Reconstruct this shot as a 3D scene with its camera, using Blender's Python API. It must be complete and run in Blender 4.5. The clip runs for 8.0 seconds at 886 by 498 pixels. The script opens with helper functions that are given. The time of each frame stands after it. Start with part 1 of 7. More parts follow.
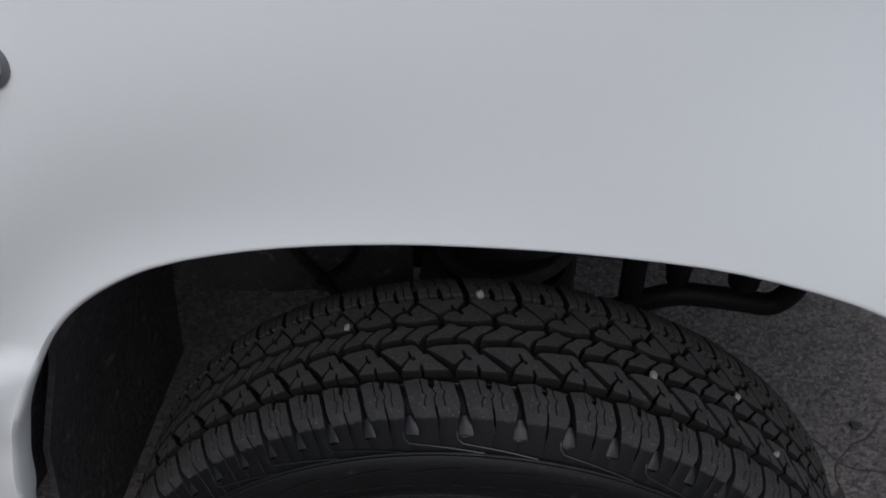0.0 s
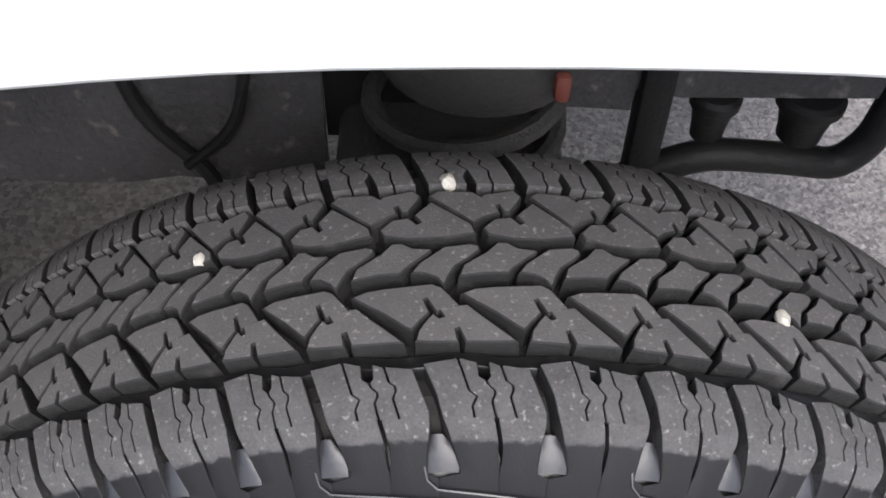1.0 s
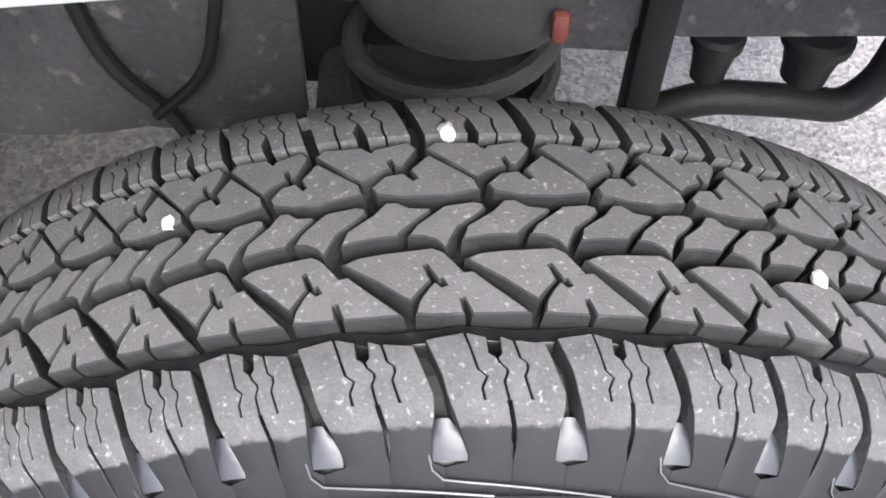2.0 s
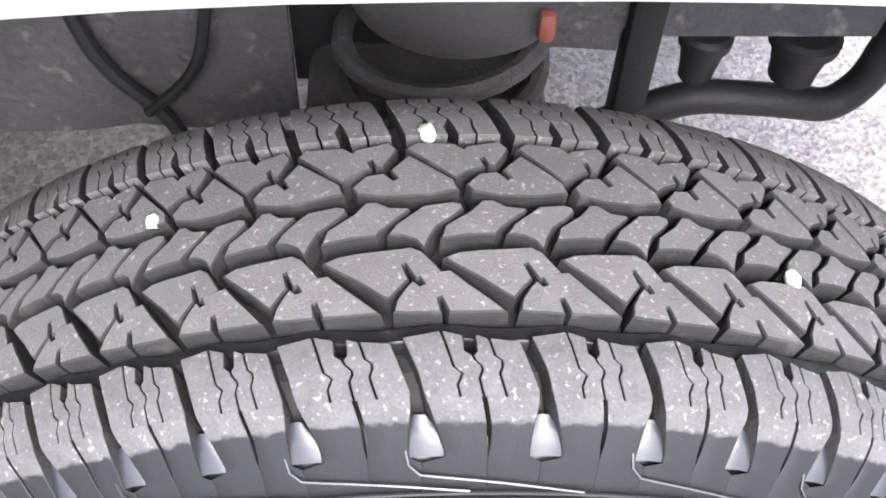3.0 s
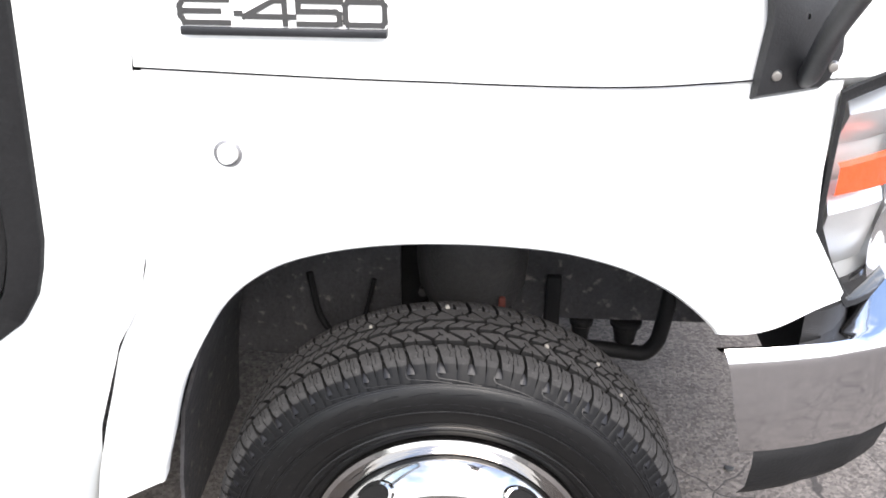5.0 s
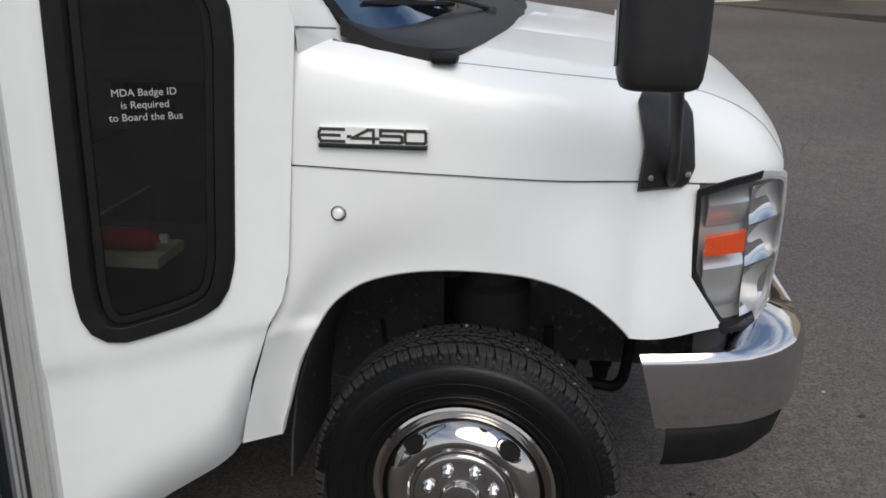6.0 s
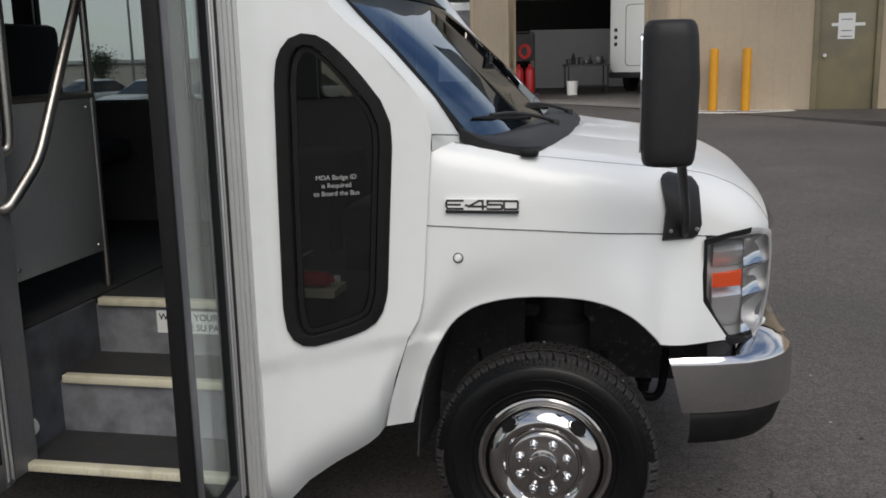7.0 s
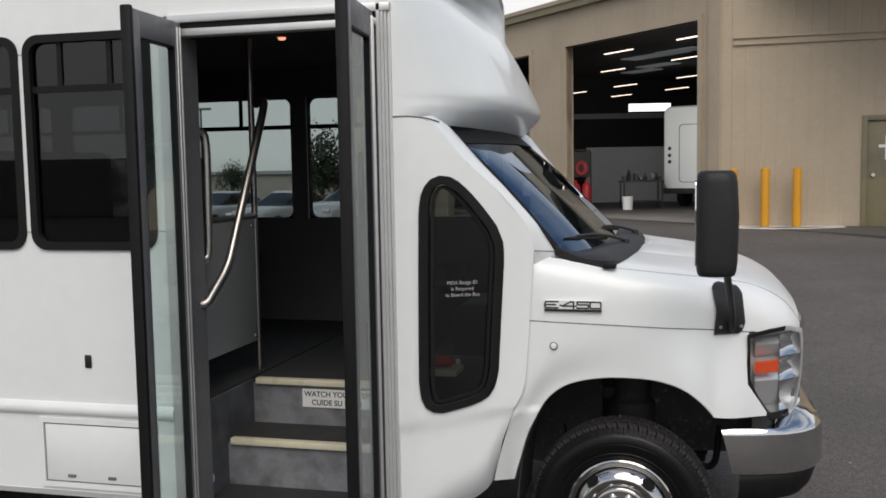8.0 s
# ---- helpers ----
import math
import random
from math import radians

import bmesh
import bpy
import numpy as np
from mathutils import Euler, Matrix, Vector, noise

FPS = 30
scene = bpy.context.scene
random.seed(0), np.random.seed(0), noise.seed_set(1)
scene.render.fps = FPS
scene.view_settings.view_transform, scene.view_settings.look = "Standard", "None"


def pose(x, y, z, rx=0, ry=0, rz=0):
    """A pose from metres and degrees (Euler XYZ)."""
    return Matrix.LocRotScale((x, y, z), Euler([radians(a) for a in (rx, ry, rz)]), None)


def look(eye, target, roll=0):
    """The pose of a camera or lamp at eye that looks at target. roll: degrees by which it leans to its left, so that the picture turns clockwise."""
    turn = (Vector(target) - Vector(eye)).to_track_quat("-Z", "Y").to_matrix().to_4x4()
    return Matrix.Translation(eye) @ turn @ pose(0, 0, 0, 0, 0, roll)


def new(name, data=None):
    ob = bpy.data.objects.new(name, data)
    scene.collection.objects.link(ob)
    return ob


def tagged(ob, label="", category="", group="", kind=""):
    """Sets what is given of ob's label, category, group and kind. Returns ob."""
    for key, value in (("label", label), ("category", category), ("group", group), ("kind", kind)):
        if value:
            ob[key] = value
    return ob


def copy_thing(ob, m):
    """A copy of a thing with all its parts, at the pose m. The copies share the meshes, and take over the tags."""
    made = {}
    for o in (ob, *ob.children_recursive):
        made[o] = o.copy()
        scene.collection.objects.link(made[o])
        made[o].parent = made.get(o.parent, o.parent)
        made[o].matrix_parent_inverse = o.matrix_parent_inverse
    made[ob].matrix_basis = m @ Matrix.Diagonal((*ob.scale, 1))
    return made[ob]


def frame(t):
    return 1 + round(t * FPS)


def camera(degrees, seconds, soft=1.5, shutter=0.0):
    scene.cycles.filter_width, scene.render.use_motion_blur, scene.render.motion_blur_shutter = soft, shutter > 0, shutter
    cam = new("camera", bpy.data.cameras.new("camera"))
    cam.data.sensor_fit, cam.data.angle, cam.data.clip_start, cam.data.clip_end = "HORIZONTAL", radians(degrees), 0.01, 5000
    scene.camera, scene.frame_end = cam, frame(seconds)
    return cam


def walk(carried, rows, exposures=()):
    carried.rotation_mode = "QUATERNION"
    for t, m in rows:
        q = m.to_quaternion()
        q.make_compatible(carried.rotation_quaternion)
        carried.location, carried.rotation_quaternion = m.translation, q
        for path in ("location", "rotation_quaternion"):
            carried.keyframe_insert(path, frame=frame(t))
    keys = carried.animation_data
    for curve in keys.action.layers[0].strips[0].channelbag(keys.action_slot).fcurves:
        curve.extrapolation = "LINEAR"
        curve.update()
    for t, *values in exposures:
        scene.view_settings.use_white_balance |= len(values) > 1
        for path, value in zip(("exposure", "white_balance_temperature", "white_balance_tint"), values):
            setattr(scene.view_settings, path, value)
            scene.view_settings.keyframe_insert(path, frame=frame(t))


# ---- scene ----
import collections

cam = camera(50.0, 8.0, soft=1.7)
PATH = [
    (0.0, (0.013, -0.489, 1.296), (-0.127, 1.032, 0.005), -0.26),
    (0.3, (-0.000, -0.378, 1.195), (-0.077, 1.077, -0.176), 1.15),
    (0.5, (-0.007, -0.311, 1.136), (-0.033, 1.085, -0.296), 1.88),
    (1.0, (-0.018, -0.196, 1.039), (0.005, 1.131, -0.456), 1.01),
    (1.5, (-0.028, -0.162, 1.008), (0.027, 1.096, -0.546), 1.24),
    (3.0, (-0.019, -0.165, 1.014), (0.054, 1.068, -0.559), 2.26),
    (3.5, (-0.014, -0.252, 1.077), (0.030, 1.046, -0.444), 2.16),
    (3.7, (-0.008, -0.328, 1.127), (0.010, 1.057, -0.317), 2.30),
    (4.0, (0.001, -0.462, 1.212), (-0.033, 1.014, -0.139), 2.52),
    (4.5, (0.005, -0.723, 1.356), (-0.010, 0.909, 0.200), 1.51),
    (4.7, (-0.002, -0.869, 1.416), (-0.021, 0.816, 0.339), 1.12),
    (5.8, (0.234, -1.782, 1.602), (-0.067, 0.083, 0.946), -0.02),
    (6.0, (0.236, -1.963, 1.622), (-0.038, -0.085, 0.990), 0.04),
    (6.5, (0.216, -2.431, 1.668), (0.020, -0.527, 1.089), -0.20),
    (6.7, (0.228, -2.634, 1.675), (-0.039, -0.721, 1.158), -0.63),
    (7.0, (0.263, -2.940, 1.685), (-0.122, -1.019, 1.282), -1.28),
    (7.2, (0.275, -3.131, 1.701), (-0.121, -1.209, 1.318), -1.19),
    (7.5, (0.279, -3.404, 1.734), (-0.132, -1.472, 1.422), -1.05),
    (7.8, (0.267, -3.675, 1.764), (-0.182, -1.746, 1.485), -1.01),
    (8.0, (0.252, -3.856, 1.783), (-0.243, -1.926, 1.612), -0.98),
]
EXPOSURES = [(0.0, -0.05, 6280, 12), (0.3, 0.15, 6380, 11), (0.6, 0.95, 6450, 11), (1.0, 2.85, 6500, 12), (1.5, 3.8, 6450, 12), (3.0, 4.35, 6400, 15), (3.5, 4.68, 6400, 19), (4.0, 4.45, 6400, 21), (4.5, 3.75, 6550, 15), (4.7, 3.45, 6650, 13), (5.2, 1.4, 6700, 11), (5.8, 0.35, 6700, 10), (6.1, 0.3, 6720, 10), (6.6, 0.12, 6780, 10), (8.0, 0.2, 6850, 10)]
walk(cam, [(t, look(e, g, r)) for t, e, g, r in PATH], EXPOSURES)

# ---- sky and light: a broken overcast ----
world = bpy.data.worlds.new("sky")
scene.world = world
world.use_nodes = True
wn, wl = world.node_tree.nodes, world.node_tree.links
wn.clear()
SUN_ELEV, SUN_AZ = radians(48), radians(165)
sky = wn.new("ShaderNodeTexSky")
sky.sky_type, sky.sun_disc, sky.sun_elevation, sky.sun_rotation = "NISHITA", False, SUN_ELEV, SUN_AZ
blue = wn.new("ShaderNodeBackground")
blue.inputs[1].default_value = 0.13
cloud = wn.new("ShaderNodeBackground")
cloud.inputs[1].default_value = 1.0
wco, wmap, wnoise, wramp = wn.new("ShaderNodeTexCoord"), wn.new("ShaderNodeMapping"), wn.new("ShaderNodeTexNoise"), wn.new("ShaderNodeValToRGB")
wmap.inputs["Scale"].default_value = (1.0, 1.0, 3.2)
wnoise.inputs["Scale"].default_value, wnoise.inputs["Detail"].default_value = 1.6, 7
wramp.color_ramp.elements[0].position, wramp.color_ramp.elements[1].position = 0.34, 0.6
tone = wn.new("ShaderNodeValToRGB")
tone.color_ramp.elements[0].color, tone.color_ramp.elements[1].color = (0.50, 0.56, 0.64, 1), (0.95, 0.96, 0.98, 1)
wmix, wout = wn.new("ShaderNodeMixShader"), wn.new("ShaderNodeOutputWorld")
wl.new(wco.outputs["Generated"], wmap.inputs[0])
wl.new(wmap.outputs[0], wnoise.inputs["Vector"])
wl.new(wnoise.outputs[0], wramp.inputs[0])
wl.new(wnoise.outputs[0], tone.inputs[0])
wl.new(tone.outputs[0], cloud.inputs[0])
wl.new(sky.outputs[0], blue.inputs[0])
wsep, wlow, wmul = wn.new("ShaderNodeSeparateXYZ"), wn.new("ShaderNodeMapRange"), wn.new("ShaderNodeMath")
wlow.inputs["From Min"].default_value, wlow.inputs["From Max"].default_value = 0.20, 0.62
wlow.inputs["To Min"].default_value, wlow.inputs["To Max"].default_value = 0.45, -0.42
wmul.operation, wmul.use_clamp = "ADD", True
wl.new(wco.outputs["Generated"], wsep.inputs[0])
wl.new(wsep.outputs[2], wlow.inputs["Value"])
wl.new(wlow.outputs[0], wmul.inputs[0])
wl.new(wramp.outputs[0], wmul.inputs[1])
wl.new(wmul.outputs[0], wmix.inputs[0])
wl.new(blue.outputs[0], wmix.inputs[1])
wl.new(cloud.outputs[0], wmix.inputs[2])
wl.new(wmix.outputs[0], wout.inputs[0])
sun = new("sun", bpy.data.lights.new("sun", "SUN"))
sun.data.energy, sun.data.angle, sun.data.color = 1.6, radians(45), (1.0, 0.96, 0.9)
sun_dir = Vector((math.sin(SUN_AZ) * math.cos(SUN_ELEV), math.cos(SUN_AZ) * math.cos(SUN_ELEV), math.sin(SUN_ELEV)))
sun.matrix_world = look(sun_dir * 30, (0, 0, 0))


# ---- materials ----
def mat(name, color, rough=0.5, metal=0.0, vary=0.0, vscale=8.0, bump=0.0, bscale=60.0, coat=0.0, dirt=None, dscale=3.0, dlo=0.5, dhi=0.75, rvary=0.0, spec=0.5, island=0.0):
    """A principled surface: two scales of colour change, a dirt colour in stains, fine relief."""
    m = bpy.data.materials.new(name)
    m.use_nodes = True
    nt = m.node_tree
    b = nt.nodes["Principled BSDF"]
    b.inputs["Roughness"].default_value, b.inputs["Metallic"].default_value = rough, metal
    b.inputs["Coat Weight"].default_value, b.inputs["Coat Roughness"].default_value = coat, 0.06
    b.inputs["Specular IOR Level"].default_value = spec
    b.inputs["Base Color"].default_value = (*color, 1)
    co = nt.nodes.new("ShaderNodeNewGeometry")

    def nz(scale, detail=5):
        n = nt.nodes.new("ShaderNodeTexNoise")
        n.inputs["Scale"].default_value, n.inputs["Detail"].default_value = scale, detail
        nt.links.new(co.outputs["Position"], n.inputs["Vector"])
        return n

    col = None
    if vary:
        n1, n2 = nz(vscale), nz(vscale * 9)
        add = nt.nodes.new("ShaderNodeMath")
        add.operation = "ADD"
        nt.links.new(n1.outputs[0], add.inputs[0])
        nt.links.new(n2.outputs[0], add.inputs[1])
        src = add
        if island:
            oi = nt.nodes.new("ShaderNodeObjectInfo")
            ma = nt.nodes.new("ShaderNodeMath")
            ma.operation = "MULTIPLY_ADD"
            ma.inputs[1].default_value = island
            nt.links.new(oi.outputs["Random"], ma.inputs[0])
            nt.links.new(add.outputs[0], ma.inputs[2])
            src = ma
        r = nt.nodes.new("ShaderNodeMapRange")
        r.inputs["From Min"].default_value, r.inputs["From Max"].default_value = 0.6, 1.4 + island
        r.inputs["To Min"].default_value, r.inputs["To Max"].default_value = 1 - vary, 1 + vary
        nt.links.new(src.outputs[0], r.inputs["Value"])
        mx = nt.nodes.new("ShaderNodeVectorMath")
        mx.operation = "SCALE"
        mx.inputs[0].default_value = color
        nt.links.new(r.outputs[0], mx.inputs["Scale"])
        col = mx.outputs[0]
    if dirt:
        n3 = nz(dscale, 8)
        rp = nt.nodes.new("ShaderNodeMapRange")
        rp.inputs["From Min"].default_value, rp.inputs["From Max"].default_value = dlo, dhi
        nt.links.new(n3.outputs[0], rp.inputs["Value"])
        mixc = nt.nodes.new("ShaderNodeMix")
        mixc.data_type = "RGBA"
        nt.links.new(rp.outputs[0], mixc.inputs[0])
        mixc.inputs[6].default_value = (*color, 1)
        if col:
            nt.links.new(col, mixc.inputs[6])
        mixc.inputs[7].default_value = (*dirt, 1)
        col = mixc.outputs[2]
    if col:
        nt.links.new(col, b.inputs["Base Color"])
    if rvary:
        n4 = nz(vscale * 2.3)
        rr = nt.nodes.new("ShaderNodeMapRange")
        rr.inputs["From Min"].default_value, rr.inputs["From Max"].default_value = 0.3, 0.7
        rr.inputs["To Min"].default_value, rr.inputs["To Max"].default_value = max(0.02, rough - rvary), rough + rvary
        nt.links.new(n4.outputs[0], rr.inputs["Value"])
        nt.links.new(rr.outputs[0], b.inputs["Roughness"])
    if bump:
        n5 = nz(bscale, 6)
        bp = nt.nodes.new("ShaderNodeBump")
        bp.inputs["Strength"].default_value, bp.inputs["Distance"].default_value = bump, 1.0 / bscale
        nt.links.new(n5.outputs[0], bp.inputs["Height"])
        nt.links.new(bp.outputs[0], b.inputs["Normal"])
    return m


def glass_mat(name, tint, gloss=0.04, rough=0.01, sheen=(1, 1, 1)):
    """A thin tinted pane: coloured see-through with a Fresnel reflection."""
    m = bpy.data.materials.new(name)
    m.use_nodes = True
    nt = m.node_tree
    nt.nodes.clear()
    tr, gl, mx, fr, pw, ad, out = (nt.nodes.new("ShaderNode" + k) for k in ("BsdfTransparent", "BsdfGlossy", "MixShader", "LayerWeight", "Math", "Math", "OutputMaterial"))
    tr.inputs[0].default_value = (*tint, 1)
    gl.inputs["Roughness"].default_value = rough
    gl.inputs["Color"].default_value = (*sheen, 1)
    pw.operation, ad.operation = "POWER", "MULTIPLY_ADD"
    pw.inputs[1].default_value, ad.inputs[1].default_value, ad.inputs[2].default_value = 4.0, 0.7, gloss
    nt.links.new(fr.outputs["Facing"], pw.inputs[0])
    nt.links.new(pw.outputs[0], ad.inputs[0])
    nt.links.new(ad.outputs[0], mx.inputs[0])
    nt.links.new(tr.outputs[0], mx.inputs[1])
    nt.links.new(gl.outputs[0], mx.inputs[2])
    nt.links.new(mx.outputs[0], out.inputs[0])
    if sheen != (1, 1, 1):
        # a reflected sky's blue put into a second gloss colour, under the plain outer face
        ad.inputs[2].default_value = 0.0
        gl.inputs["Color"].default_value = (0.95, 0.95, 0.95, 1)
        coat, under = nt.nodes.new("ShaderNodeBsdfGlossy"), nt.nodes.new("ShaderNodeMixShader")
        coat.inputs["Roughness"].default_value = rough
        coat.inputs["Color"].default_value = (*sheen, 1)
        under.inputs[0].default_value = gloss
        nt.links.new(tr.outputs[0], under.inputs[1])
        nt.links.new(coat.outputs[0], under.inputs[2])
        nt.links.new(under.outputs[0], mx.inputs[1])
    return m


def glow_mat(name, color, strength):
    m = bpy.data.materials.new(name)
    m.use_nodes = True
    b = m.node_tree.nodes["Principled BSDF"]
    b.inputs["Base Color"].default_value = (*color, 1)
    b.inputs["Emission Color"].default_value, b.inputs["Emission Strength"].default_value = (*color, 1), strength
    return m


def asphalt_mat():
    m = mat("asphalt", (0.122, 0.108, 0.099), 0.88, 0, 0.30, 1.4, 0.7, 110, dirt=(0.090, 0.080, 0.074), dscale=0.35, dlo=0.40, dhi=0.62)
    nt = m.node_tree
    b = nt.nodes["Principled BSDF"]
    geo = nt.nodes.new("ShaderNodeNewGeometry")
    # stone grain
    vor = nt.nodes.new("ShaderNodeTexVoronoi")
    vor.inputs["Scale"].default_value = 130
    nt.links.new(geo.outputs["Position"], vor.inputs["Vector"])
    sep = nt.nodes.new("ShaderNodeSeparateColor")
    nt.links.new(vor.outputs["Color"], sep.inputs[0])
    gr = nt.nodes.new("ShaderNodeMapRange")
    gr.inputs["To Min"].default_value, gr.inputs["To Max"].default_value = 0.56, 1.36
    nt.links.new(sep.outputs[0], gr.inputs["Value"])
    old = b.inputs["Base Color"].links[0].from_socket
    sc = nt.nodes.new("ShaderNodeVectorMath")
    sc.operation = "SCALE"
    nt.links.new(old, sc.inputs[0])
    nt.links.new(gr.outputs[0], sc.inputs["Scale"])
    # crazed cracks, in patches, warped
    warp = nt.nodes.new("ShaderNodeTexNoise")
    warp.inputs["Scale"].default_value, warp.inputs["Detail"].default_value = 3.0, 4
    nt.links.new(geo.outputs["Position"], warp.inputs["Vector"])
    wadd = nt.nodes.new("ShaderNodeVectorMath")
    wadd.operation = "MULTIPLY_ADD"
    wadd.inputs[1].default_value = (0.22, 0.22, 0)
    nt.links.new(warp.outputs["Color"], wadd.inputs[0])
    nt.links.new(geo.outputs["Position"], wadd.inputs[2])
    fac = None
    for scale, width, psc, plo in ((5.5, 0.008, 0.45, 0.57), (0.42, 0.0013, 0.2, 0.56)):
        cr = nt.nodes.new("ShaderNodeTexVoronoi")
        cr.feature = "DISTANCE_TO_EDGE"
        cr.inputs["Scale"].default_value = scale
        nt.links.new(wadd.outputs[0], cr.inputs["Vector"])
        th = nt.nodes.new("ShaderNodeMapRange")
        th.inputs["From Min"].default_value, th.inputs["From Max"].default_value = width, width * 2.2
        th.inputs["To Min"].default_value, th.inputs["To Max"].default_value = 1, 0
        nt.links.new(cr.outputs["Distance"], th.inputs["Value"])
        pt = nt.nodes.new("ShaderNodeTexNoise")
        pt.inputs["Scale"].default_value = psc
        nt.links.new(geo.outputs["Position"], pt.inputs["Vector"])
        pr = nt.nodes.new("ShaderNodeMapRange")
        pr.inputs["From Min"].default_value, pr.inputs["From Max"].default_value = plo, plo + 0.06
        nt.links.new(pt.outputs[0], pr.inputs["Value"])
        patch = pr.outputs[0]
        if scale > 1:
            # the broken strip of old asphalt beside the bus
            sxyz = nt.nodes.new("ShaderNodeSeparateXYZ")
            nt.links.new(wadd.outputs[0], sxyz.inputs[0])
            for k, lo, hi in ((0, 0.2, 0.35), (1, 0.80, 0.76), (1, -0.55, -0.45)):
                edge = nt.nodes.new("ShaderNodeMapRange")
                edge.inputs["From Min"].default_value, edge.inputs["From Max"].default_value = lo, hi
                nt.links.new(sxyz.outputs[k], edge.inputs["Value"])
                if (k, lo) == (0, 0.2):
                    strip = edge.outputs[0]
                else:
                    both = nt.nodes.new("ShaderNodeMath")
                    both.operation = "MULTIPLY"
                    nt.links.new(strip, both.inputs[0])
                    nt.links.new(edge.outputs[0], both.inputs[1])
                    strip = both.outputs[0]
            ored = nt.nodes.new("ShaderNodeMath")
            ored.operation = "MAXIMUM"
            nt.links.new(strip, ored.inputs[0])
            nt.links.new(patch, ored.inputs[1])
            patch = ored.outputs[0]
        mu = nt.nodes.new("ShaderNodeMath")
        mu.operation = "MULTIPLY"
        nt.links.new(th.outputs[0], mu.inputs[0])
        nt.links.new(patch, mu.inputs[1])
        if fac is None:
            fac = mu.outputs[0]
        else:
            mxx = nt.nodes.new("ShaderNodeMath")
            mxx.operation = "MAXIMUM"
            nt.links.new(fac, mxx.inputs[0])
            nt.links.new(mu.outputs[0], mxx.inputs[1])
            fac = mxx.outputs[0]
    cm = nt.nodes.new("ShaderNodeMix")
    cm.data_type = "RGBA"
    nt.links.new(fac, cm.inputs[0])
    nt.links.new(sc.outputs[0], cm.inputs[6])
    cm.inputs[7].default_value = (0.040, 0.036, 0.034, 1)
    nt.links.new(cm.outputs[2], b.inputs["Base Color"])
    return m


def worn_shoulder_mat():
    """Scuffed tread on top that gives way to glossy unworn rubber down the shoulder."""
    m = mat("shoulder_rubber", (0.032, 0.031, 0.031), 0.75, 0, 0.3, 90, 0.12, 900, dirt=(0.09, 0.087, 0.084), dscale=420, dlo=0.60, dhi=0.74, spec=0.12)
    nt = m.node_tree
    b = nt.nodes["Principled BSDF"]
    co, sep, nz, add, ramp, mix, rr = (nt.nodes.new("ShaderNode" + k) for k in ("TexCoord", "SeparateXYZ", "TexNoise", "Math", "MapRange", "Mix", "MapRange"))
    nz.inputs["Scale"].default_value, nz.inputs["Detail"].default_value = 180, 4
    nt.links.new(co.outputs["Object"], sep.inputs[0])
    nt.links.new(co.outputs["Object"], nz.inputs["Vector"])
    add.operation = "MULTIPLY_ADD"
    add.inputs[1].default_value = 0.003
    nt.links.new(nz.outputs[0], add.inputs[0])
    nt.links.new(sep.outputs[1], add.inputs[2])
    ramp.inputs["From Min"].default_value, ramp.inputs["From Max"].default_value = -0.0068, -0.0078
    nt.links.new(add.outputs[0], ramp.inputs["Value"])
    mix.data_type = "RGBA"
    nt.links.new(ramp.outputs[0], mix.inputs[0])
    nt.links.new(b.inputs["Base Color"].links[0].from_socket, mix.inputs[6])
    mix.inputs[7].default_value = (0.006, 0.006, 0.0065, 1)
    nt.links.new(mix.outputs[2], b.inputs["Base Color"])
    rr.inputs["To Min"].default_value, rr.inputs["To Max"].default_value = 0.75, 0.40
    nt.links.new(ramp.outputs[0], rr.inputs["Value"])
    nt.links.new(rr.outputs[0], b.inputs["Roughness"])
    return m


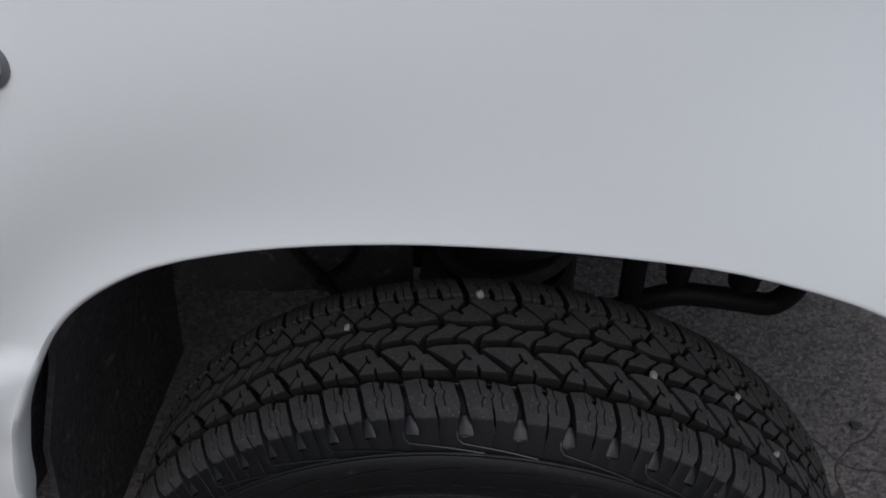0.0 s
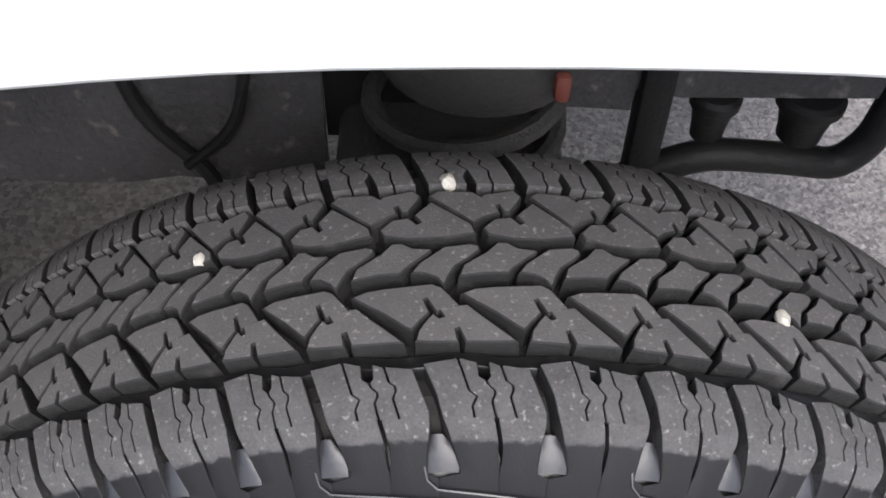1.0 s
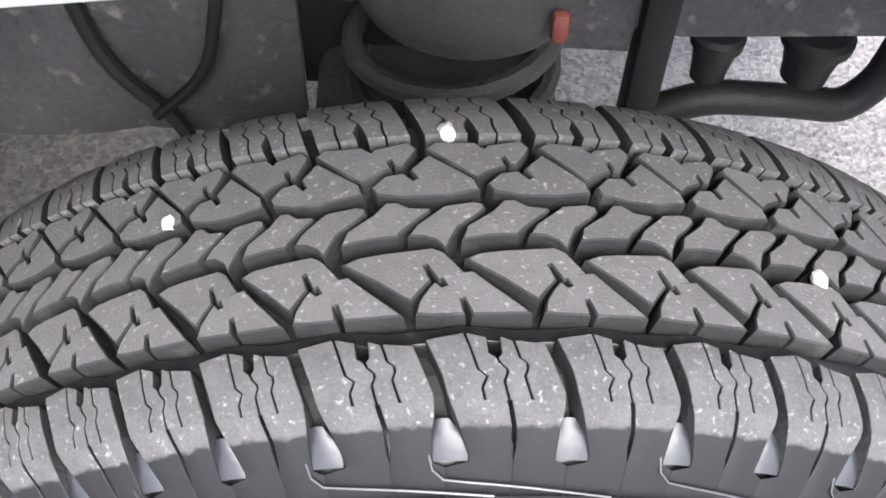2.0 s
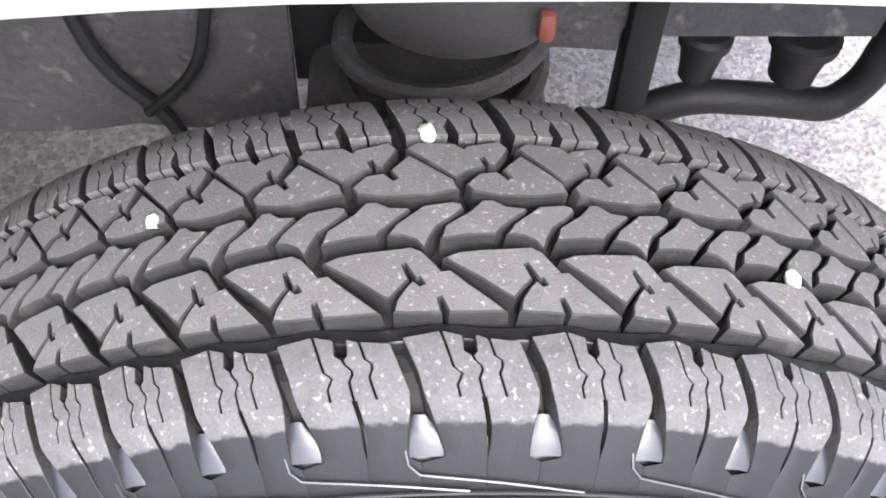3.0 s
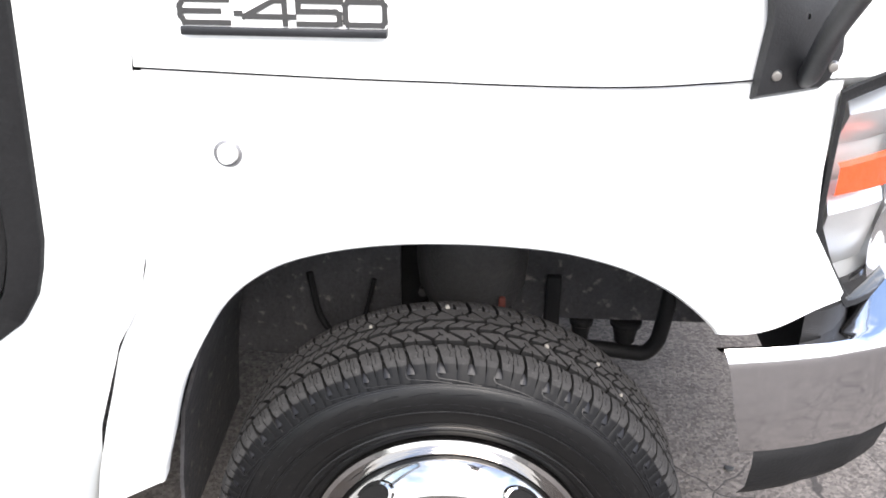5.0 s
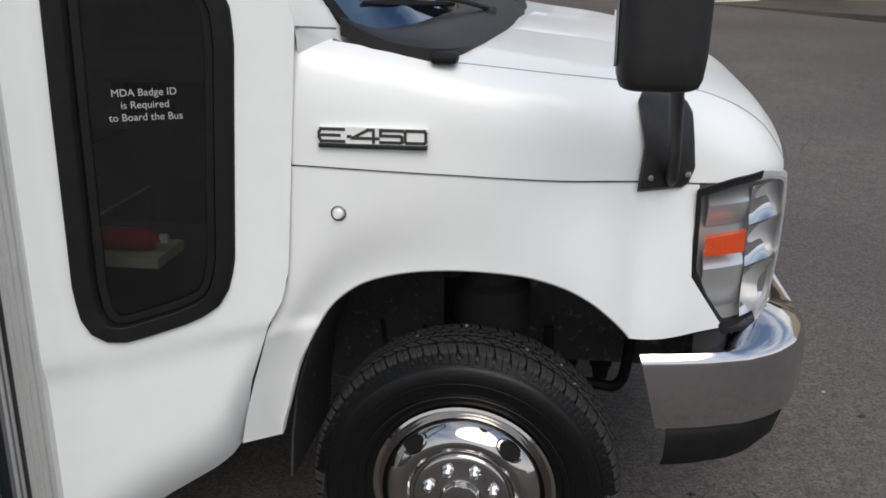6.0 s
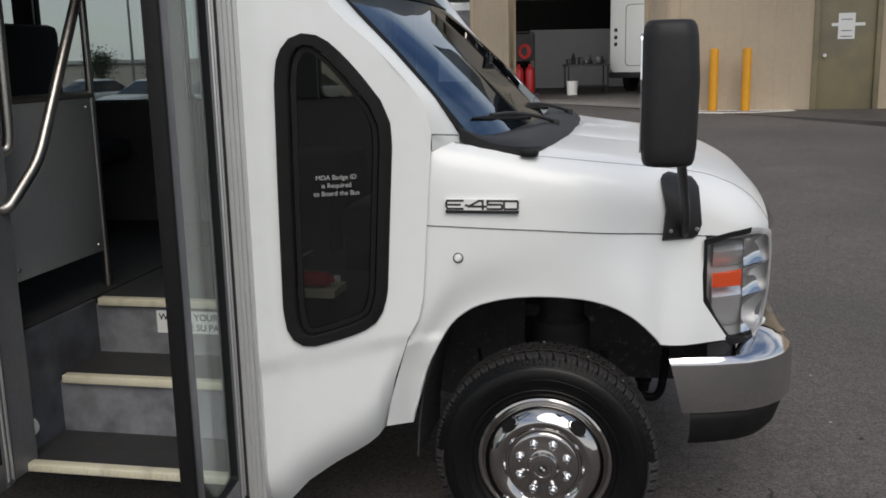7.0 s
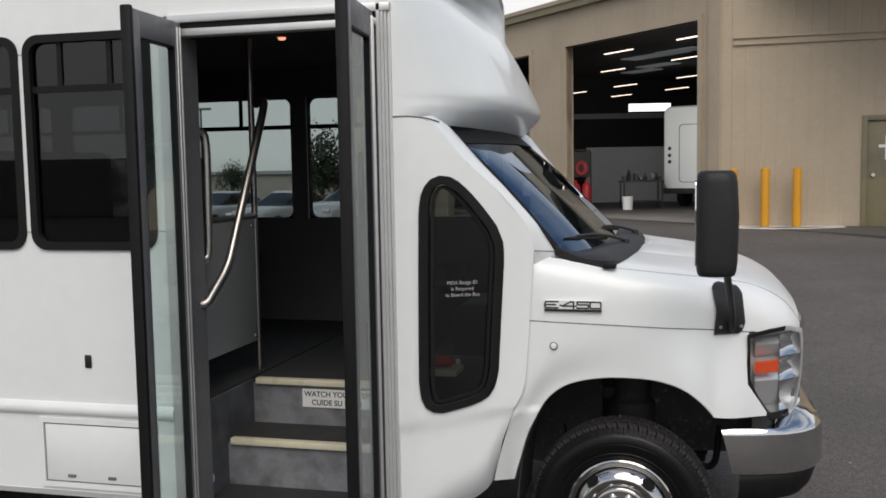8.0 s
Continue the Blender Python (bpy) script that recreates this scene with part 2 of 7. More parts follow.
M = dict(
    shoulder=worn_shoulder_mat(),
    paint=mat("white_paint", (0.785, 0.80, 0.795), 0.42, 0, 0.018, 1.2, coat=0.45),
    gel=mat("white_gelcoat", (0.76, 0.78, 0.772), 0.3, 0, 0.03, 1.6, bump=0.012, bscale=25, coat=0.35),
    chrome=mat("chrome", (0.82, 0.82, 0.83), 0.05, 1.0, 0.04, 10, rvary=0.03),
    bumper=mat("satin_chrome", (0.64, 0.63, 0.63), 0.09, 1.0, 0.04, 8, rvary=0.03),
    wheelchrome=mat("wheel_chrome", (0.47, 0.455, 0.44), 0.08, 1.0, 0.05, 14, rvary=0.03, dirt=(0.36, 0.33, 0.31), dscale=30, dlo=0.6, dhi=0.85),
    chrome_worn=mat("worn_chrome", (0.66, 0.65, 0.64), 0.13, 1.0, 0.08, 20, bump=0.04, bscale=90, dirt=(0.34, 0.31, 0.29), dscale=14, dlo=0.55, dhi=0.8, rvary=0.06),
    alu=mat("satin_aluminium", (0.66, 0.66, 0.65), 0.42, 0.55, 0.05, 14),
    steel=mat("brushed_steel_tube", (0.46, 0.44, 0.41), 0.34, 1.0, 0.05, 20),
    black=mat("black_plastic", (0.018, 0.018, 0.019), 0.5, 0, 0.2, 18, 0.25, 400, spec=0.3),
    seal=mat("black_rubber_seal", (0.010, 0.010, 0.0105), 0.55, 0, 0.25, 20, 0.2, 200, spec=0.18),
    # near-black: on flanks and groove floors it puts the grooves' shade into the colour
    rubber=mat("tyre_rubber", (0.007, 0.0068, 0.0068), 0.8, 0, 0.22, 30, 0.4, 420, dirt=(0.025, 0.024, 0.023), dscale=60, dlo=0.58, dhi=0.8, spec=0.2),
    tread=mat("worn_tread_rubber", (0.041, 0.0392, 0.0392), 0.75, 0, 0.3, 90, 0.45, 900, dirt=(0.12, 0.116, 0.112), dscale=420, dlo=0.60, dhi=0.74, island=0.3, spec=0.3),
    wall_rubber=mat("sidewall_rubber", (0.0055, 0.0054, 0.0056), 0.32, 0, 0.2, 25, 0.06, 300, dirt=(0.02, 0.019, 0.018), dscale=90, dlo=0.62, dhi=0.8, spec=0.24),
    ridge=mat("raised_sidewall_ridge", (0.012, 0.012, 0.013), 0.3, 0, 0.15, 60, spec=0.3),
    polished=mat("polished_rubber", (0.010, 0.010, 0.012), 0.38, 0, 0.15, 60, 0.05, 300, spec=0.22),
    frame=mat("dark_anodised_frame", (0.035, 0.036, 0.039), 0.38, 0.6, 0.15, 10, rvary=0.08),
    greyframe=mat("grey_anodised_frame", (0.17, 0.17, 0.18), 0.45, 0.3, 0.12, 10, rvary=0.08),
    seamgrey=mat("grey_shut_line", (0.30, 0.30, 0.30), 0.6, 0, 0.1, 20),
    liner=mat("dusty_black_liner", (0.032, 0.031, 0.033), 0.75, 0, 0.35, 15, 0.5, 90, dirt=(0.13, 0.12, 0.11), dscale=45, dlo=0.60, dhi=0.74),
    chassis=mat("dusty_chassis_steel", (0.030, 0.029, 0.029), 0.7, 0, 0.3, 20, 0.4, 150, dirt=(0.055, 0.050, 0.046), dscale=14, dlo=0.5, dhi=0.8),
    rust=mat("orange_bush", (0.12, 0.030, 0.021), 0.7, 0, 0.2, 40),
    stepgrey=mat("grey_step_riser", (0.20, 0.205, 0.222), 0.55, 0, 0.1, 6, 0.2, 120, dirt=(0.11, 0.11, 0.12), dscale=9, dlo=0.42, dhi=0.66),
    # darker copy of the riser grey: the shade on this side is in its colour
    stepshade=mat("shaded_step_side", (0.085, 0.09, 0.105), 0.55, 0, 0.12, 6, 0.2, 120, dirt=(0.05, 0.052, 0.06), dscale=9, dlo=0.42, dhi=0.66),
    mat_floor=mat("black_ribbed_floor", (0.026, 0.026, 0.027), 0.7, 0, 0.2, 10, 0.4, 200, dirt=(0.045, 0.043, 0.040), dscale=8, dlo=0.55, dhi=0.85),
    cream=mat("cream_nosing", (0.62, 0.58, 0.44), 0.6, 0, 0.08, 15, 0.2, 120, dirt=(0.38, 0.34, 0.25), dscale=12, dlo=0.55, dhi=0.85),
    greypanel=mat("grey_laminate", (0.30, 0.305, 0.31), 0.5, 0, 0.06, 5, 0.1, 150),
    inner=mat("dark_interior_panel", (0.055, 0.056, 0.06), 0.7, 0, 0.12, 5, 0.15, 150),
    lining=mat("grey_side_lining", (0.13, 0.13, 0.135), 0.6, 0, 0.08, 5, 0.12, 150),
    ceilingdark=mat("black_headliner", (0.07, 0.07, 0.075), 0.9, 0, 0.15, 8, 0.3, 200),
    seat=mat("dark_seat_cloth", (0.022, 0.023, 0.028), 0.9, 0, 0.2, 12, 0.5, 300),
    red=mat("red_paint", (0.48, 0.025, 0.03), 0.4, 0, 0.1, 10),
    amber=mat("amber_lens", (0.72, 0.075, 0.012), 0.2, 0, 0.08, 40, 0.3, 120, coat=0.6),
    reflector=mat("headlight_reflector", (0.82, 0.81, 0.79), 0.32, 0.8, 0.05, 30),
    white=mat("white_enamel", (0.75, 0.75, 0.74), 0.45, 0, 0.04, 5),
    ink=mat("black_ink", (0.03, 0.03, 0.03), 0.6, 0, 0.1, 40),
    pale=mat("white_vinyl_letters", (0.38, 0.38, 0.38), 0.6, 0, 0.1, 60),
    tan=mat("tan_painted_steel", (0.40, 0.325, 0.235), 0.6, 0, 0.06, 1.2, 0.1, 30, dirt=(0.35, 0.285, 0.205), dscale=0.8, dlo=0.5, dhi=0.85),
    tandark=mat("olive_painted_door", (0.20, 0.175, 0.10), 0.55, 0, 0.1, 3, 0.1, 40, dirt=(0.14, 0.12, 0.085), dscale=1.3, dlo=0.45, dhi=0.7),
    yellow=mat("yellow_bollard_paint", (0.62, 0.28, 0.010), 0.5, 0, 0.08, 6, 0.1, 60, dirt=(0.42, 0.22, 0.03), dscale=5, dlo=0.6, dhi=0.9),
    concrete=mat("concrete", (0.30, 0.285, 0.26), 0.85, 0, 0.12, 3, 0.4, 80),
    bayfloor=mat("dark_concrete_floor", (0.085, 0.076, 0.07), 0.7, 0, 0.2, 1.5, 0.2, 60, dirt=(0.05, 0.046, 0.042), dscale=1.2, dlo=0.5, dhi=0.7),
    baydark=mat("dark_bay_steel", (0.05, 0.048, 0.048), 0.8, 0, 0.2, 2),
    leaf=mat("dark_foliage", (0.03, 0.042, 0.022), 0.8, 0, 0.35, 2.0),
    bark=mat("bark", (0.12, 0.09, 0.07), 0.9, 0, 0.2, 8, 0.5, 40),
    stone=mat("pale_pebble", (0.24, 0.225, 0.20), 0.8, 0, 0.15, 120, 0.4, 500),
    carpaint=mat("silver_car_paint", (0.42, 0.43, 0.45), 0.3, 0.3, 0.05, 2, coat=0.5),
    clear=glass_mat("clear_pane", (0.86, 0.91, 0.90)),
    doorglass=glass_mat("green_tinted_pane", (0.88, 0.94, 0.93)),
    dark=glass_mat("dark_tinted_pane", (0.23, 0.22, 0.23), 0.04),
    midtint=glass_mat("grey_tinted_pane", (0.62, 0.66, 0.65), 0.04),
    tall=glass_mat("smoked_pane", (0.53, 0.55, 0.55), 0.05),
    lightgrey=mat("bright_badge_metal", (0.84, 0.84, 0.83), 0.3, 0.1, 0.03, 30),
    # its last colour puts the blue of a reflected sky into the gloss
    screen=glass_mat("windscreen_glass", (0.10, 0.13, 0.16), 0.20, 0.01, (0.34, 0.60, 0.95)),
    lens=glass_mat("clear_lens", (0.95, 0.96, 0.97), 0.05),
    roofpane=glow_mat("roof_pane", (0.30, 0.33, 0.36), 0.12),
    bulb=glow_mat("warm_bulb", (1.0, 0.42, 0.25), 1.0),
    tube=glow_mat("lit_tube", (1.0, 0.84, 0.74), 1.6),
    asphalt=asphalt_mat(),
)


# ---- mesh helpers ----
def mesh_of(bm, name, material, smooth=None):
    me = bpy.data.meshes.new(name)
    bmesh.ops.recalc_face_normals(bm, faces=bm.faces)
    bm.to_mesh(me)
    bm.free()
    for mm in material if isinstance(material, (list, tuple)) else (material,):
        me.materials.append(mm)
    if smooth is not None:
        me.shade_smooth()
        me.set_sharp_from_angle(angle=radians(smooth))
    return me


def part(name, bm, material, parent=None, label="", at=None, smooth=35):
    """One mesh object under a thing or under a part."""
    ob = new(name, mesh_of(bm, name, material, smooth))
    if parent:
        ob.parent = parent
    if at is not None:
        ob.matrix_basis = at
    return tagged(ob, label)


def thing(name, bm, material, label, category, group="", kind="", at=None, smooth=35):
    ob = part(name, bm, material, None, "", at, smooth)
    return tagged(ob, label, category, group, kind)


def empty(name, label, category, group="", at=None):
    ob = new(name)
    ob.empty_display_size = 0.2
    if at is not None:
        ob.matrix_basis = at
    return tagged(ob, label, category, group)


def box(bm, x0, x1, y0, y1, z0, z1, bevel=0.0, m=None):
    g = bmesh.ops.create_cube(bm, size=1.0, matrix=Matrix.LocRotScale(((x0 + x1) / 2, (y0 + y1) / 2, (z0 + z1) / 2), None, (x1 - x0, y1 - y0, z1 - z0)))
    if bevel:
        edges = list({e for v in g["verts"] for e in v.link_edges})
        r = bmesh.ops.bevel(bm, geom=edges, offset=bevel, segments=2, affect="EDGES", profile=0.5)
        vs = list({v for f in r["faces"] for v in f.verts} | {v for v in g["verts"] if v.is_valid})
    else:
        vs = g["verts"]
    if m is not None:
        bmesh.ops.transform(bm, matrix=m, verts=[v for v in vs if v.is_valid])
    return bm


def boxes(*rows):
    bm = bmesh.new()
    for r in rows:
        box(bm, *r)
    return bm


def grid(bm, rows, closed_u=False, closed_v=False):
    """A sheet through rows of points."""
    vs = [[bm.verts.new(p) for p in r] for r in rows]
    n, k = len(vs), len(vs[0])
    for i in range(n if closed_v else n - 1):
        for j in range(k if closed_u else k - 1):
            q = (vs[i][j], vs[i][(j + 1) % k], vs[(i + 1) % n][(j + 1) % k], vs[(i + 1) % n][j])
            if len(set(q)) == 4:
                bm.faces.new(q)
    return vs


def shell(bm, t):
    """Gives a sheet thickness t, away from its normals."""
    bmesh.ops.recalc_face_normals(bm, faces=bm.faces)
    bmesh.ops.solidify(bm, geom=bm.faces[:] + bm.edges[:] + bm.verts[:], thickness=t)
    return bm


def lathe(bm, profile, seg=64, axis="y"):
    """profile: (radius, along) pairs, turned about an axis."""
    rows = []
    for i in range(seg):
        a = 2 * math.pi * i / seg
        c, s = math.cos(a), math.sin(a)
        if axis == "y":
            rows.append([(r * s, h, r * c) for r, h in profile])
        elif axis == "x":
            rows.append([(h, r * s, r * c) for r, h in profile])
        else:
            rows.append([(r * s, r * c, h) for r, h in profile])
    grid(bm, rows, closed_v=True)
    bmesh.ops.remove_doubles(bm, verts=bm.verts, dist=1e-5)
    return bm


def tube(bm, pts, r, seg=10, caps=True):
    """A round bar along points; r may be a list."""
    pts = [Vector(p) for p in pts]
    rs = r if isinstance(r, (list, tuple)) else [r] * len(pts)
    up = None
    rows = []
    for i, p in enumerate(pts):
        d = (pts[min(i + 1, len(pts) - 1)] - pts[max(i - 1, 0)]).normalized()
        if up is None:
            up = d.orthogonal().normalized()
        up = (up - d * up.dot(d)).normalized()
        side = d.cross(up)
        rows.append([tuple(p + (up * math.cos(2 * math.pi * j / seg) + side * math.sin(2 * math.pi * j / seg)) * rs[i]) for j in range(seg)])
    vs = grid(bm, rows, closed_u=True)
    if caps:
        bm.faces.new(vs[0][::-1])
        bm.faces.new(vs[-1])
    return bm


def bend(pts, r=0.04, n=5):
    """Rounds the inner corners of a polyline."""
    pts = [Vector(p) for p in pts]
    out = [pts[0]]
    for a, b, c in zip(pts, pts[1:], pts[2:]):
        u, w = (a - b), (c - b)
        k = min(r, u.length * 0.45, w.length * 0.45)
        p, q = b + u.normalized() * k, b + w.normalized() * k
        for i in range(n + 1):
            s = i / n
            out.append(p * (1 - s) ** 2 + b * 2 * s * (1 - s) + q * s * s)
    out.append(pts[-1])
    return out


def prism(bm, poly, fn, lo, hi):
    """A block over a plan outline: fn(u, v, h) gives the place; open below."""
    top = [bm.verts.new(fn(u, v, hi)) for u, v in poly]
    bot = [bm.verts.new(fn(u, v, lo)) for u, v in poly]
    bm.faces.new(top)
    n = len(poly)
    for i in range(n):
        bm.faces.new((top[i], bot[i], bot[(i + 1) % n], top[(i + 1) % n]))
    return bm


def rrect(x0, x1, z0, z1, r, n=6):
    pts = []
    for cx, cz, a0 in ((x1 - r, z1 - r, 0), (x0 + r, z1 - r, 90), (x0 + r, z0 + r, 180), (x1 - r, z0 + r, 270)):
        for i in range(n + 1):
            a = radians(a0 + 90 * i / n)
            pts.append((cx + r * math.cos(a), cz + r * math.sin(a)))
    return pts


def ring(bm, outer, inner, y0, y1, fn=None):
    """A frame between two outlines of equal count, from y0 (outside) to y1."""
    fn = fn or (lambda x, y, z: (x, y, z))
    o0, i0 = [bm.verts.new(fn(x, y0, z)) for x, z in outer], [bm.verts.new(fn(x, y0, z)) for x, z in inner]
    o1, i1 = [bm.verts.new(fn(x, y1, z)) for x, z in outer], [bm.verts.new(fn(x, y1, z)) for x, z in inner]
    n = len(outer)
    for k in range(n):
        j = (k + 1) % n
        for q in ((o0[k], o0[j], i0[j], i0[k]), (o1[k], i1[k], i1[j], o1[j]), (o0[k], o1[k], o1[j], o0[j]), (i0[k], i0[j], i1[j], i1[k])):
            bm.faces.new(q)
    return bm


def slab(bm, poly, y0, y1, fn=None):
    fn = fn or (lambda x, y, z: (x, y, z))
    a, b = [bm.verts.new(fn(x, y0, z)) for x, z in poly], [bm.verts.new(fn(x, y1, z)) for x, z in poly]
    bm.faces.new(a)
    bm.faces.new(b[::-1])
    n = len(poly)
    for k in range(n):
        bm.faces.new((a[k], b[k], b[(k + 1) % n], a[(k + 1) % n]))
    return bm


def holed(bm, x0, x1, z0, z1, holes, y0, y1):
    """A wall plate with rectangular holes (x0, x1, z0, z1)."""
    xs = sorted({x0, x1, *(h[0] for h in holes), *(h[1] for h in holes)})
    zs = sorted({z0, z1, *(h[2] for h in holes), *(h[3] for h in holes)})
    xs, zs = [x for x in xs if x0 <= x <= x1], [z for z in zs if z0 <= z <= z1]
    solid = {}
    for i in range(len(xs) - 1):
        for j in range(len(zs) - 1):
            cx, cz = (xs[i] + xs[i + 1]) / 2, (zs[j] + zs[j + 1]) / 2
            solid[i, j] = not any(h[0] < cx < h[1] and h[2] < cz < h[3] for h in holes)
    cache = {}

    def v(i, j, y):
        if (i, j, y) not in cache:
            cache[i, j, y] = bm.verts.new((xs[i], y, zs[j]))
        return cache[i, j, y]

    for (i, j), s in solid.items():
        if not s:
            continue
        bm.faces.new((v(i, j, y0), v(i + 1, j, y0), v(i + 1, j + 1, y0), v(i, j + 1, y0)))
        bm.faces.new((v(i, j, y1), v(i, j + 1, y1), v(i + 1, j + 1, y1), v(i + 1, j, y1)))
        for di, dj, a, b in ((-1, 0, (i, j), (i, j + 1)), (1, 0, (i + 1, j + 1), (i + 1, j)), (0, -1, (i + 1, j), (i, j)), (0, 1, (i, j + 1), (i + 1, j + 1))):
            if not solid.get((i + di, j + dj), False):
                bm.faces.new((v(*a, y0), v(*b, y0), v(*b, y1), v(*a, y1)))
    return bm


def sm(t):
    t = max(0.0, min(1.0, t))
    return t * t * (3 - 2 * t)


def lerp(table, x):
    """Piecewise smooth reading of a small table."""
    if x <= table[0][0]:
        return table[0][1]
    for (a, p), (b, q) in zip(table, table[1:]):
        if x <= b:
            return p + (q - p) * (x - a) / (b - a)
    return table[-1][1]


def resample(pts, n):
    pts = [Vector(p) for p in pts]
    d = [0]
    for a, b in zip(pts, pts[1:]):
        d.append(d[-1] + (b - a).length)
    out = []
    for i in range(n):
        s = d[-1] * i / (n - 1)
        k = max(j for j in range(len(d) - 1) if d[j] <= s + 1e-9)
        out.append(pts[k].lerp(pts[k + 1], (s - d[k]) / max(d[k + 1] - d[k], 1e-9)))
    return out


def letters(text, size, material, parent, at, name="lettering", label="", depth=0.0015, spacing=1.0, align="CENTER", weight=0.0):
    """Text in the built-in font, turned into a mesh."""
    cu = bpy.data.curves.new(name, "FONT")
    cu.body, cu.size, cu.extrude, cu.align_x, cu.space_character, cu.offset = text, size, depth / 2, align, spacing, weight
    tmp = bpy.data.objects.new(name, cu)
    scene.collection.objects.link(tmp)
    me = bpy.data.meshes.new_from_object(tmp.evaluated_get(bpy.context.evaluated_depsgraph_get()))
    bpy.data.objects.remove(tmp)
    me.materials.clear()
    me.materials.append(material)
    ob = new(name, me)
    ob.parent = parent
    ob.matrix_basis = at
    return tagged(ob, label)


FACE = pose(0, 0, 0, 90, 0, 0)  # letters upright, facing -y


# ---- the ground ----
def ground_z(x, y):
    t = sm((x + 13) / 9)
    return 0.47 * max(0.0, min(1.0, (y - 1.5) / 14.0)) * t - 0.4 * (1 - t) * max(0.0, min(1.0, (y - 4) / 25.0))


def steps_of(fine_lo, fine_hi, fine, far):
    a = [fine_lo + fine * i for i in range(int((fine_hi - fine_lo) / fine) + 1)]
    out, s = [], fine
    lo, hi = fine_lo, fine_hi
    left, right = [], []
    while lo > -far:
        s *= 1.7
        lo -= s
        left.append(lo)
        hi += s
        right.append(hi)
    return left[::-1] + a + right


bm = bmesh.new()
gx, gy = steps_of(-22, 14, 1.0, 900), steps_of(-10, 34, 1.0, 900)
grid(bm, [[(x, y, ground_z(x, y)) for x in gx] for y in gy])
ground = thing("ground", bm, M["asphalt"], "worn grey asphalt yard with crazed cracks", "ground", kind="structure", smooth=80)

# ---- the bus ----
bus = empty("shuttle_bus", "white cutaway shuttle bus with open double entrance door", "bus")
YB, YF, YC = -0.30, 2.14, 0.92  # near side, far side, centre line
XR = -6.3                       # rear wall


def curve(table, x):
    """Smooth reading of a small table (cubic through its rows)."""
    if x <= table[0][0]:
        return table[0][1]
    n = len(table)
    slope = []
    for i in range(n):
        (x0, y0), (x1, y1) = table[max(i - 1, 0)], table[min(i + 1, n - 1)]
        slope.append((y1 - y0) / (x1 - x0))
    for i in range(n - 1):
        (x0, y0), (x1, y1) = table[i], table[i + 1]
        if x <= x1:
            h = x1 - x0
            t = (x - x0) / h
            return (2 * t ** 3 - 3 * t ** 2 + 1) * y0 + (t ** 3 - 2 * t ** 2 + t) * h * slope[i] + (3 * t ** 2 - 2 * t ** 3) * y1 + (t ** 3 - t ** 2) * h * slope[i + 1]
    return table[-1][1]


LIP = [(-0.446, 0.470), (-0.435, 0.51), (-0.413, 0.58), (-0.387, 0.669), (-0.341, 0.765), (-0.294, 0.842), (-0.222, 0.896), (-0.135, 0.922), (-0.05, 0.934), (0.05, 0.936), (0.145, 0.929), (0.222, 0.907), (0.275, 0.877), (0.318, 0.836), (0.341, 0.808), (0.357, 0.787), (0.366, 0.772)]
LIP_FINE = [(v.x, v.z) for v in resample(bend([(x, 0, z) for x, z in LIP], 0.08, 5), 130)]


def side_y(x, z):
    """The near side of the cab: where the skin lies at x along and z up."""
    y = curve([(-0.6, -0.086), (-0.36, -0.084), (-0.20, -0.083), (-0.08, -0.080), (0.05, -0.070), (0.18, -0.042), (0.30, 0.01), (0.38, 0.054), (0.50, 0.11), (0.60, 0.155), (0.66, 0.21), (0.70, 0.265), (0.74, 0.36), (0.765, 0.47), (0.782, 0.62), (0.79, 0.80)], x)
    # the flare round the wheel arch
    lip_y = curve([(-0.45, 0.012), (-0.40, -0.012), (-0.35, -0.036), (-0.25, -0.048), (-0.12, -0.056), (0.0, -0.06), (0.20, -0.061), (0.27, -0.054), (0.32, -0.032), (0.366, 0.004)], x)
    reach = curve([(-0.45, 0.034), (-0.36, 0.055), (-0.25, 0.090), (-0.12, 0.11), (0.0, 0.13), (0.15, 0.17), (0.3, 0.2)], x)
    d = min(math.hypot(x - a, z - b) for a, b in LIP_FINE)
    k = math.exp(-(d / reach) ** 2) * sm((0.66 - x) / 0.30)
    # the foot behind the wheel is one flat slope
    foot = sm((0.81 - z) / 0.06) * sm((-0.30 - x) / 0.05)
    k += (max(0.0, 1 - d / 0.085) - k) * foot
    y += (lip_y - y) * k
    # the lower body steps in below a crease
    if z < 0.80:
        y -= 0.012 * sm((0.80 - z) / 0.022) * sm((-0.29 - x) / 0.08)
    return y


def lip_run(i, j):
    """The smooth lip between two of its corners."""
    a, b = (min(range(len(LIP_FINE)), key=lambda k: math.dist(LIP_FINE[k], LIP[c])) for c in (i, j))
    return LIP_FINE[a:b + 1]


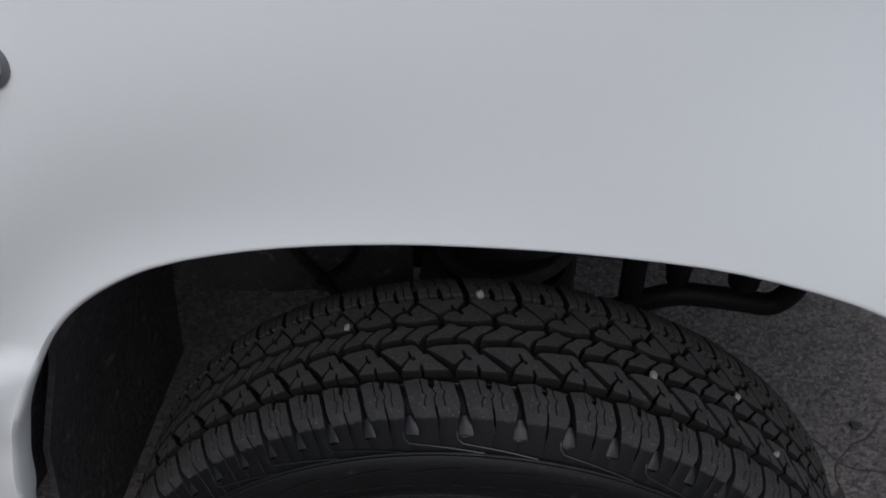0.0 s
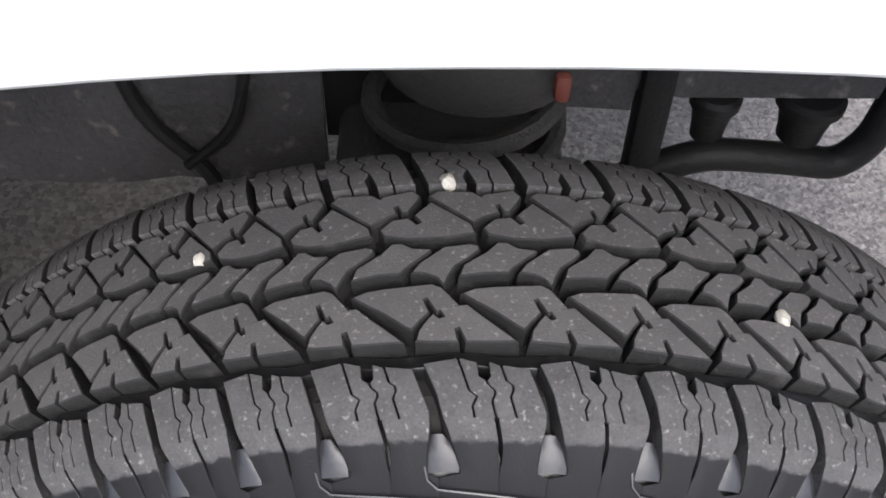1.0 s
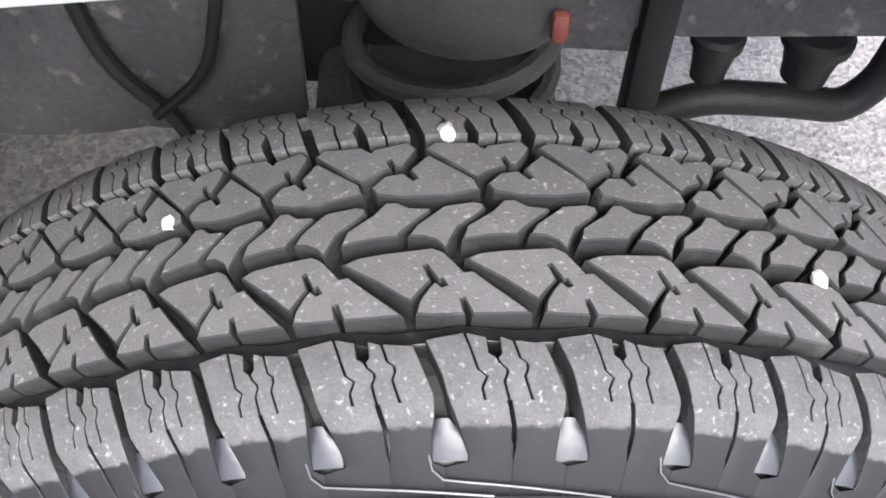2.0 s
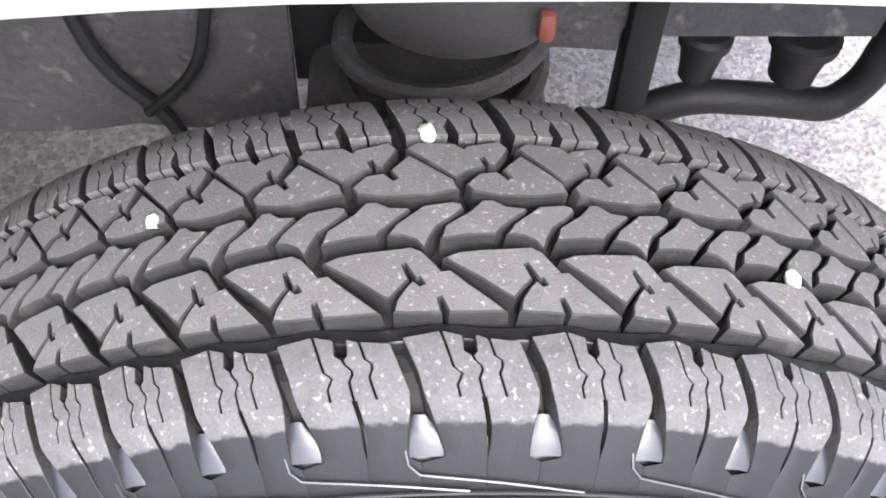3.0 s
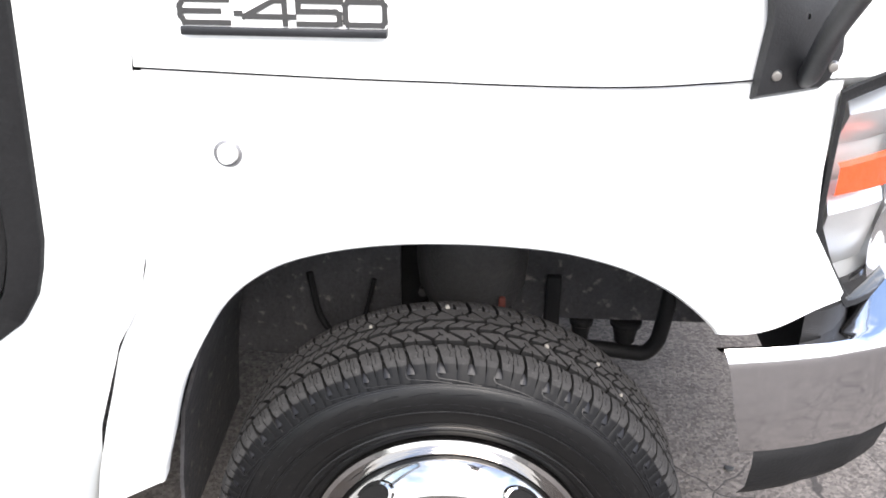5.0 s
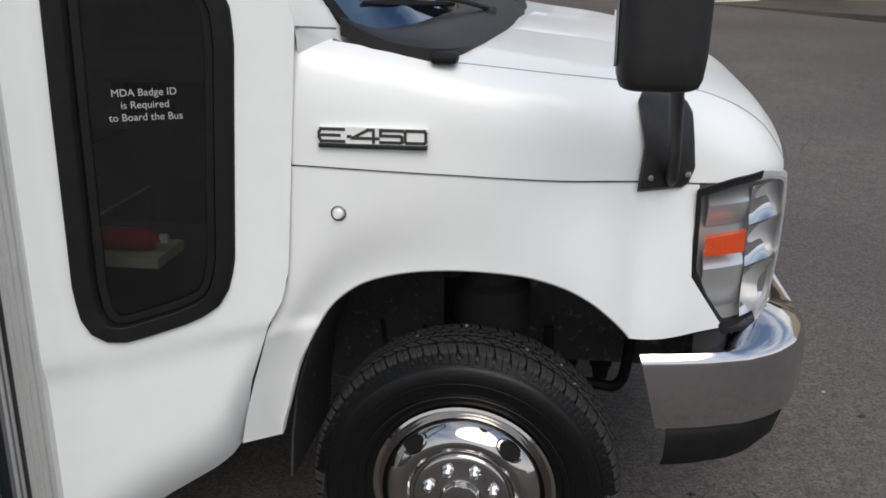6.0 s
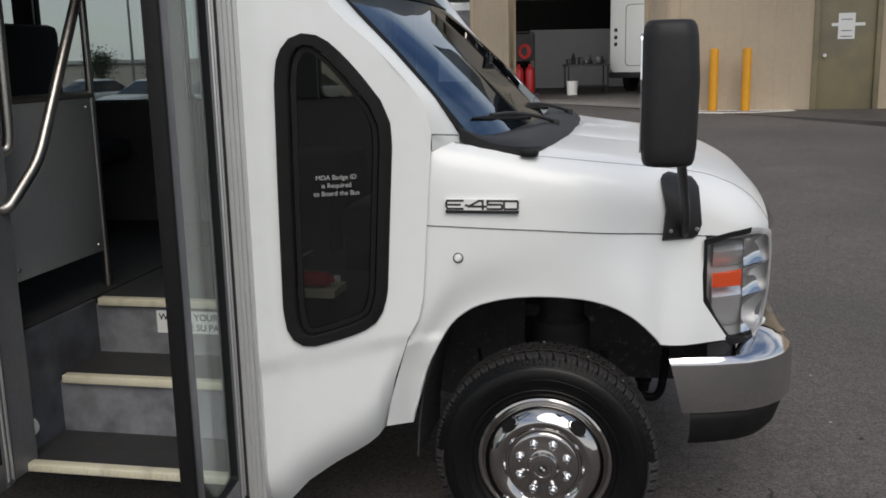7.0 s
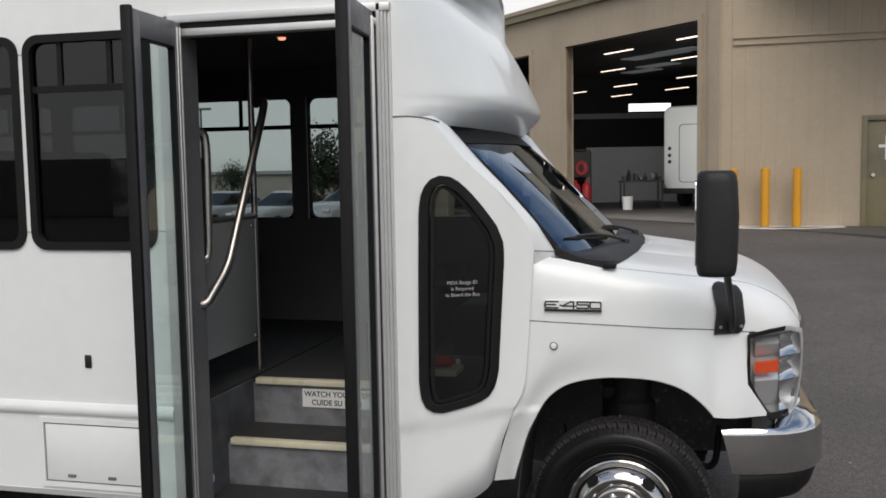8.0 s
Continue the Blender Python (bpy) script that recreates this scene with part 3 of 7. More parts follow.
# fender: swept from the lip to the panel's outer edges
segments = [
    (lip_run(0, 4), [(-0.514, 0.484), (-0.498, 0.557), (-0.470, 0.657), (-0.425, 0.796)]),
    (lip_run(4, 6), [(-0.425, 0.796), (-0.382, 0.899), (-0.360, 1.157)]),
    (lip_run(6, 11), [(-0.360, 1.157), (0.0, 1.144), (0.30, 1.126), (0.50, 1.101)]),
    (lip_run(11, 14), [(0.50, 1.101), (0.492, 0.98), (0.496, 0.895)]),
    (lip_run(14, 16), [(0.496, 0.895), (0.582, 0.758), (0.574, 0.757)]),
]
cols = []
for lip, outer in segments:
    n = 20
    a, b = resample([(x, 0, z) for x, z in lip], n), resample([(x, 0, z) for x, z in outer], n)
    for p, q in list(zip(a, b))[(1 if cols else 0):]:
        col = []
        for i in range(23):
            s = i / 22
            r = p.lerp(q, s ** 1.5)
            col.append((r.x, side_y(r.x, r.z), r.z))
        # rolled lip turned under the arch
        inward = (Vector((0, 0, 0.45)) - Vector((p.x, 0, p.z))).normalized()
        y0 = col[0][1]
        lipx = [(p.x + inward.x * 0.004, y0 + 0.004, p.z + inward.z * 0.004), (p.x + inward.x * 0.003, y0 + 0.03, p.z + inward.z * 0.003)]
        cols.append(lipx[::-1] + col)
bm = bmesh.new()
grid(bm, cols)
bmesh.ops.remove_doubles(bm, verts=bm.verts, dist=1e-5)
part("front_fender", bm, M["paint"], bus, smooth=50)
far = Matrix.Translation((0, 2 * YC, 0)) @ Matrix.Diagonal((1, -1, 1, 1))
bm = bmesh.new()
grid(bm, [[tuple(far @ Vector(p)) for p in c] for c in cols])
part("front_fender", bm, M["paint"], bus, smooth=50)


# hood: cross sections from cowl to nose
COWL = [(-0.265, -0.005, 1.448), (-0.22, -0.018, 1.426), (-0.172, -0.018, 1.405), (-0.115, -0.020, 1.394), (-0.070, -0.018, 1.390), (-0.035, 0.000, 1.388), (-0.010, 0.07, 1.386), (0.015, 0.22, 1.382), (0.04, 0.50, 1.380), (0.058, YC, 1.380)]


def hood_section(x, n=36, cut=True):
    zc = curve([(-0.36, 1.462), (-0.24, 1.440), (-0.12, 1.419), (0.0, 1.400), (0.1, 1.386), (0.3, 1.362), (0.467, 1.325), (0.58, 1.283), (0.66, 1.237), (0.71, 1.195), (0.75, 1.152), (0.775, 1.12), (0.788, 1.09)], x)
    zs = lerp([(-0.36, 1.161), (0.0, 1.148), (0.30, 1.130), (0.50, 1.105), (0.70, 1.09), (0.78, 1.088)], x)
    # how much of the height is the flat crown above the shoulder
    crown = lerp([(-0.36, 0.0), (-0.15, 0.0), (0.0, 0.024), (0.3, 0.026), (0.5, 0.024), (0.68, 0.0)], x)
    ys = side_y(x, zs) + 0.001
    w = YC - ys
    sq = lerp([(-0.36, 15.0), (-0.20, 13.0), (0.0, 15.0), (0.35, 14.0), (0.5, 9.0), (0.6, 5.5), (0.75, 2.6)], x)
    p = lerp([(-0.36, 4.8), (-0.28, 4.0), (-0.15, 4.0), (0.0, 5.5), (0.35, 5.5), (0.5, 4.2), (0.7, 2.2)], x)
    out = []
    for i in range(n + 1):
        a = math.pi / 2 * i / n
        u, v = max(0.0, math.cos(a)) ** (2 / sq), math.sin(a) ** (2 / p)
        # the side leans in a little on its way up
        lean = 0.016 * v ** 2 * sm((x + 0.34) / 0.5)
        y, z = YC - w * u * (1 - lean), zs + (zc - crown - zs) * v + crown * (1 - u * u) * v
        # the hood ends under the cowl
        if cut and y > (0.02 if x > -0.07 else -0.012) and x < lerp([(c[1], c[0]) for c in COWL[5:]], y) - 0.03:
            z = min(z, 1.372)
        out.append((x if x < 0.66 else 0.66 + 0.86 * (x - 0.66), y, z))
    return out


def on_hood(x, z):
    """The point of the hood's near half at x along and z up."""
    sec = hood_section(x, cut=False)
    if z <= sec[0][2]:
        return Vector((sec[0][0], sec[0][1], z))
    for a, b in zip(sec, sec[1:]):
        if a[2] <= z <= b[2]:
            return Vector(a).lerp(Vector(b), (z - a[2]) / max(b[2] - a[2], 1e-6))
    return Vector(sec[-1])


bm = bmesh.new()
xs = [-0.359 + 0.02 * i for i in range(53)] + [0.70, 0.712, 0.724, 0.736, 0.746, 0.756, 0.764, 0.771, 0.777, 0.782, 0.786, 0.789]
rows = []
for x in xs:
    h = hood_section(x)
    rows.append(h + [tuple(far @ Vector(p)) for p in h[::-1][1:]])
grid(bm, rows[:-9])
part("hood", bm, M["paint"], bus, smooth=50)
bm = bmesh.new()
grid(bm, [[(x + 0.002, y, z - 0.003) for x, y, z in r] for r in rows[-10:]])
part("grille_surround", bm, M["chrome"], bus, "chrome strip between hood and grille", smooth=50)
# shut line of the hood on the side
for side in (1, 0):
    pts = []
    for i in range(60):
        x = -0.35 + 0.85 * i / 59
        z = lerp([(-0.36, 1.161), (0.0, 1.148), (0.30, 1.130), (0.50, 1.105)], x) - 0.003
        p = Vector((x, side_y(x, z) - 0.0005, z))
        pts.append(p if side else far @ p)
    bm = bmesh.new()
    tube(bm, pts, 0.0010, 6)
    part("hood_seam", bm, M["seamgrey"], bus)
# upper shut line: from the cowl along the shoulder, then down over the nose
for side in (1, 0):
    bm = bmesh.new()
    pts = []
    for i in range(64):
        x = -0.03 + 0.755 * i / 63
        z = curve([(-0.03, 1.368), (0.10, 1.352), (0.31, 1.326), (0.48, 1.291), (0.58, 1.252), (0.65, 1.205), (0.70, 1.150), (0.725, 1.112)], x)
        p = on_hood(x, z) + Vector((0.0006, -0.0004, 0.0006))
        pts.append(p if side else far @ p)
    tube(bm, pts, 0.0011, 6)
    part("hood_seam", bm, M["seamgrey"], bus)
# raised centre of the hood
bm = bmesh.new()
rows = []
for i in range(18):
    x = -0.02 + 0.6 * i / 17
    top = hood_section(x)[-1][2]
    rows.append([(x, YC + s * 0.36, top + 0.011 * (1 - abs(s) ** 4) * sm(i / 3) * sm((17 - i) / 4) - 0.006) for s in [-1, -0.95, -0.85, -0.6, -0.3, 0, 0.3, 0.6, 0.85, 0.95, 1]])
grid(bm, rows)
part("hood_bulge", bm, M["paint"], bus, smooth=50)

# ---- transition panel between cab and box, with the tall window ----
def trans_y(x):
    return lerp([(-0.86, -0.30), (-0.80, -0.288), (-0.761, -0.268), (-0.68, -0.232), (-0.60, -0.192), (-0.52, -0.152), (-0.44, -0.116), (-0.36, -0.092), (-0.30, -0.082)], x)


def trans_skin(x, z):
    y = trans_y(x)
    if z < 0.80:
        k = sm((0.80 - z + 0.12 * (x + 0.6)) / 0.06)
        y += 0.012 * k
    edge = lerp([(-0.86, 0.235), (-0.82, 0.252), (-0.76, 0.315), (-0.68, 0.366), (-0.578, 0.418), (-0.545, 0.444), (-0.522, 0.478), (-0.506, 0.522), (-0.47, 0.59), (-0.45, 0.62)], x)
    y += 0.09 * max(0.0, 1 - (z - edge) / 0.16) ** 2.2
    return y


WIN = [(-0.684, 1.752), (-0.725, 1.735), (-0.752, 1.69), (-0.762, 1.62), (-0.768, 1.30), (-0.772, 0.93), (-0.765, 0.865), (-0.742, 0.815), (-0.70, 0.80), (-0.64, 0.812), (-0.56, 0.832), (-0.517, 0.855), (-0.49, 0.90), (-0.478, 0.96), (-0.462, 1.25), (-0.452, 1.42), (-0.456, 1.485), (-0.48, 1.55), (-0.53, 1.625), (-0.58, 1.69), (-0.62, 1.73), (-0.65, 1.748)]
WIN = [tuple(p) for p in ((v.x, v.z) for v in resample([(x, 0, z) for x, z in WIN + WIN[:1]], 61)[:-1])]
wc = (-0.61, 1.25)


def shrink(poly, d):
    """Insets a closed outline by d."""
    n = len(poly)
    out = []
    for i in range(n):
        a, b, c = (Vector(poly[(i + k) % n]) for k in (-1, 0, 1))
        t = (c - a).normalized()
        nrm = Vector((t.y, -t.x))
        if nrm.dot(Vector(wc) - b) < 0:
            nrm = -nrm
        out.append(tuple(b + nrm * d))
    return out


# skin: rays from the window's edge to the panel's outline
outline = [(-0.86, 1.99), (-0.86, 1.6), (-0.86, 1.2), (-0.86, 0.8), (-0.86, 0.235), (-0.82, 0.252), (-0.76, 0.315), (-0.68, 0.366), (-0.62, 0.396), (-0.578, 0.418), (-0.545, 0.444), (-0.522, 0.478), (-0.506, 0.522), (-0.492, 0.585), (-0.474, 0.657), (-0.425, 0.796), (-0.39, 0.86), (-0.374, 0.93), (-0.357, 1.169), (-0.337, 1.45), (-0.36, 1.54), (-0.395, 1.59), (-0.495, 1.712), (-0.585, 1.80), (-0.66, 1.90), (-0.70, 1.955), (-0.775, 1.985)]
dense = [(v.x, v.z) for v in resample([(x, 0, z) for x, z in outline + outline[:1]], 241)[:-1]]
hole = [(v.x, v.z) for v in resample([(x, 0, z) for x, z in shrink(WIN, 0.012) + shrink(WIN, 0.012)[:1]], 241)[:-1]]


def ang(p):
    return math.atan2((p[1] - wc[1]) / 2.2, p[0] - wc[0])


bm = bmesh.new()
rows = []
for p in sorted(dense, key=ang):
    a = ang(p)
    q = min(hole, key=lambda h: abs((ang(h) - a + math.pi) % (2 * math.pi) - math.pi))
    rows.append([(q[0] + (p[0] - q[0]) * s, trans_skin(q[0] + (p[0] - q[0]) * s, q[1] + (p[1] - q[1]) * s), q[1] + (p[1] - q[1]) * s) for s in [i / 16 for i in range(17)]])
grid(bm, rows, closed_v=True)
bmesh.ops.remove_doubles(bm, verts=bm.verts, dist=1e-5)
part("transition_panel", bm, M["gel"], bus, "moulded white fibreglass panel with tall window", smooth=60)
bm = bmesh.new()
grid(bm, [[tuple(far @ Vector(p)) for p in r] for r in rows], closed_v=True)
part("transition_panel", bm, M["gel"], bus, smooth=60)
on_trans = lambda x, y, z: (x, trans_skin(x, max(z, 0.85)) + y, z)
bm = bmesh.new()
ring(bm, WIN, shrink(WIN, 0.034), -0.012, 0.02, on_trans)
bmesh.ops.bevel(bm, geom=bm.edges[:], offset=0.002, segments=1, affect="EDGES")
tallwin = part("tall_window", bm, M["seal"], bus, "black rubber window frame with slanted top")
bm = bmesh.new()
ring(bm, shrink(WIN, 0.040), shrink(WIN, 0.054), 0.004, 0.012, on_trans)
part("inner_bead", bm, M["seal"], tallwin)
bm = bmesh.new()
slab(bm, shrink(WIN, 0.030), 0.014, 0.018, on_trans)
part("pane", bm, M["tall"], tallwin, smooth=60)
for i, line in enumerate(("MDA Badge ID", "is Required", "to Board the Bus")):
    letters(line, 0.020, M["pale"], tallwin, Matrix.Translation((-0.603, -0.225, 1.322 - 0.024 * i)) @ Matrix.Rotation(radians(24), 4, "Z") @ FACE, "window_lettering", "small white vinyl lettering")

# A-pillar, windscreen, cowl
ws_top = [(-0.735, 0.02, 1.955), (-0.715, 0.12, 1.957), (-0.69, 0.30, 1.960), (-0.675, 0.60, 1.963), (-0.67, YC, 1.965)]
ws_bot = [(-0.245, 0.015, 1.425), (-0.20, 0.08, 1.42), (-0.14, 0.22, 1.425), (-0.10, 0.50, 1.43), (-0.085, YC, 1.432)]
full = lambda c: c + [tuple(far @ Vector(p)) for p in c[::-1][1:]]
top, bot = resample(full(ws_top), 41), resample(full(ws_bot), 41)
bm = bmesh.new()
grid(bm, [[tuple(t.lerp(b, s) + Vector((0.05, 0, 0.04)) * math.sin(math.pi * s) * 0.25) for t, b in zip(top, bot)] for s in [i / 10 for i in range(11)]])
part("windscreen", bm, M["screen"], bus, "blue-reflecting raked windscreen", smooth=80)
bm = bmesh.new()
grid(bm, [[tuple(t.lerp(b, s) + Vector((0.05, 0, 0.04)) * math.sin(math.pi * s) * 0.25 + Vector((0.002, 0, 0.003))) for t, b in zip(top, bot)] for s in (0.0, 0.05, 0.10, 0.15)])
part("sun_band", bm, M["seal"], bus, smooth=80)
for k in (0, 40):
    bm = bmesh.new()
    tube(bm, [top[k].lerp(bot[k], s) + Vector((0.05, 0, 0.04)) * math.sin(math.pi * s) * 0.25 for s in [i / 10 for i in range(11)]], 0.013, 8)
    part("windscreen_seal", bm, M["seal"], bus)
for side in (0, 1):
    bm = bmesh.new()
    outer = [(-0.345, 1.345), (-0.340, 1.40), (-0.338, 1.44), (-0.36, 1.54), (-0.395, 1.59), (-0.495, 1.712), (-0.585, 1.80), (-0.66, 1.90), (-0.70, 1.955), (-0.75, 1.98)]
    inner = [(-0.215, 1.345), (-0.235, 1.395), (-0.262, 1.435), (-0.29, 1.47), (-0.36, 1.553), (-0.45, 1.655), (-0.54, 1.755), (-0.62, 1.845), (-0.69, 1.922), (-0.745, 1.97)]
    o, i_ = resample([(x, trans_skin(x, z), z) for x, z in outer], 24), resample([(x, 0.02, z) for x, z in inner], 24)
    rows = []
    for j, (p, q) in enumerate(zip(o, i_)):
        foot = 1 - sm((j - 2) / 4)
        rows.append([tuple(p.lerp(q, s) + Vector((0.025, -0.03, 0.018)) * math.sin(math.pi * s) * 0.8 * (1 - 0.75 * foot) + Vector((0, 0.008 * foot + 0.035 * max(0.0, 1 - j / 2.6), 0))) for s in [k / 6 for k in range(7)]])
    grid(bm, [[tuple(far @ Vector(p)) for p in r] for r in rows] if side else rows)
    part("windscreen_pillar", bm, M["gel"], bus, smooth=60)
# joint line at the pillar's foot
bm = bmesh.new()
tube(bm, [(-0.338 + 0.02 * i, side_y(-0.338 + 0.02 * i, 1.40) + 0.004 + 0.004 * i, 1.443 - 0.001 * i) for i in range(5)], 0.0024, 6)
part("pillar_joint", bm, M["greyframe"], bus)
bm = bmesh.new()
ca = []
for x, y, z in COWL:
    if y > -0.01 and x > -0.1:
        sec = sorted((q[1], q[2]) for q in hood_section(x, cut=False))
        z = max(z, lerp(sec, y) - 0.004)
    ca.append((x, y, z))
cc = resample(full(ca), 61)
cd = resample(full([(x - 0.01, y, z + 0.002) for x, y, z in ws_bot]), 61)
rows = [[tuple(a.lerp(b, s) + Vector((0, 0, 0.016)) * math.sin(math.pi * (0.15 + 0.85 * s))) for a, b in zip(cc, cd)] for s in [i / 6 for i in range(7)]]
grid(bm, [[tuple(Vector(p) - Vector((0, 0, 0.035))) for p in rows[0]]] + rows)
cowl = part("cowl_panel", bm, M["black"], bus, "matt black plastic cowl below the windscreen", smooth=60)
bm = bmesh.new()
box(bm, -0.072, -0.016, -0.044, 0.004, 1.368, 1.392, 0.009)
part("hood_bumper", bm, M["seal"], cowl)
for pts in ([(-0.02, 0.66, 1.428), (-0.085, 0.50, 1.462), (-0.145, 0.34, 1.480), (-0.195, 0.20, 1.482)], [(-0.01, 1.30, 1.428), (-0.075, 1.12, 1.462), (-0.110, 0.95, 1.478), (-0.135, 0.80, 1.484)]):
    bm = bmesh.new()
    tube(bm, bend(pts, 0.08), 0.007, 8)
    box(bm, pts[0][0] - 0.018, pts[0][0] + 0.018, pts[0][1] - 0.02, pts[0][1] + 0.02, pts[0][2] - 0.035, pts[0][2] + 0.008, 0.007)
    w = part("wiper", bm, M["black"], bus, "black windscreen wiper arm and blade")
    bm = bmesh.new()
    a, b = Vector(pts[-1]), Vector(pts[1])
    tube(bm, [a + (a - b) * 0.35 + Vector((-0.004, 0, -0.010)), a + Vector((0, 0, -0.010)), b + Vector((-0.012, 0, -0.012))], [0.004, 0.011, 0.006], 6)
    part("blade", bm, M["seal"], w)

# ---- roof cap over the cab ----
def cap_row(z, n=40):
    f = curve([(1.955, -0.66), (1.985, -0.61), (2.01, -0.565), (2.035, -0.525), (2.06, -0.505), (2.09, -0.507), (2.15, -0.535), (2.25, -0.585), (2.38, -0.665), (2.5, -0.76), (2.62, -0.89), (2.72, -1.03), (2.79, -1.17), (2.83, -1.3)], z)
    inset = curve([(1.955, 0.15), (2.0, 0.135), (2.05, 0.12), (2.12, 0.10), (2.2, 0.07), (2.30, 0.025), (2.40, 0.0), (2.5, 0.0), (2.62, 0.02), (2.72, 0.07), (2.79, 0.16), (2.83, 0.3)], z)
    ex = lerp([(1.955, 3.2), (2.05, 2.3), (2.3, 2.1), (2.7, 2.0)], z)
    out = []
    for i in range(n + 1):
        a = math.pi / 2 * i / n
        out.append((-0.86 + (f + 0.86) * math.sin(a) ** (2 / ex) if f > -0.86 else -0.86 + (f + 0.86) * math.sin(a), YC - (YC - YB - inset * (math.sin(a) ** 0.7 if z < 2.45 else 1.0)) * max(0.0, math.cos(a)) ** (2 / ex), z))
    return out


bm = bmesh.new()
zz = [1.955, 1.97, 1.985, 2.0, 2.02, 2.035, 2.05, 2.065, 2.08, 2.1, 2.13, 2.17, 2.22, 2.28, 2.35, 2.42, 2.5, 2.58, 2.65, 2.7, 2.74, 2.78, 2.81, 2.83]
grid(bm, [full(cap_row(z)) for z in zz])
part("roof_cap", bm, M["gel"], bus, "bulging white fibreglass cap above the windscreen", smooth=60)
bm = bmesh.new()
tube(bm, [(-0.86, YB - 0.001, 1.982), (-0.80, YB + 0.012, 1.984), (-0.73, YB + 0.05, 1.976), (-0.69, YB + 0.09, 1.962)], 0.003, 6)
part("cap_seam", bm, M["greyframe"], bus)

# ---- box body ----
DX0, DX1, DZ1 = -1.80, -0.905, 2.34
near_windows = [(-2.507 - 0.637 * k, -1.886 - 0.637 * k) for k in range(6)]
near_windows = [(a + 0.006, b - 0.006) for a, b in near_windows]
WZ0, WZ1 = 1.456, 2.373
holes = [(a + 0.026, b - 0.026, WZ0 + 0.026, WZ1 - 0.026) for a, b in near_windows] + [(DX0, DX1, 0.0, DZ1)]
bm = bmesh.new()
holed(bm, XR, -0.86, 0.385, 2.60, holes, YB, YB + 0.045)
part("near_side_wall", bm, M["gel"], bus, "smooth white side panel with windows and doorway")
far_windows = [(-3.13 - 0.92 * k, -2.285 - 0.92 * k) for k in range(4)] + [(-2.225, -1.55), (-1.45, -0.93)]
bm = bmesh.new()
holed(bm, XR, -0.86, 0.385, 2.60, [(a + 0.026, b - 0.026, 1.43 + 0.026, 2.29 - 0.026) for a, b in far_windows], YF - 0.045, YF)
part("far_side_wall", bm, M["gel"], bus)
bm = bmesh.new()
holed(bm, XR + 0.1, -0.87, 0.76, 2.5, [(a + 0.026, b - 0.026, 1.43 + 0.026, 2.29 - 0.026) for a, b in far_windows], YF - 0.052, YF - 0.047)
part("far_side_lining", bm, M["lining"], bus, "grey inner side panel")
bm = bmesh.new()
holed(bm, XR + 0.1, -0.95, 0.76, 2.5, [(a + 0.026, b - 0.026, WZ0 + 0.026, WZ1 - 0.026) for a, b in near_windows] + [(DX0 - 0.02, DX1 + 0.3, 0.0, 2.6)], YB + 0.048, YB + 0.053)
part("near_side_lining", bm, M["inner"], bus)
bm = bmesh.new()
rows = []
for i in range(25):
    a = math.pi * i / 24
    e = 2 / 7.0
    c, s = math.cos(a), math.sin(a)
    rows.append([(x, YC - (YC - YB) * (abs(c) ** e) * (1 if c > 0 else -1), 2.59 + 0.25 * s ** e) for x in (XR, -0.86)])
grid(bm, rows)
part("roof", bm, M["gel"], bus, "white roof with rounded edges")
part("rear_wall", boxes((XR - 0.03, XR, YB, YF, 0.45, 2.83)), M["gel"], bus)
part("headliner", boxes((XR + 0.02, -0.9, YB + 0.06, YF - 0.06, 2.44, 2.47)), M["ceilingdark"], bus)
part("header_panel", boxes((-0.93, -0.90, YB + 0.06, YF - 0.06, 1.97, 2.46)), M["ceilingdark"], bus)


def framed_window(a, b, z0, z1, y, out, glass, split, verticals):
    """A black rubber frame with rounded corners, bars and panes; out is -1 towards -y."""
    s = out
    bm = bmesh.new()
    ring(bm, rrect(a, b, z0, z1, 0.075), rrect(a + 0.034, b - 0.034, z0 + 0.034, z1 - 0.034, 0.05), y + s * 0.012, y - s * 0.03)
    f = part("side_window", bm, M["seal"], bus)
    bm = bmesh.new()
    box(bm, a + 0.02, b - 0.02, y - s * 0.022, y - s * 0.002, split - 0.014, split + 0.014)
    for v in verticals:
        box(bm, v - 0.011, v + 0.011, y - s * 0.02, y - s * 0.004, split, z1 - 0.02)
    part("glazing_bar", bm, M["seal"], f)
    for lo, hi in ((z0 + 0.02, split), (split, z1 - 0.02)):
        part("pane", boxes((a + 0.02, b - 0.02, y - s * 0.016, y - s * 0.012, lo, hi)), glass, f, "dark tinted glass")
    return f


for a, b in near_windows:
    framed_window(a, b, WZ0, WZ1, YB, -1, M["dark"], 2.144, (a + 0.17, b - 0.2))
for a, b in far_windows:
    framed_window(a, b, 1.43, 2.29, YF, 1, M["clear"] if a > -1.5 else M["midtint"], 2.07, ((a + b) / 2 + 0.02,))

# seams, belt rail, hatch, latch, skirt on the near side
for a, b, z in [(a - 0.03, a - 0.001, z) for a, _ in near_windows[:3] for z in (1.533, 2.293)] + [(-1.885, -1.835, 1.536)]:
    part("panel_seam", boxes((a, b, YB - 0.0015, YB + 0.002, z - 0.0015, z + 0.0015)), M["greyframe"], bus)
bm = bmesh.new()
prof = [(YB + 0.001, 0.729), (YB - 0.010, 0.731), (YB - 0.019, 0.742), (YB - 0.021, 0.757), (YB - 0.018, 0.772), (YB - 0.008, 0.785), (YB + 0.001, 0.787)]
grid(bm, [[(x, y, z) for y, z in prof] for x in (XR, -1.846)])
bm.faces.new([v for v in bm.verts if v.co.x > -1.9])
part("belt_rail", bm, M["gel"], bus, "half-round white belt rail")
bm = bmesh.new()
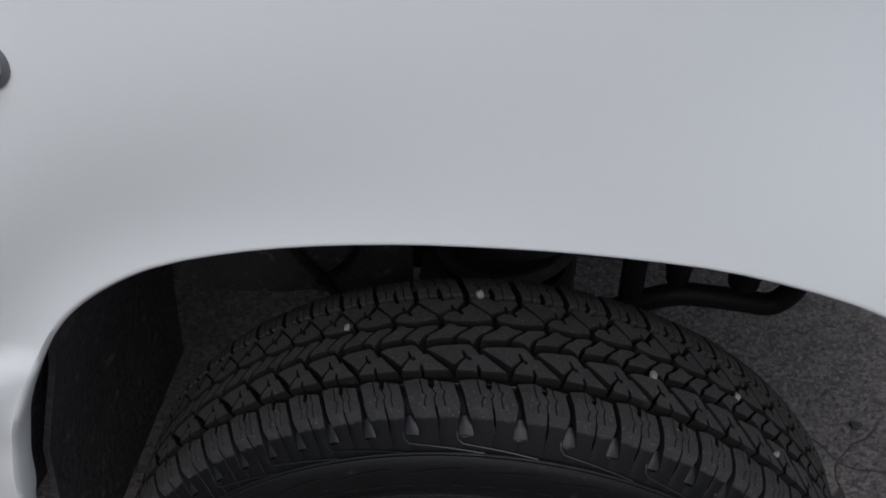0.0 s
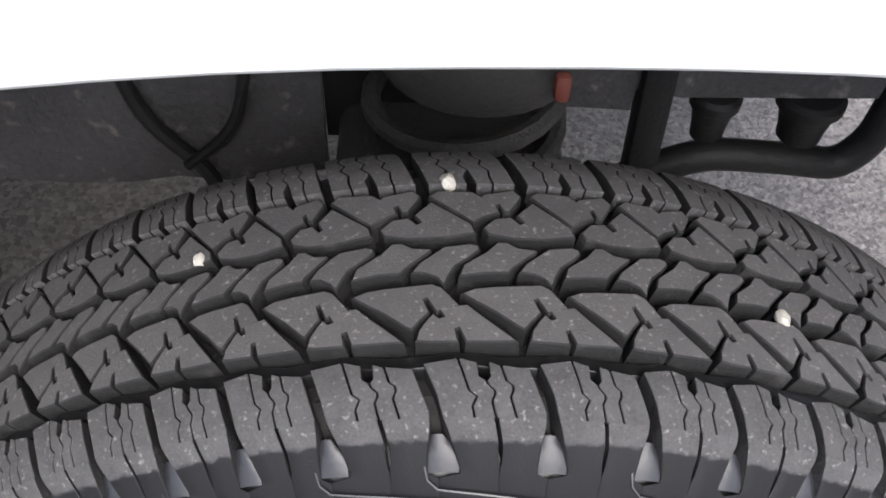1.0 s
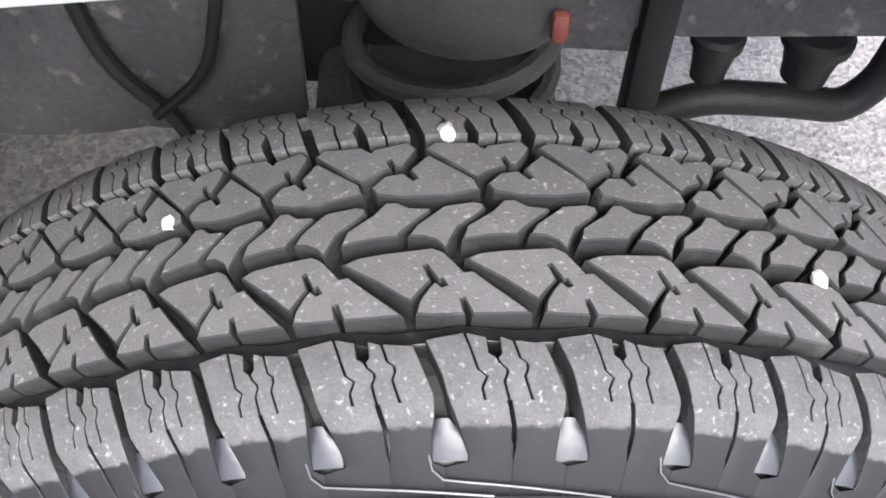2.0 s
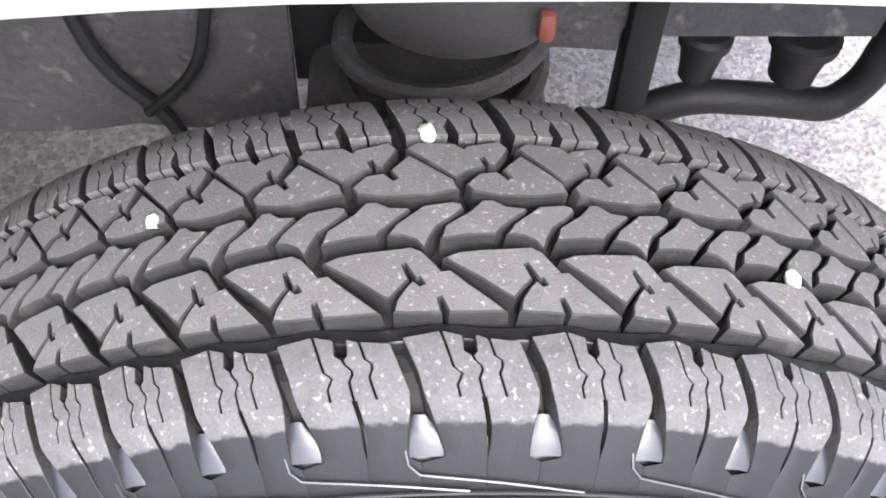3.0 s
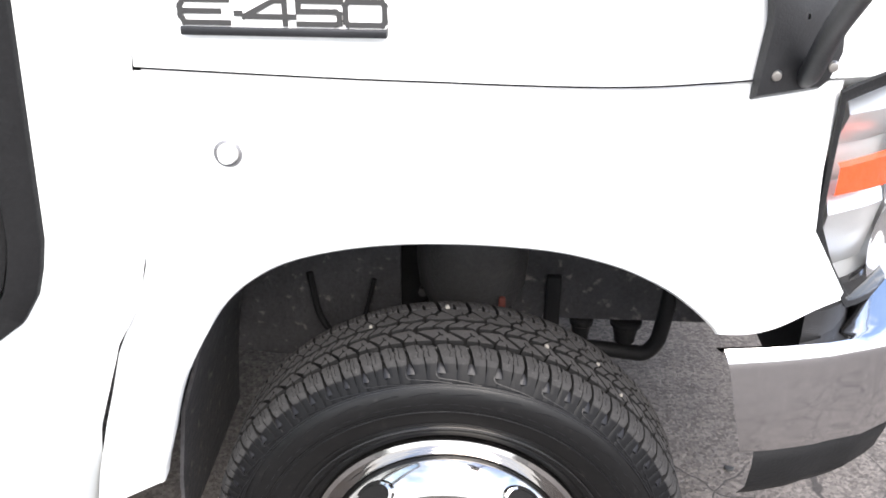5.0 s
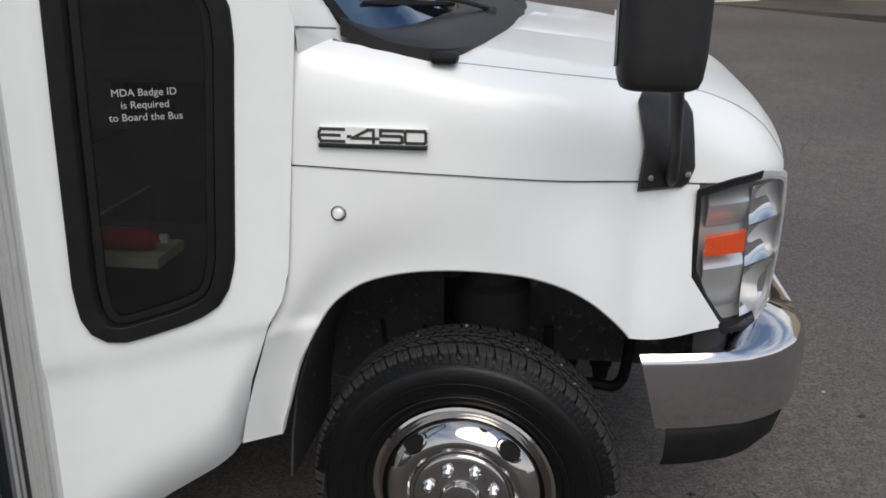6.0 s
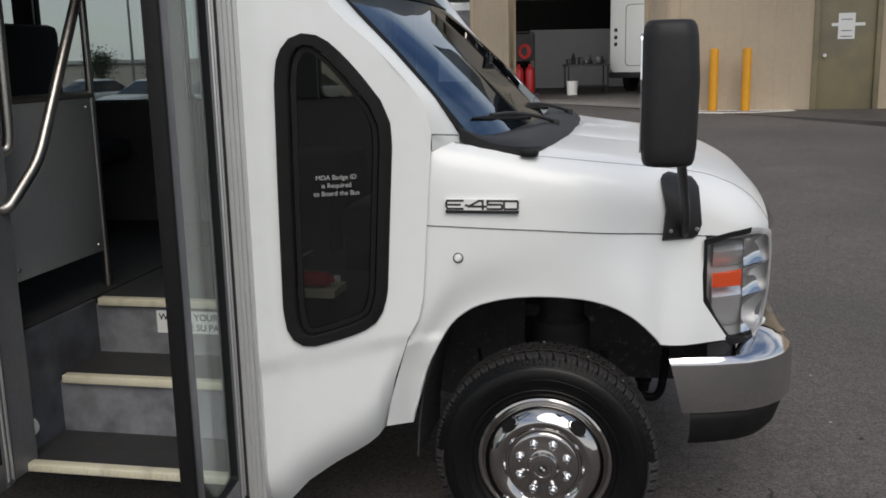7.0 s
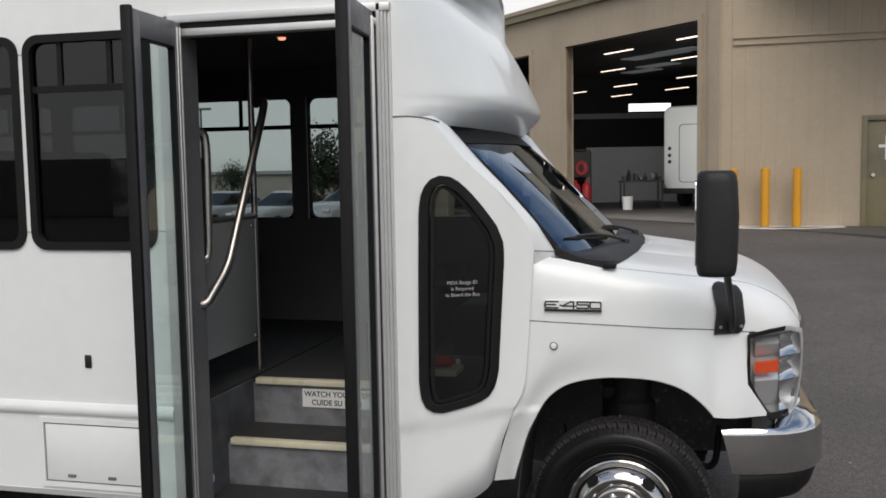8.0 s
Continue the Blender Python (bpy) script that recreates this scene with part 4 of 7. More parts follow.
ring(bm, [(-2.515, 0.405), (-1.93, 0.405), (-1.93, 0.715), (-2.515, 0.715)], [(-2.493, 0.427), (-1.952, 0.427), (-1.952, 0.693), (-2.493, 0.693)], YB - 0.012, YB - 0.0005)
hatch = part("battery_hatch", bm, M["gel"], bus, "white framed battery hatch in the skirt")
part("hatch_gap", boxes((-2.493, -1.952, YB - 0.0025, YB - 0.0005, 0.427, 0.693)), M["greyframe"], hatch)
part("hatch_door", boxes((-2.486, -1.959, YB - 0.008, YB - 0.003, 0.434, 0.686, 0.002)), M["gel"], hatch)
for x in (-2.36, -2.16):
    bm = bmesh.new()
    box(bm, x - 0.02, x + 0.02, YB - 0.014, YB - 0.006, 0.452, 0.466, 0.003)
    part("hatch_latch", bm, M["greyframe"], hatch)
bm = bmesh.new()
box(bm, -2.271, -2.239, YB - 0.008, YB - 0.0005, 0.943, 1.0, 0.004)
part("fuel_lock", bm, M["frame"], bus)
part("skirt_edge", boxes((XR, DX0 - 0.03, YB - 0.004, YB + 0.05, 0.365, 0.388)), M["alu"], bus)

# doorway trim: header, posts, drip strips
bm = bmesh.new()
box(bm, -1.845, -0.853, YB - 0.022, YB + 0.02, 2.386, 2.418, 0.004)
part("door_header", bm, M["alu"], bus)
bm = bmesh.new()
box(bm, -1.80, -0.905, YB - 0.010, YB + 0.05, 2.333, 2.364, 0.005)
part("inner_header", bm, M["alu"], bus)
for x0, x1 in ((-1.803, -1.752), (-0.950, -0.906)):
    part("door_jamb", boxes((x0, x1, YB + 0.004, YB + 0.13, 0.31, 2.333)), M["greyframe"], bus)
part("door_header_gap", boxes((-1.83, -0.88, YB - 0.008, YB - 0.001, 2.364, 2.386)), M["seal"], bus)
for x0, x1 in ((-0.905, -0.853), (-1.85, -1.80)):
    s = 1 if x0 > -1 else -1
    bm = bmesh.new()
    prof = [(0.0, -0.03), (0.0, 0.022), (0.013, 0.022), (0.014, 0.015), (0.016, 0.018), (0.026, 0.018), (0.027, 0.010), (0.029, 0.013), (0.039, 0.013), (0.040, 0.004), (0.042, 0.008), (0.052, 0.007), (0.052, -0.03)]
    outline_ = [(x0 + u if s > 0 else x1 - u, YB - d) for u, d in prof]
    rows = [[(x, y, z) for x, y in outline_] for z in (0.29, 2.418)]
    vs = grid(bm, rows, closed_u=True)
    bm.faces.new(vs[0])
    bm.faces.new(vs[1])
    part("door_post", bm, M["alu"], bus, "ribbed aluminium door post")


def door_leaf(hinge, outer, flip):
    """A glazed door leaf that stands open from its hinge to its outer edge."""
    h, o = Vector((*hinge, 0)), Vector((*outer, 0))
    length = (o - h).length
    ax = (o - h).normalized()
    m = Matrix.Translation(h) @ Matrix(((ax.x, -ax.y, 0, 0), (ax.y, ax.x, 0, 0), (0, 0, 1, 0), (0, 0, 0, 1)))
    z0, z1, t = 0.31, 2.385, 0.018
    bm = bmesh.new()
    for a, b, lo, hi in ((0.012, 0.060, z0, z1), (length - 0.068, length - 0.012, z0, z1), (0.060, length - 0.068, z0, z0 + 0.09), (0.060, length - 0.068, z1 - 0.10, z1)):
        box(bm, a, b, -t, t, lo, hi, 0.004)
    d = part("entrance_door", bm, M["greyframe"], bus, "grey framed glass door leaf standing open", at=m)
    bm = bmesh.new()
    box(bm, length - 0.014, length + 0.012, -t - 0.004, t + 0.004, z0 - 0.01, z1 + 0.01, 0.008)
    part("edge_seal", bm, M["seal"], d, "black rubber edge seal")
    bm = bmesh.new()
    tube(bm, [(0.0, -flip * 0.004, z0), (0.0, -flip * 0.004, z1)], 0.013, 10)
    part("hinge_rod", bm, M["alu"], d)
    for k in (0.016, 0.040):
        bm = bmesh.new()
        box(bm, k, k + 0.010, -t - 0.004, t + 0.004, z0 + 0.02, z1 - 0.02, 0.002)
        part("hinge_strip", bm, M["alu"], d, "bright aluminium hinge strip")
    bm = bmesh.new()
    ring(bm, rrect(0.056, length - 0.064, z0 + 0.086, z1 - 0.096, 0.02, 3), rrect(0.066, length - 0.074, z0 + 0.096, z1 - 0.106, 0.015, 3), -0.014, 0.014)
    part("glazing_seal", bm, M["seal"], d)
    part("pane", boxes((0.055, length - 0.06, -0.003, 0.003, z0 + 0.085, z1 - 0.095)), M["doorglass"], d, "pale green tinted glass")
    return d


door_a = door_leaf((-1.756, -0.312), (-1.730, -0.722), 1)
door_b = door_leaf((-0.936, -0.312), (-0.893, -0.735), 1)

# ---- entrance steps, floor, inside ----
TREADS = [(-0.222, 0.333), (0.060, 0.552), (0.342, 0.772)]
for k, (y, z) in enumerate(TREADS):
    y1 = TREADS[k + 1][0] if k < 2 else YF - 0.06
    x0, x1 = (-1.80, -0.90) if k < 2 else (-1.80, -0.93)
    s = part("entrance_step", boxes((x0, x1, y + 0.03, y1 + 0.02, z - 0.03, z)), M["mat_floor"], bus, "black rubber step tread with cream nosing")
    bm = bmesh.new()
    box(bm, x0 + 0.02, x1 - 0.01, y - 0.006, y + 0.035, z - 0.026, z + 0.004, 0.004)
    part("nosing", bm, M["cream"], s, "cream ribbed step nosing")
    if k:
        part("riser", boxes((x0, x1, y + 0.016, y + 0.026, TREADS[k - 1][1], z - 0.024)), M["stepgrey"], s, "scuffed grey step riser")
bm = bmesh.new()
for i in range(44):
    box(bm, -1.77 + 0.0195 * i, -1.762 + 0.0195 * i, TREADS[0][0] - 0.0085, TREADS[0][0] - 0.004, 0.315, 0.331)
part("nosing_rib", bm, M["cream"], bus)
part("bus_floor", boxes((XR + 0.03, -1.818, YB + 0.05, YF - 0.05, 0.73, 0.770)), M["mat_floor"], bus)
part("cab_floor", boxes((-0.93, -0.50, 0.30, YF - 0.1, 0.72, 0.768), (-0.502, -0.05, 0.47, YF - 0.27, 0.722, 0.766)), M["mat_floor"], bus)
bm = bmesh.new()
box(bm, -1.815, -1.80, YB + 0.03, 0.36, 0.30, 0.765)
part("stepwell_side", bm, M["stepshade"], bus, "grey step well side with its shade put into the colour")
bm = bmesh.new()
box(bm, -0.90, -0.888, YB + 0.05, 0.36, 0.30, 0.98)
part("stepwell_side", bm, M["stepgrey"], bus)
bm = bmesh.new()
box(bm, -0.90, -0.56, 0.02, 0.05, 0.52, 0.98)
part("stepwell_side", bm, M["inner"], bus)
bm = bmesh.new()
lathe(bm, [(0.0, -0.016), (0.022, -0.013), (0.034, 0.0)], 18, "x")
part("step_lamp", bm, M["white"], bus, "small round step lamp", at=pose(-1.797, -0.12, 0.42) @ Matrix.Rotation(math.pi, 4, "Z"))
sign = part("step_sign", boxes((-1.542, -1.190, 0.352, 0.3575, 0.640, 0.729)), M["white"], bus, "white step warning sign in two languages")
letters("WATCH YOUR STEP", 0.037, M["ink"], sign, Matrix.Translation((-1.366, 0.351, 0.693)) @ Matrix.Diagonal((0.98, 1, 1, 1)) @ FACE, "sign_lettering", weight=0.0005)
letters("CUIDE SU PASO", 0.037, M["ink"], sign, Matrix.Translation((-1.366, 0.351, 0.652)) @ Matrix.Diagonal((0.98, 1, 1, 1)) @ FACE, "sign_lettering", weight=0.0005)

# partition behind the doorway, rails, stanchion
bm = bmesh.new()
box(bm, -1.872, -1.850, -0.17, 0.535, 0.925, 1.545, 0.004)
panel = part("modesty_panel", bm, M["greypanel"], bus, "grey laminate modesty panel")
bm = bmesh.new()
tube(bm, [(-1.861, -0.16, 1.556), (-1.861, 0.56, 1.556)], 0.016, 10)
part("top_rail", bm, M["steel"], panel)
for y, z in ((0.50, 0.955), (0.50, 1.51), (-0.02, 0.965)):
    bm = bmesh.new()
    lathe(bm, [(0.0, 0.006), (0.008, 0.004), (0.010, 0.0)], 10, "x")
    part("bolt", bm, M["steel"], panel, at=pose(-1.850, y, z))
bm = bmesh.new()
tube(bm, [(-1.861, 0.56, 0.772), (-1.861, 0.56, 2.44)], 0.016, 12)
part("stanchion", bm, M["steel"], bus, "brushed steel stanchion")
part("inner_post", boxes((-1.875, -1.80, YB + 0.048, YB + 0.12, 0.80, 2.30)), M["greypanel"], bus)
bm = bmesh.new()
tube(bm, bend([(-1.80, -0.185, 1.955), (-1.76, -0.12, 1.955), (-1.755, -0.115, 1.87), (-1.755, -0.125, 1.46), (-1.76, -0.13, 1.40), (-1.80, -0.20, 1.40)], 0.05), 0.019, 12)
part("grab_rail", bm, M["steel"], bus, "bent brushed steel grab rail")
bm = bmesh.new()
tube(bm, bend([(-1.80, -0.21, 1.215), (-1.735, -0.20, 1.215), (-1.70, -0.06, 1.36), (-1.70, 0.345, 2.05), (-1.70, 0.375, 2.12), (-1.76, 0.40, 2.10)], 0.06), 0.019, 12)
part("diagonal_rail", bm, M["steel"], bus, "diagonal brushed steel hand rail")
bm = bmesh.new()
lathe(bm, [(0.0, -0.014), (0.014, -0.012), (0.022, 0.0)], 12, "z")
part("dome_lamp", bm, M["bulb"], bus, "lit warm dome lamp", at=pose(-1.70, 0.60, 2.44))


def seat(x, y, turn=0, w=0.46):
    bm = bmesh.new()
    box(bm, -0.24, 0.22, -w / 2, w / 2, 0.36, 0.48, 0.04)
    bm2 = bmesh.new()
    box(bm2, -0.30, -0.17, -w / 2, w / 2, 0.44, 1.12, 0.045)
    m = pose(x, y, 0.77, 0, 0, turn)
    s = part("bus_seat", bm, M["seat"], bus, "dark cloth bus seat", at=m)
    part("backrest", bm2, M["seat"], s)
    bm = bmesh.new()
    box(bm, -0.15, 0.12, -0.14, 0.14, 0.0, 0.36)
    part("pedestal", bm, M["black"], s)
    return s


driver = seat(-1.22, 1.35)
for k in range(4):
    seat(-2.45 - 0.78 * k, 0.12, 0, 0.80)
    seat(-2.75 - 0.78 * k, 1.66, 0, 0.80)
bm = bmesh.new()
lathe(bm, [(0.0, 0.0), (0.05, 0.0), (0.055, 0.02), (0.05, 0.04), (0.0, 0.045)], 20, "z")
wheel_pose = pose(-0.62, 1.38, 1.22, 0, -32, 0)
for i in range(3):
    a = radians(90 + 120 * i)
    tube(bm, [(0, 0, 0.02), (0.19 * math.cos(a), 0.19 * math.sin(a), 0.04)], 0.013, 8)
pts = [(0.195 * math.cos(2 * math.pi * i / 32), 0.195 * math.sin(2 * math.pi * i / 32), 0.045) for i in range(33)]
tube(bm, pts, 0.015, 8)
part("steering_wheel", bm, M["black"], bus, at=wheel_pose)
bm = bmesh.new()
rows = []
for y in (0.05, 0.2, 0.9, 1.6, 1.79):
    rows.append([(-0.30, y, 1.43), (-0.42, y, 1.40), (-0.50, y, 1.33), (-0.52, y, 1.20), (-0.44, y, 1.02), (-0.40, y, 0.78)])
grid(bm, rows)
part("dashboard", bm, M["black"], bus, "black dashboard", smooth=50)
bm = bmesh.new()
box(bm, -0.85, -0.20, 0.55, 1.10, 0.77, 1.12, 0.06)
part("engine_cover", bm, M["black"], bus)

# ---- bumper, lamps, grille, mirror, badge ----
bm = bmesh.new()
# path of the bumper in plan, from the near end round the corner to the middle
bp = [(0.397, 0.050), (0.46, 0.058), (0.55, 0.076), (0.64, 0.106), (0.71, 0.152), (0.765, 0.215), (0.80, 0.30), (0.806, 0.42), (0.805, 0.62), (0.805, YC)]
bpath = resample(full([(x, y, 0) for x, y in bp]), 73)
prof = [(0.105, 0.746), (0.055, 0.737), (0.020, 0.724), (0.004, 0.714), (-0.006, 0.702), (-0.0085, 0.692), (-0.009, 0.685), (-0.009, 0.62), (-0.008, 0.552), (-0.002, 0.530), (0.022, 0.519)]
rows = []
for i, p in enumerate(bpath):
    d = (bpath[min(i + 1, 72)] - bpath[max(i - 1, 0)]).normalized()
    n = Vector((-d.y, d.x, 0))
    k = min(i, 72 - i) / 36
    wing = sm((k - 0.14) / 0.14) * (1 + 0.5 * sm((k - 0.24) / 0.12) ) * (1 - sm((k - 0.46) / 0.12))
    # the ledge on top is narrow at the ends
    ledge = 0.16 + 0.84 * sm((k - 0.12) / 0.10)
    rows.append([tuple(p + n * (o * ledge if j < 3 else o) + Vector((0.05 * (0.70 - z) / 0.2 * (1 if i < 6 else 0) * (1 - i / 6), 0, (0.708 + (z - 0.708) * wing if j < 3 else z) - 0.01 * sm((k - 0.5) / 0.3)))) for j, (o, z) in enumerate(prof)])
grid(bm, rows)
bumper = part("front_bumper", bm, M["bumper"], bus, "chrome wrap-round front bumper", smooth=50)
bm = bmesh.new()
prof2 = [(0.014, 0.532), (0.004, 0.523), (0.002, 0.50), (0.010, 0.450), (0.036, 0.412)]
rows = []
for i, p in enumerate(bpath):
    if i < 1 or i > 71:
        continue
    d = (bpath[min(i + 1, 72)] - bpath[max(i - 1, 0)]).normalized()
    n = Vector((-d.y, d.x, 0))
    e = sm((min(i, 72 - i) - 3) / 22)
    rows.append([tuple(p + n * (o + 0.05 * e * j / 4) + Vector((0.045 * max(0, 1 - i / 6), 0, z))) for j, (o, z) in enumerate(prof2)])
grid(bm, rows)
part("lower_valance", bm, M["seal"], bumper, "matt black lower bumper valance", smooth=50)
bm = bmesh.new()
rows = []
for i, p in enumerate(bpath):
    d = (bpath[min(i + 1, 72)] - bpath[max(i - 1, 0)]).normalized()
    n = Vector((-d.y, d.x, 0))
    if i < 4 or i > 68:
        continue
    e = sm((min(i, 72 - i) / 36 - 0.14) / 0.14)
    rows.append([tuple(p + n * (0.03 + 0.08 * e) + Vector((0, 0, 0.69))), tuple(p + n * (0.032 + 0.08 * e) + Vector((0, 0, 0.752))), tuple(p + n * 0.17 + Vector((0, 0, 0.754)))])
grid(bm, rows)
part("bumper_filler", bm, M["black"], bumper)

# added plate, hidden behind the bumper, keeps light off the ground under the bus
part("air_dam", boxes((0.60, 0.615, 0.22, 2 * YC - 0.22, 0.425, 0.72, 0.004)), M["seal"], bumper, "unseen black plate that blocks light from under the bus")


def lamp_skin(x, z):
    return side_y(x, 1.0) + 0.0


def lamp(mirror_it):
    fx = (lambda p: tuple(far @ Vector(p))) if mirror_it else (lambda p: p)
    edge = [(0.496, 1.09), (0.498, 0.90), (0.535, 0.82), (0.585, 0.742), (0.66, 0.735), (0.70, 0.78), (0.725, 0.90), (0.73, 1.02), (0.722, 1.09), (0.66, 1.115), (0.58, 1.108)]
    ctr = Vector((0.61, 0.93))
    loop = resample([(x, 0, z) for x, z in edge + edge[:1]], 49)[:-1]
    bm = bmesh.new()
    rows = []
    for s, d in ((1.02, -0.001), (1.01, -0.007), (0.92, -0.006), (0.905, 0.03)):
        rows.append([fx((ctr.x + (p.x - ctr.x) * s, lamp_skin(ctr.x + (p.x - ctr.x) * s, p.z) + d, ctr.y + (p.z - ctr.y) * s)) for p in loop])
    grid(bm, rows, closed_u=True)
    for f in bm.faces:
        c = f.calc_center_median()
        f.material_index = 1 if c.x > 0.65 and c.z > 0.76 else 0
    h = part("headlight", bm, [M["seal"], M["alu"]], bus, "large clear headlight with amber side marker")
    bm = bmesh.new()
    rows = [[fx((ctr.x + (p.x - ctr.x) * s, lamp_skin(ctr.x + (p.x - ctr.x) * s, p.z) - 0.006 - 0.008 * (1 - s), ctr.y + (p.z - ctr.y) * s)) for p in loop] for s in (0.96, 0.8, 0.6, 0.4, 0.2, 0.02)]
    grid(bm, rows, closed_u=True)
    part("lens", bm, M["lens"], h, "clear polycarbonate lens", smooth=80)
    # reflector: flat bright panels by the side, stepped facets towards the nose
    bm = bmesh.new()

    def panel(x0, x1, edge_rows, n=5):
        rows = []
        for z, deep in edge_rows:
            rows.append([fx((x0 + (x1 - x0) * i / n, lamp_skin(x0 + (x1 - x0) * i / n, z) + deep, z)) for i in range(n + 1)])
        grid(bm, rows)

    panel(0.526, 0.622, ((1.078, 0.050), (1.074, 0.046), (1.048, 0.014), (1.044, 0.015), (0.992, 0.046)))
    panel(0.526, 0.622, ((0.934, 0.050), (0.928, 0.044), (0.898, 0.014), (0.894, 0.015), (0.79, 0.048)))
    part("reflector", bm, M["reflector"], h, "bright side reflector", smooth=25)
    bm = bmesh.new()
    for z0, z1 in ((0.992, 1.082), (0.892, 0.986), (0.768, 0.886)):
        rows = []
        for j in range(9):
            t = j / 8
            deep = 0.014 + 0.036 * math.sin(math.pi * t ** 0.8)
            rows.append([fx((x, lamp_skin(x, z0) + deep * (0.55 + 0.45 * math.sin(math.pi * i / 8)), z0 + (z1 - z0) * t)) for i, x in enumerate(0.626 + 0.094 * i / 8 for i in range(9))])
        grid(bm, rows)
    part("lamp_bowl", bm, M["chrome"], h, "bright hollow chrome reflector bowls", smooth=60)
    bm = bmesh.new()
    rows = [[fx((ctr.x + (p.x - ctr.x) * s, lamp_skin(ctr.x + (p.x - ctr.x) * s, p.z) + 0.055, ctr.y + (p.z - ctr.y) * s)) for p in loop] for s in (0.97, 0.5, 0.02)]
    grid(bm, rows, closed_u=True)
    part("lamp_housing", bm, M["alu"], h)
    bm = bmesh.new()
    rows = []
    for i in range(7):
        x = 0.524 + 0.096 * i / 6
        lo, hi = 0.930 - 0.002 * i / 6, 0.978 + 0.004 * i / 6
        rows.append([fx((x, lamp_skin(x, z) + 0.004 + 0.012 * (abs(q - 1.5) > 1), z)) for q, z in enumerate((lo, lo + 0.003, hi - 0.003, hi))])
    grid(bm, rows)
    part("side_marker", bm, M["amber"], h, "amber side marker lens")


lamp(False)
lamp(True)
bm = bmesh.new()
ring(bm, [(y, z) for y, z in rrect(0.34, 1.50, 0.76, 1.085, 0.05)], [(y, z) for y, z in rrect(0.37, 1.47, 0.79, 1.055, 0.04)], 0.0, 0.05, lambda y, d, z: (0.765 - d - 0.12 * ((y - YC) / 0.6) ** 2, y, z))
grille = part("grille", bm, M["chrome"], bus, "chrome grille with horizontal bars")
for i in range(4):
    z = 0.825 + 0.06 * i
    bm = bmesh.new()
    grid(bm, [[(0.755 - 0.12 * ((y - YC) / 0.6) ** 2 - d, y, z + h) for d, h in ((0.03, -0.014), (0.0, -0.010), (0.0, 0.010), (0.03, 0.014))] for y in [0.365 + 1.11 * k / 16 for k in range(17)]])
    part("grille_bar", bm, M["chrome"], grille)
part("grille_back", boxes((0.60, 0.62, 0.36, 1.48, 0.77, 1.09)), M["black"], grille)

# hood mirror: base plate, bent arm, tall housing
bm = bmesh.new()
poly = [(0.362, 1.10), (0.372, 1.20), (0.352, 1.298), (0.375, 1.308), (0.455, 1.286), (0.474, 1.262), (0.486, 1.14), (0.468, 1.10)]
pl = [(v.x, v.z) for v in resample([(x, 0, z) for x, z in poly + poly[:1]], 33)[:-1]]
c0 = Vector((0.42, 1.20))
rows = []
for s, d in ((1.0, 0.004), (0.99, -0.012), (0.92, -0.022), (0.6, -0.026), (0.3, -0.028), (0.03, -0.028)):
    rows.append([(c0.x + (x - c0.x) * s, on_hood(c0.x + (x - c0.x) * s, c0.y + (z - c0.y) * s).y + d, c0.y + (z - c0.y) * s) for x, z in pl])
grid(bm, rows, closed_u=True)
mirror = part("side_mirror", bm, M["black"], bus, "black hood-mounted side mirror on a bent arm", smooth=40)
bm = bmesh.new()
tube(bm, bend([(0.430, 0.085, 1.115), (0.432, 0.040, 1.125), (0.428, -0.02, 1.20), (0.395, -0.30, 1.40), (0.385, -0.335, 1.46), (0.383, -0.34, 1.70)], 0.05), 0.014, 12)
part("arm", bm, M["black"], mirror)
for x in (0.388, 0.468):
    bm = bmesh.new()
    lathe(bm, [(0.0, -0.007), (0.006, -0.006), (0.008, 0.0)], 10, "y")
    part("bolt", bm, M["steel"], mirror, at=pose(x, on_hood(x, 1.132).y - 0.023, 1.132))
bm = bmesh.new()
rows = []
for z, s in ((1.388, 0.80), (1.392, 0.90), (1.405, 0.97), (1.44, 1.0), (1.60, 1.0), (1.715, 0.99), (1.74, 0.95), (1.752, 0.86), (1.756, 0.74)):
    row = []
    for x, y in rrect(-0.068, 0.068, -0.085, 0.075, 0.045, 5):
        row.append((0.355 + x * s + 0.008 * (1 if x > 0 else 0) * math.sin((z - 1.39) / 0.36 * math.pi), -0.395 + y * s, z))
    rows.append(row)
vs = grid(bm, rows, closed_u=True)
bm.faces.new(vs[0][::-1])
bm.faces.new(vs[-1])
part("housing", bm, M["black"], mirror, "tall black plastic mirror housing", smooth=50)
bm = bmesh.new()
slab(bm, rrect(-0.445, -0.345, 1.42, 1.725, 0.02, 4), 0.283, 0.287, lambda y, x, z: (x, y, z))
part("mirror_glass", bm, M["chrome"], mirror)

# badge on the hood side
bm = bmesh.new()
box(bm, -0.297, -0.070, -0.094, -0.080, 1.201, 1.211, 0.002)
badge = part("model_badge", bm, M["frame"], bus, "chrome model badge with raised letters")
bm = bmesh.new()
slab(bm, rrect(-0.297, -0.070, 1.211, 1.245, 0.003, 2), -0.092, -0.0785)
part("badge_plate", bm, M["lightgrey"], badge)
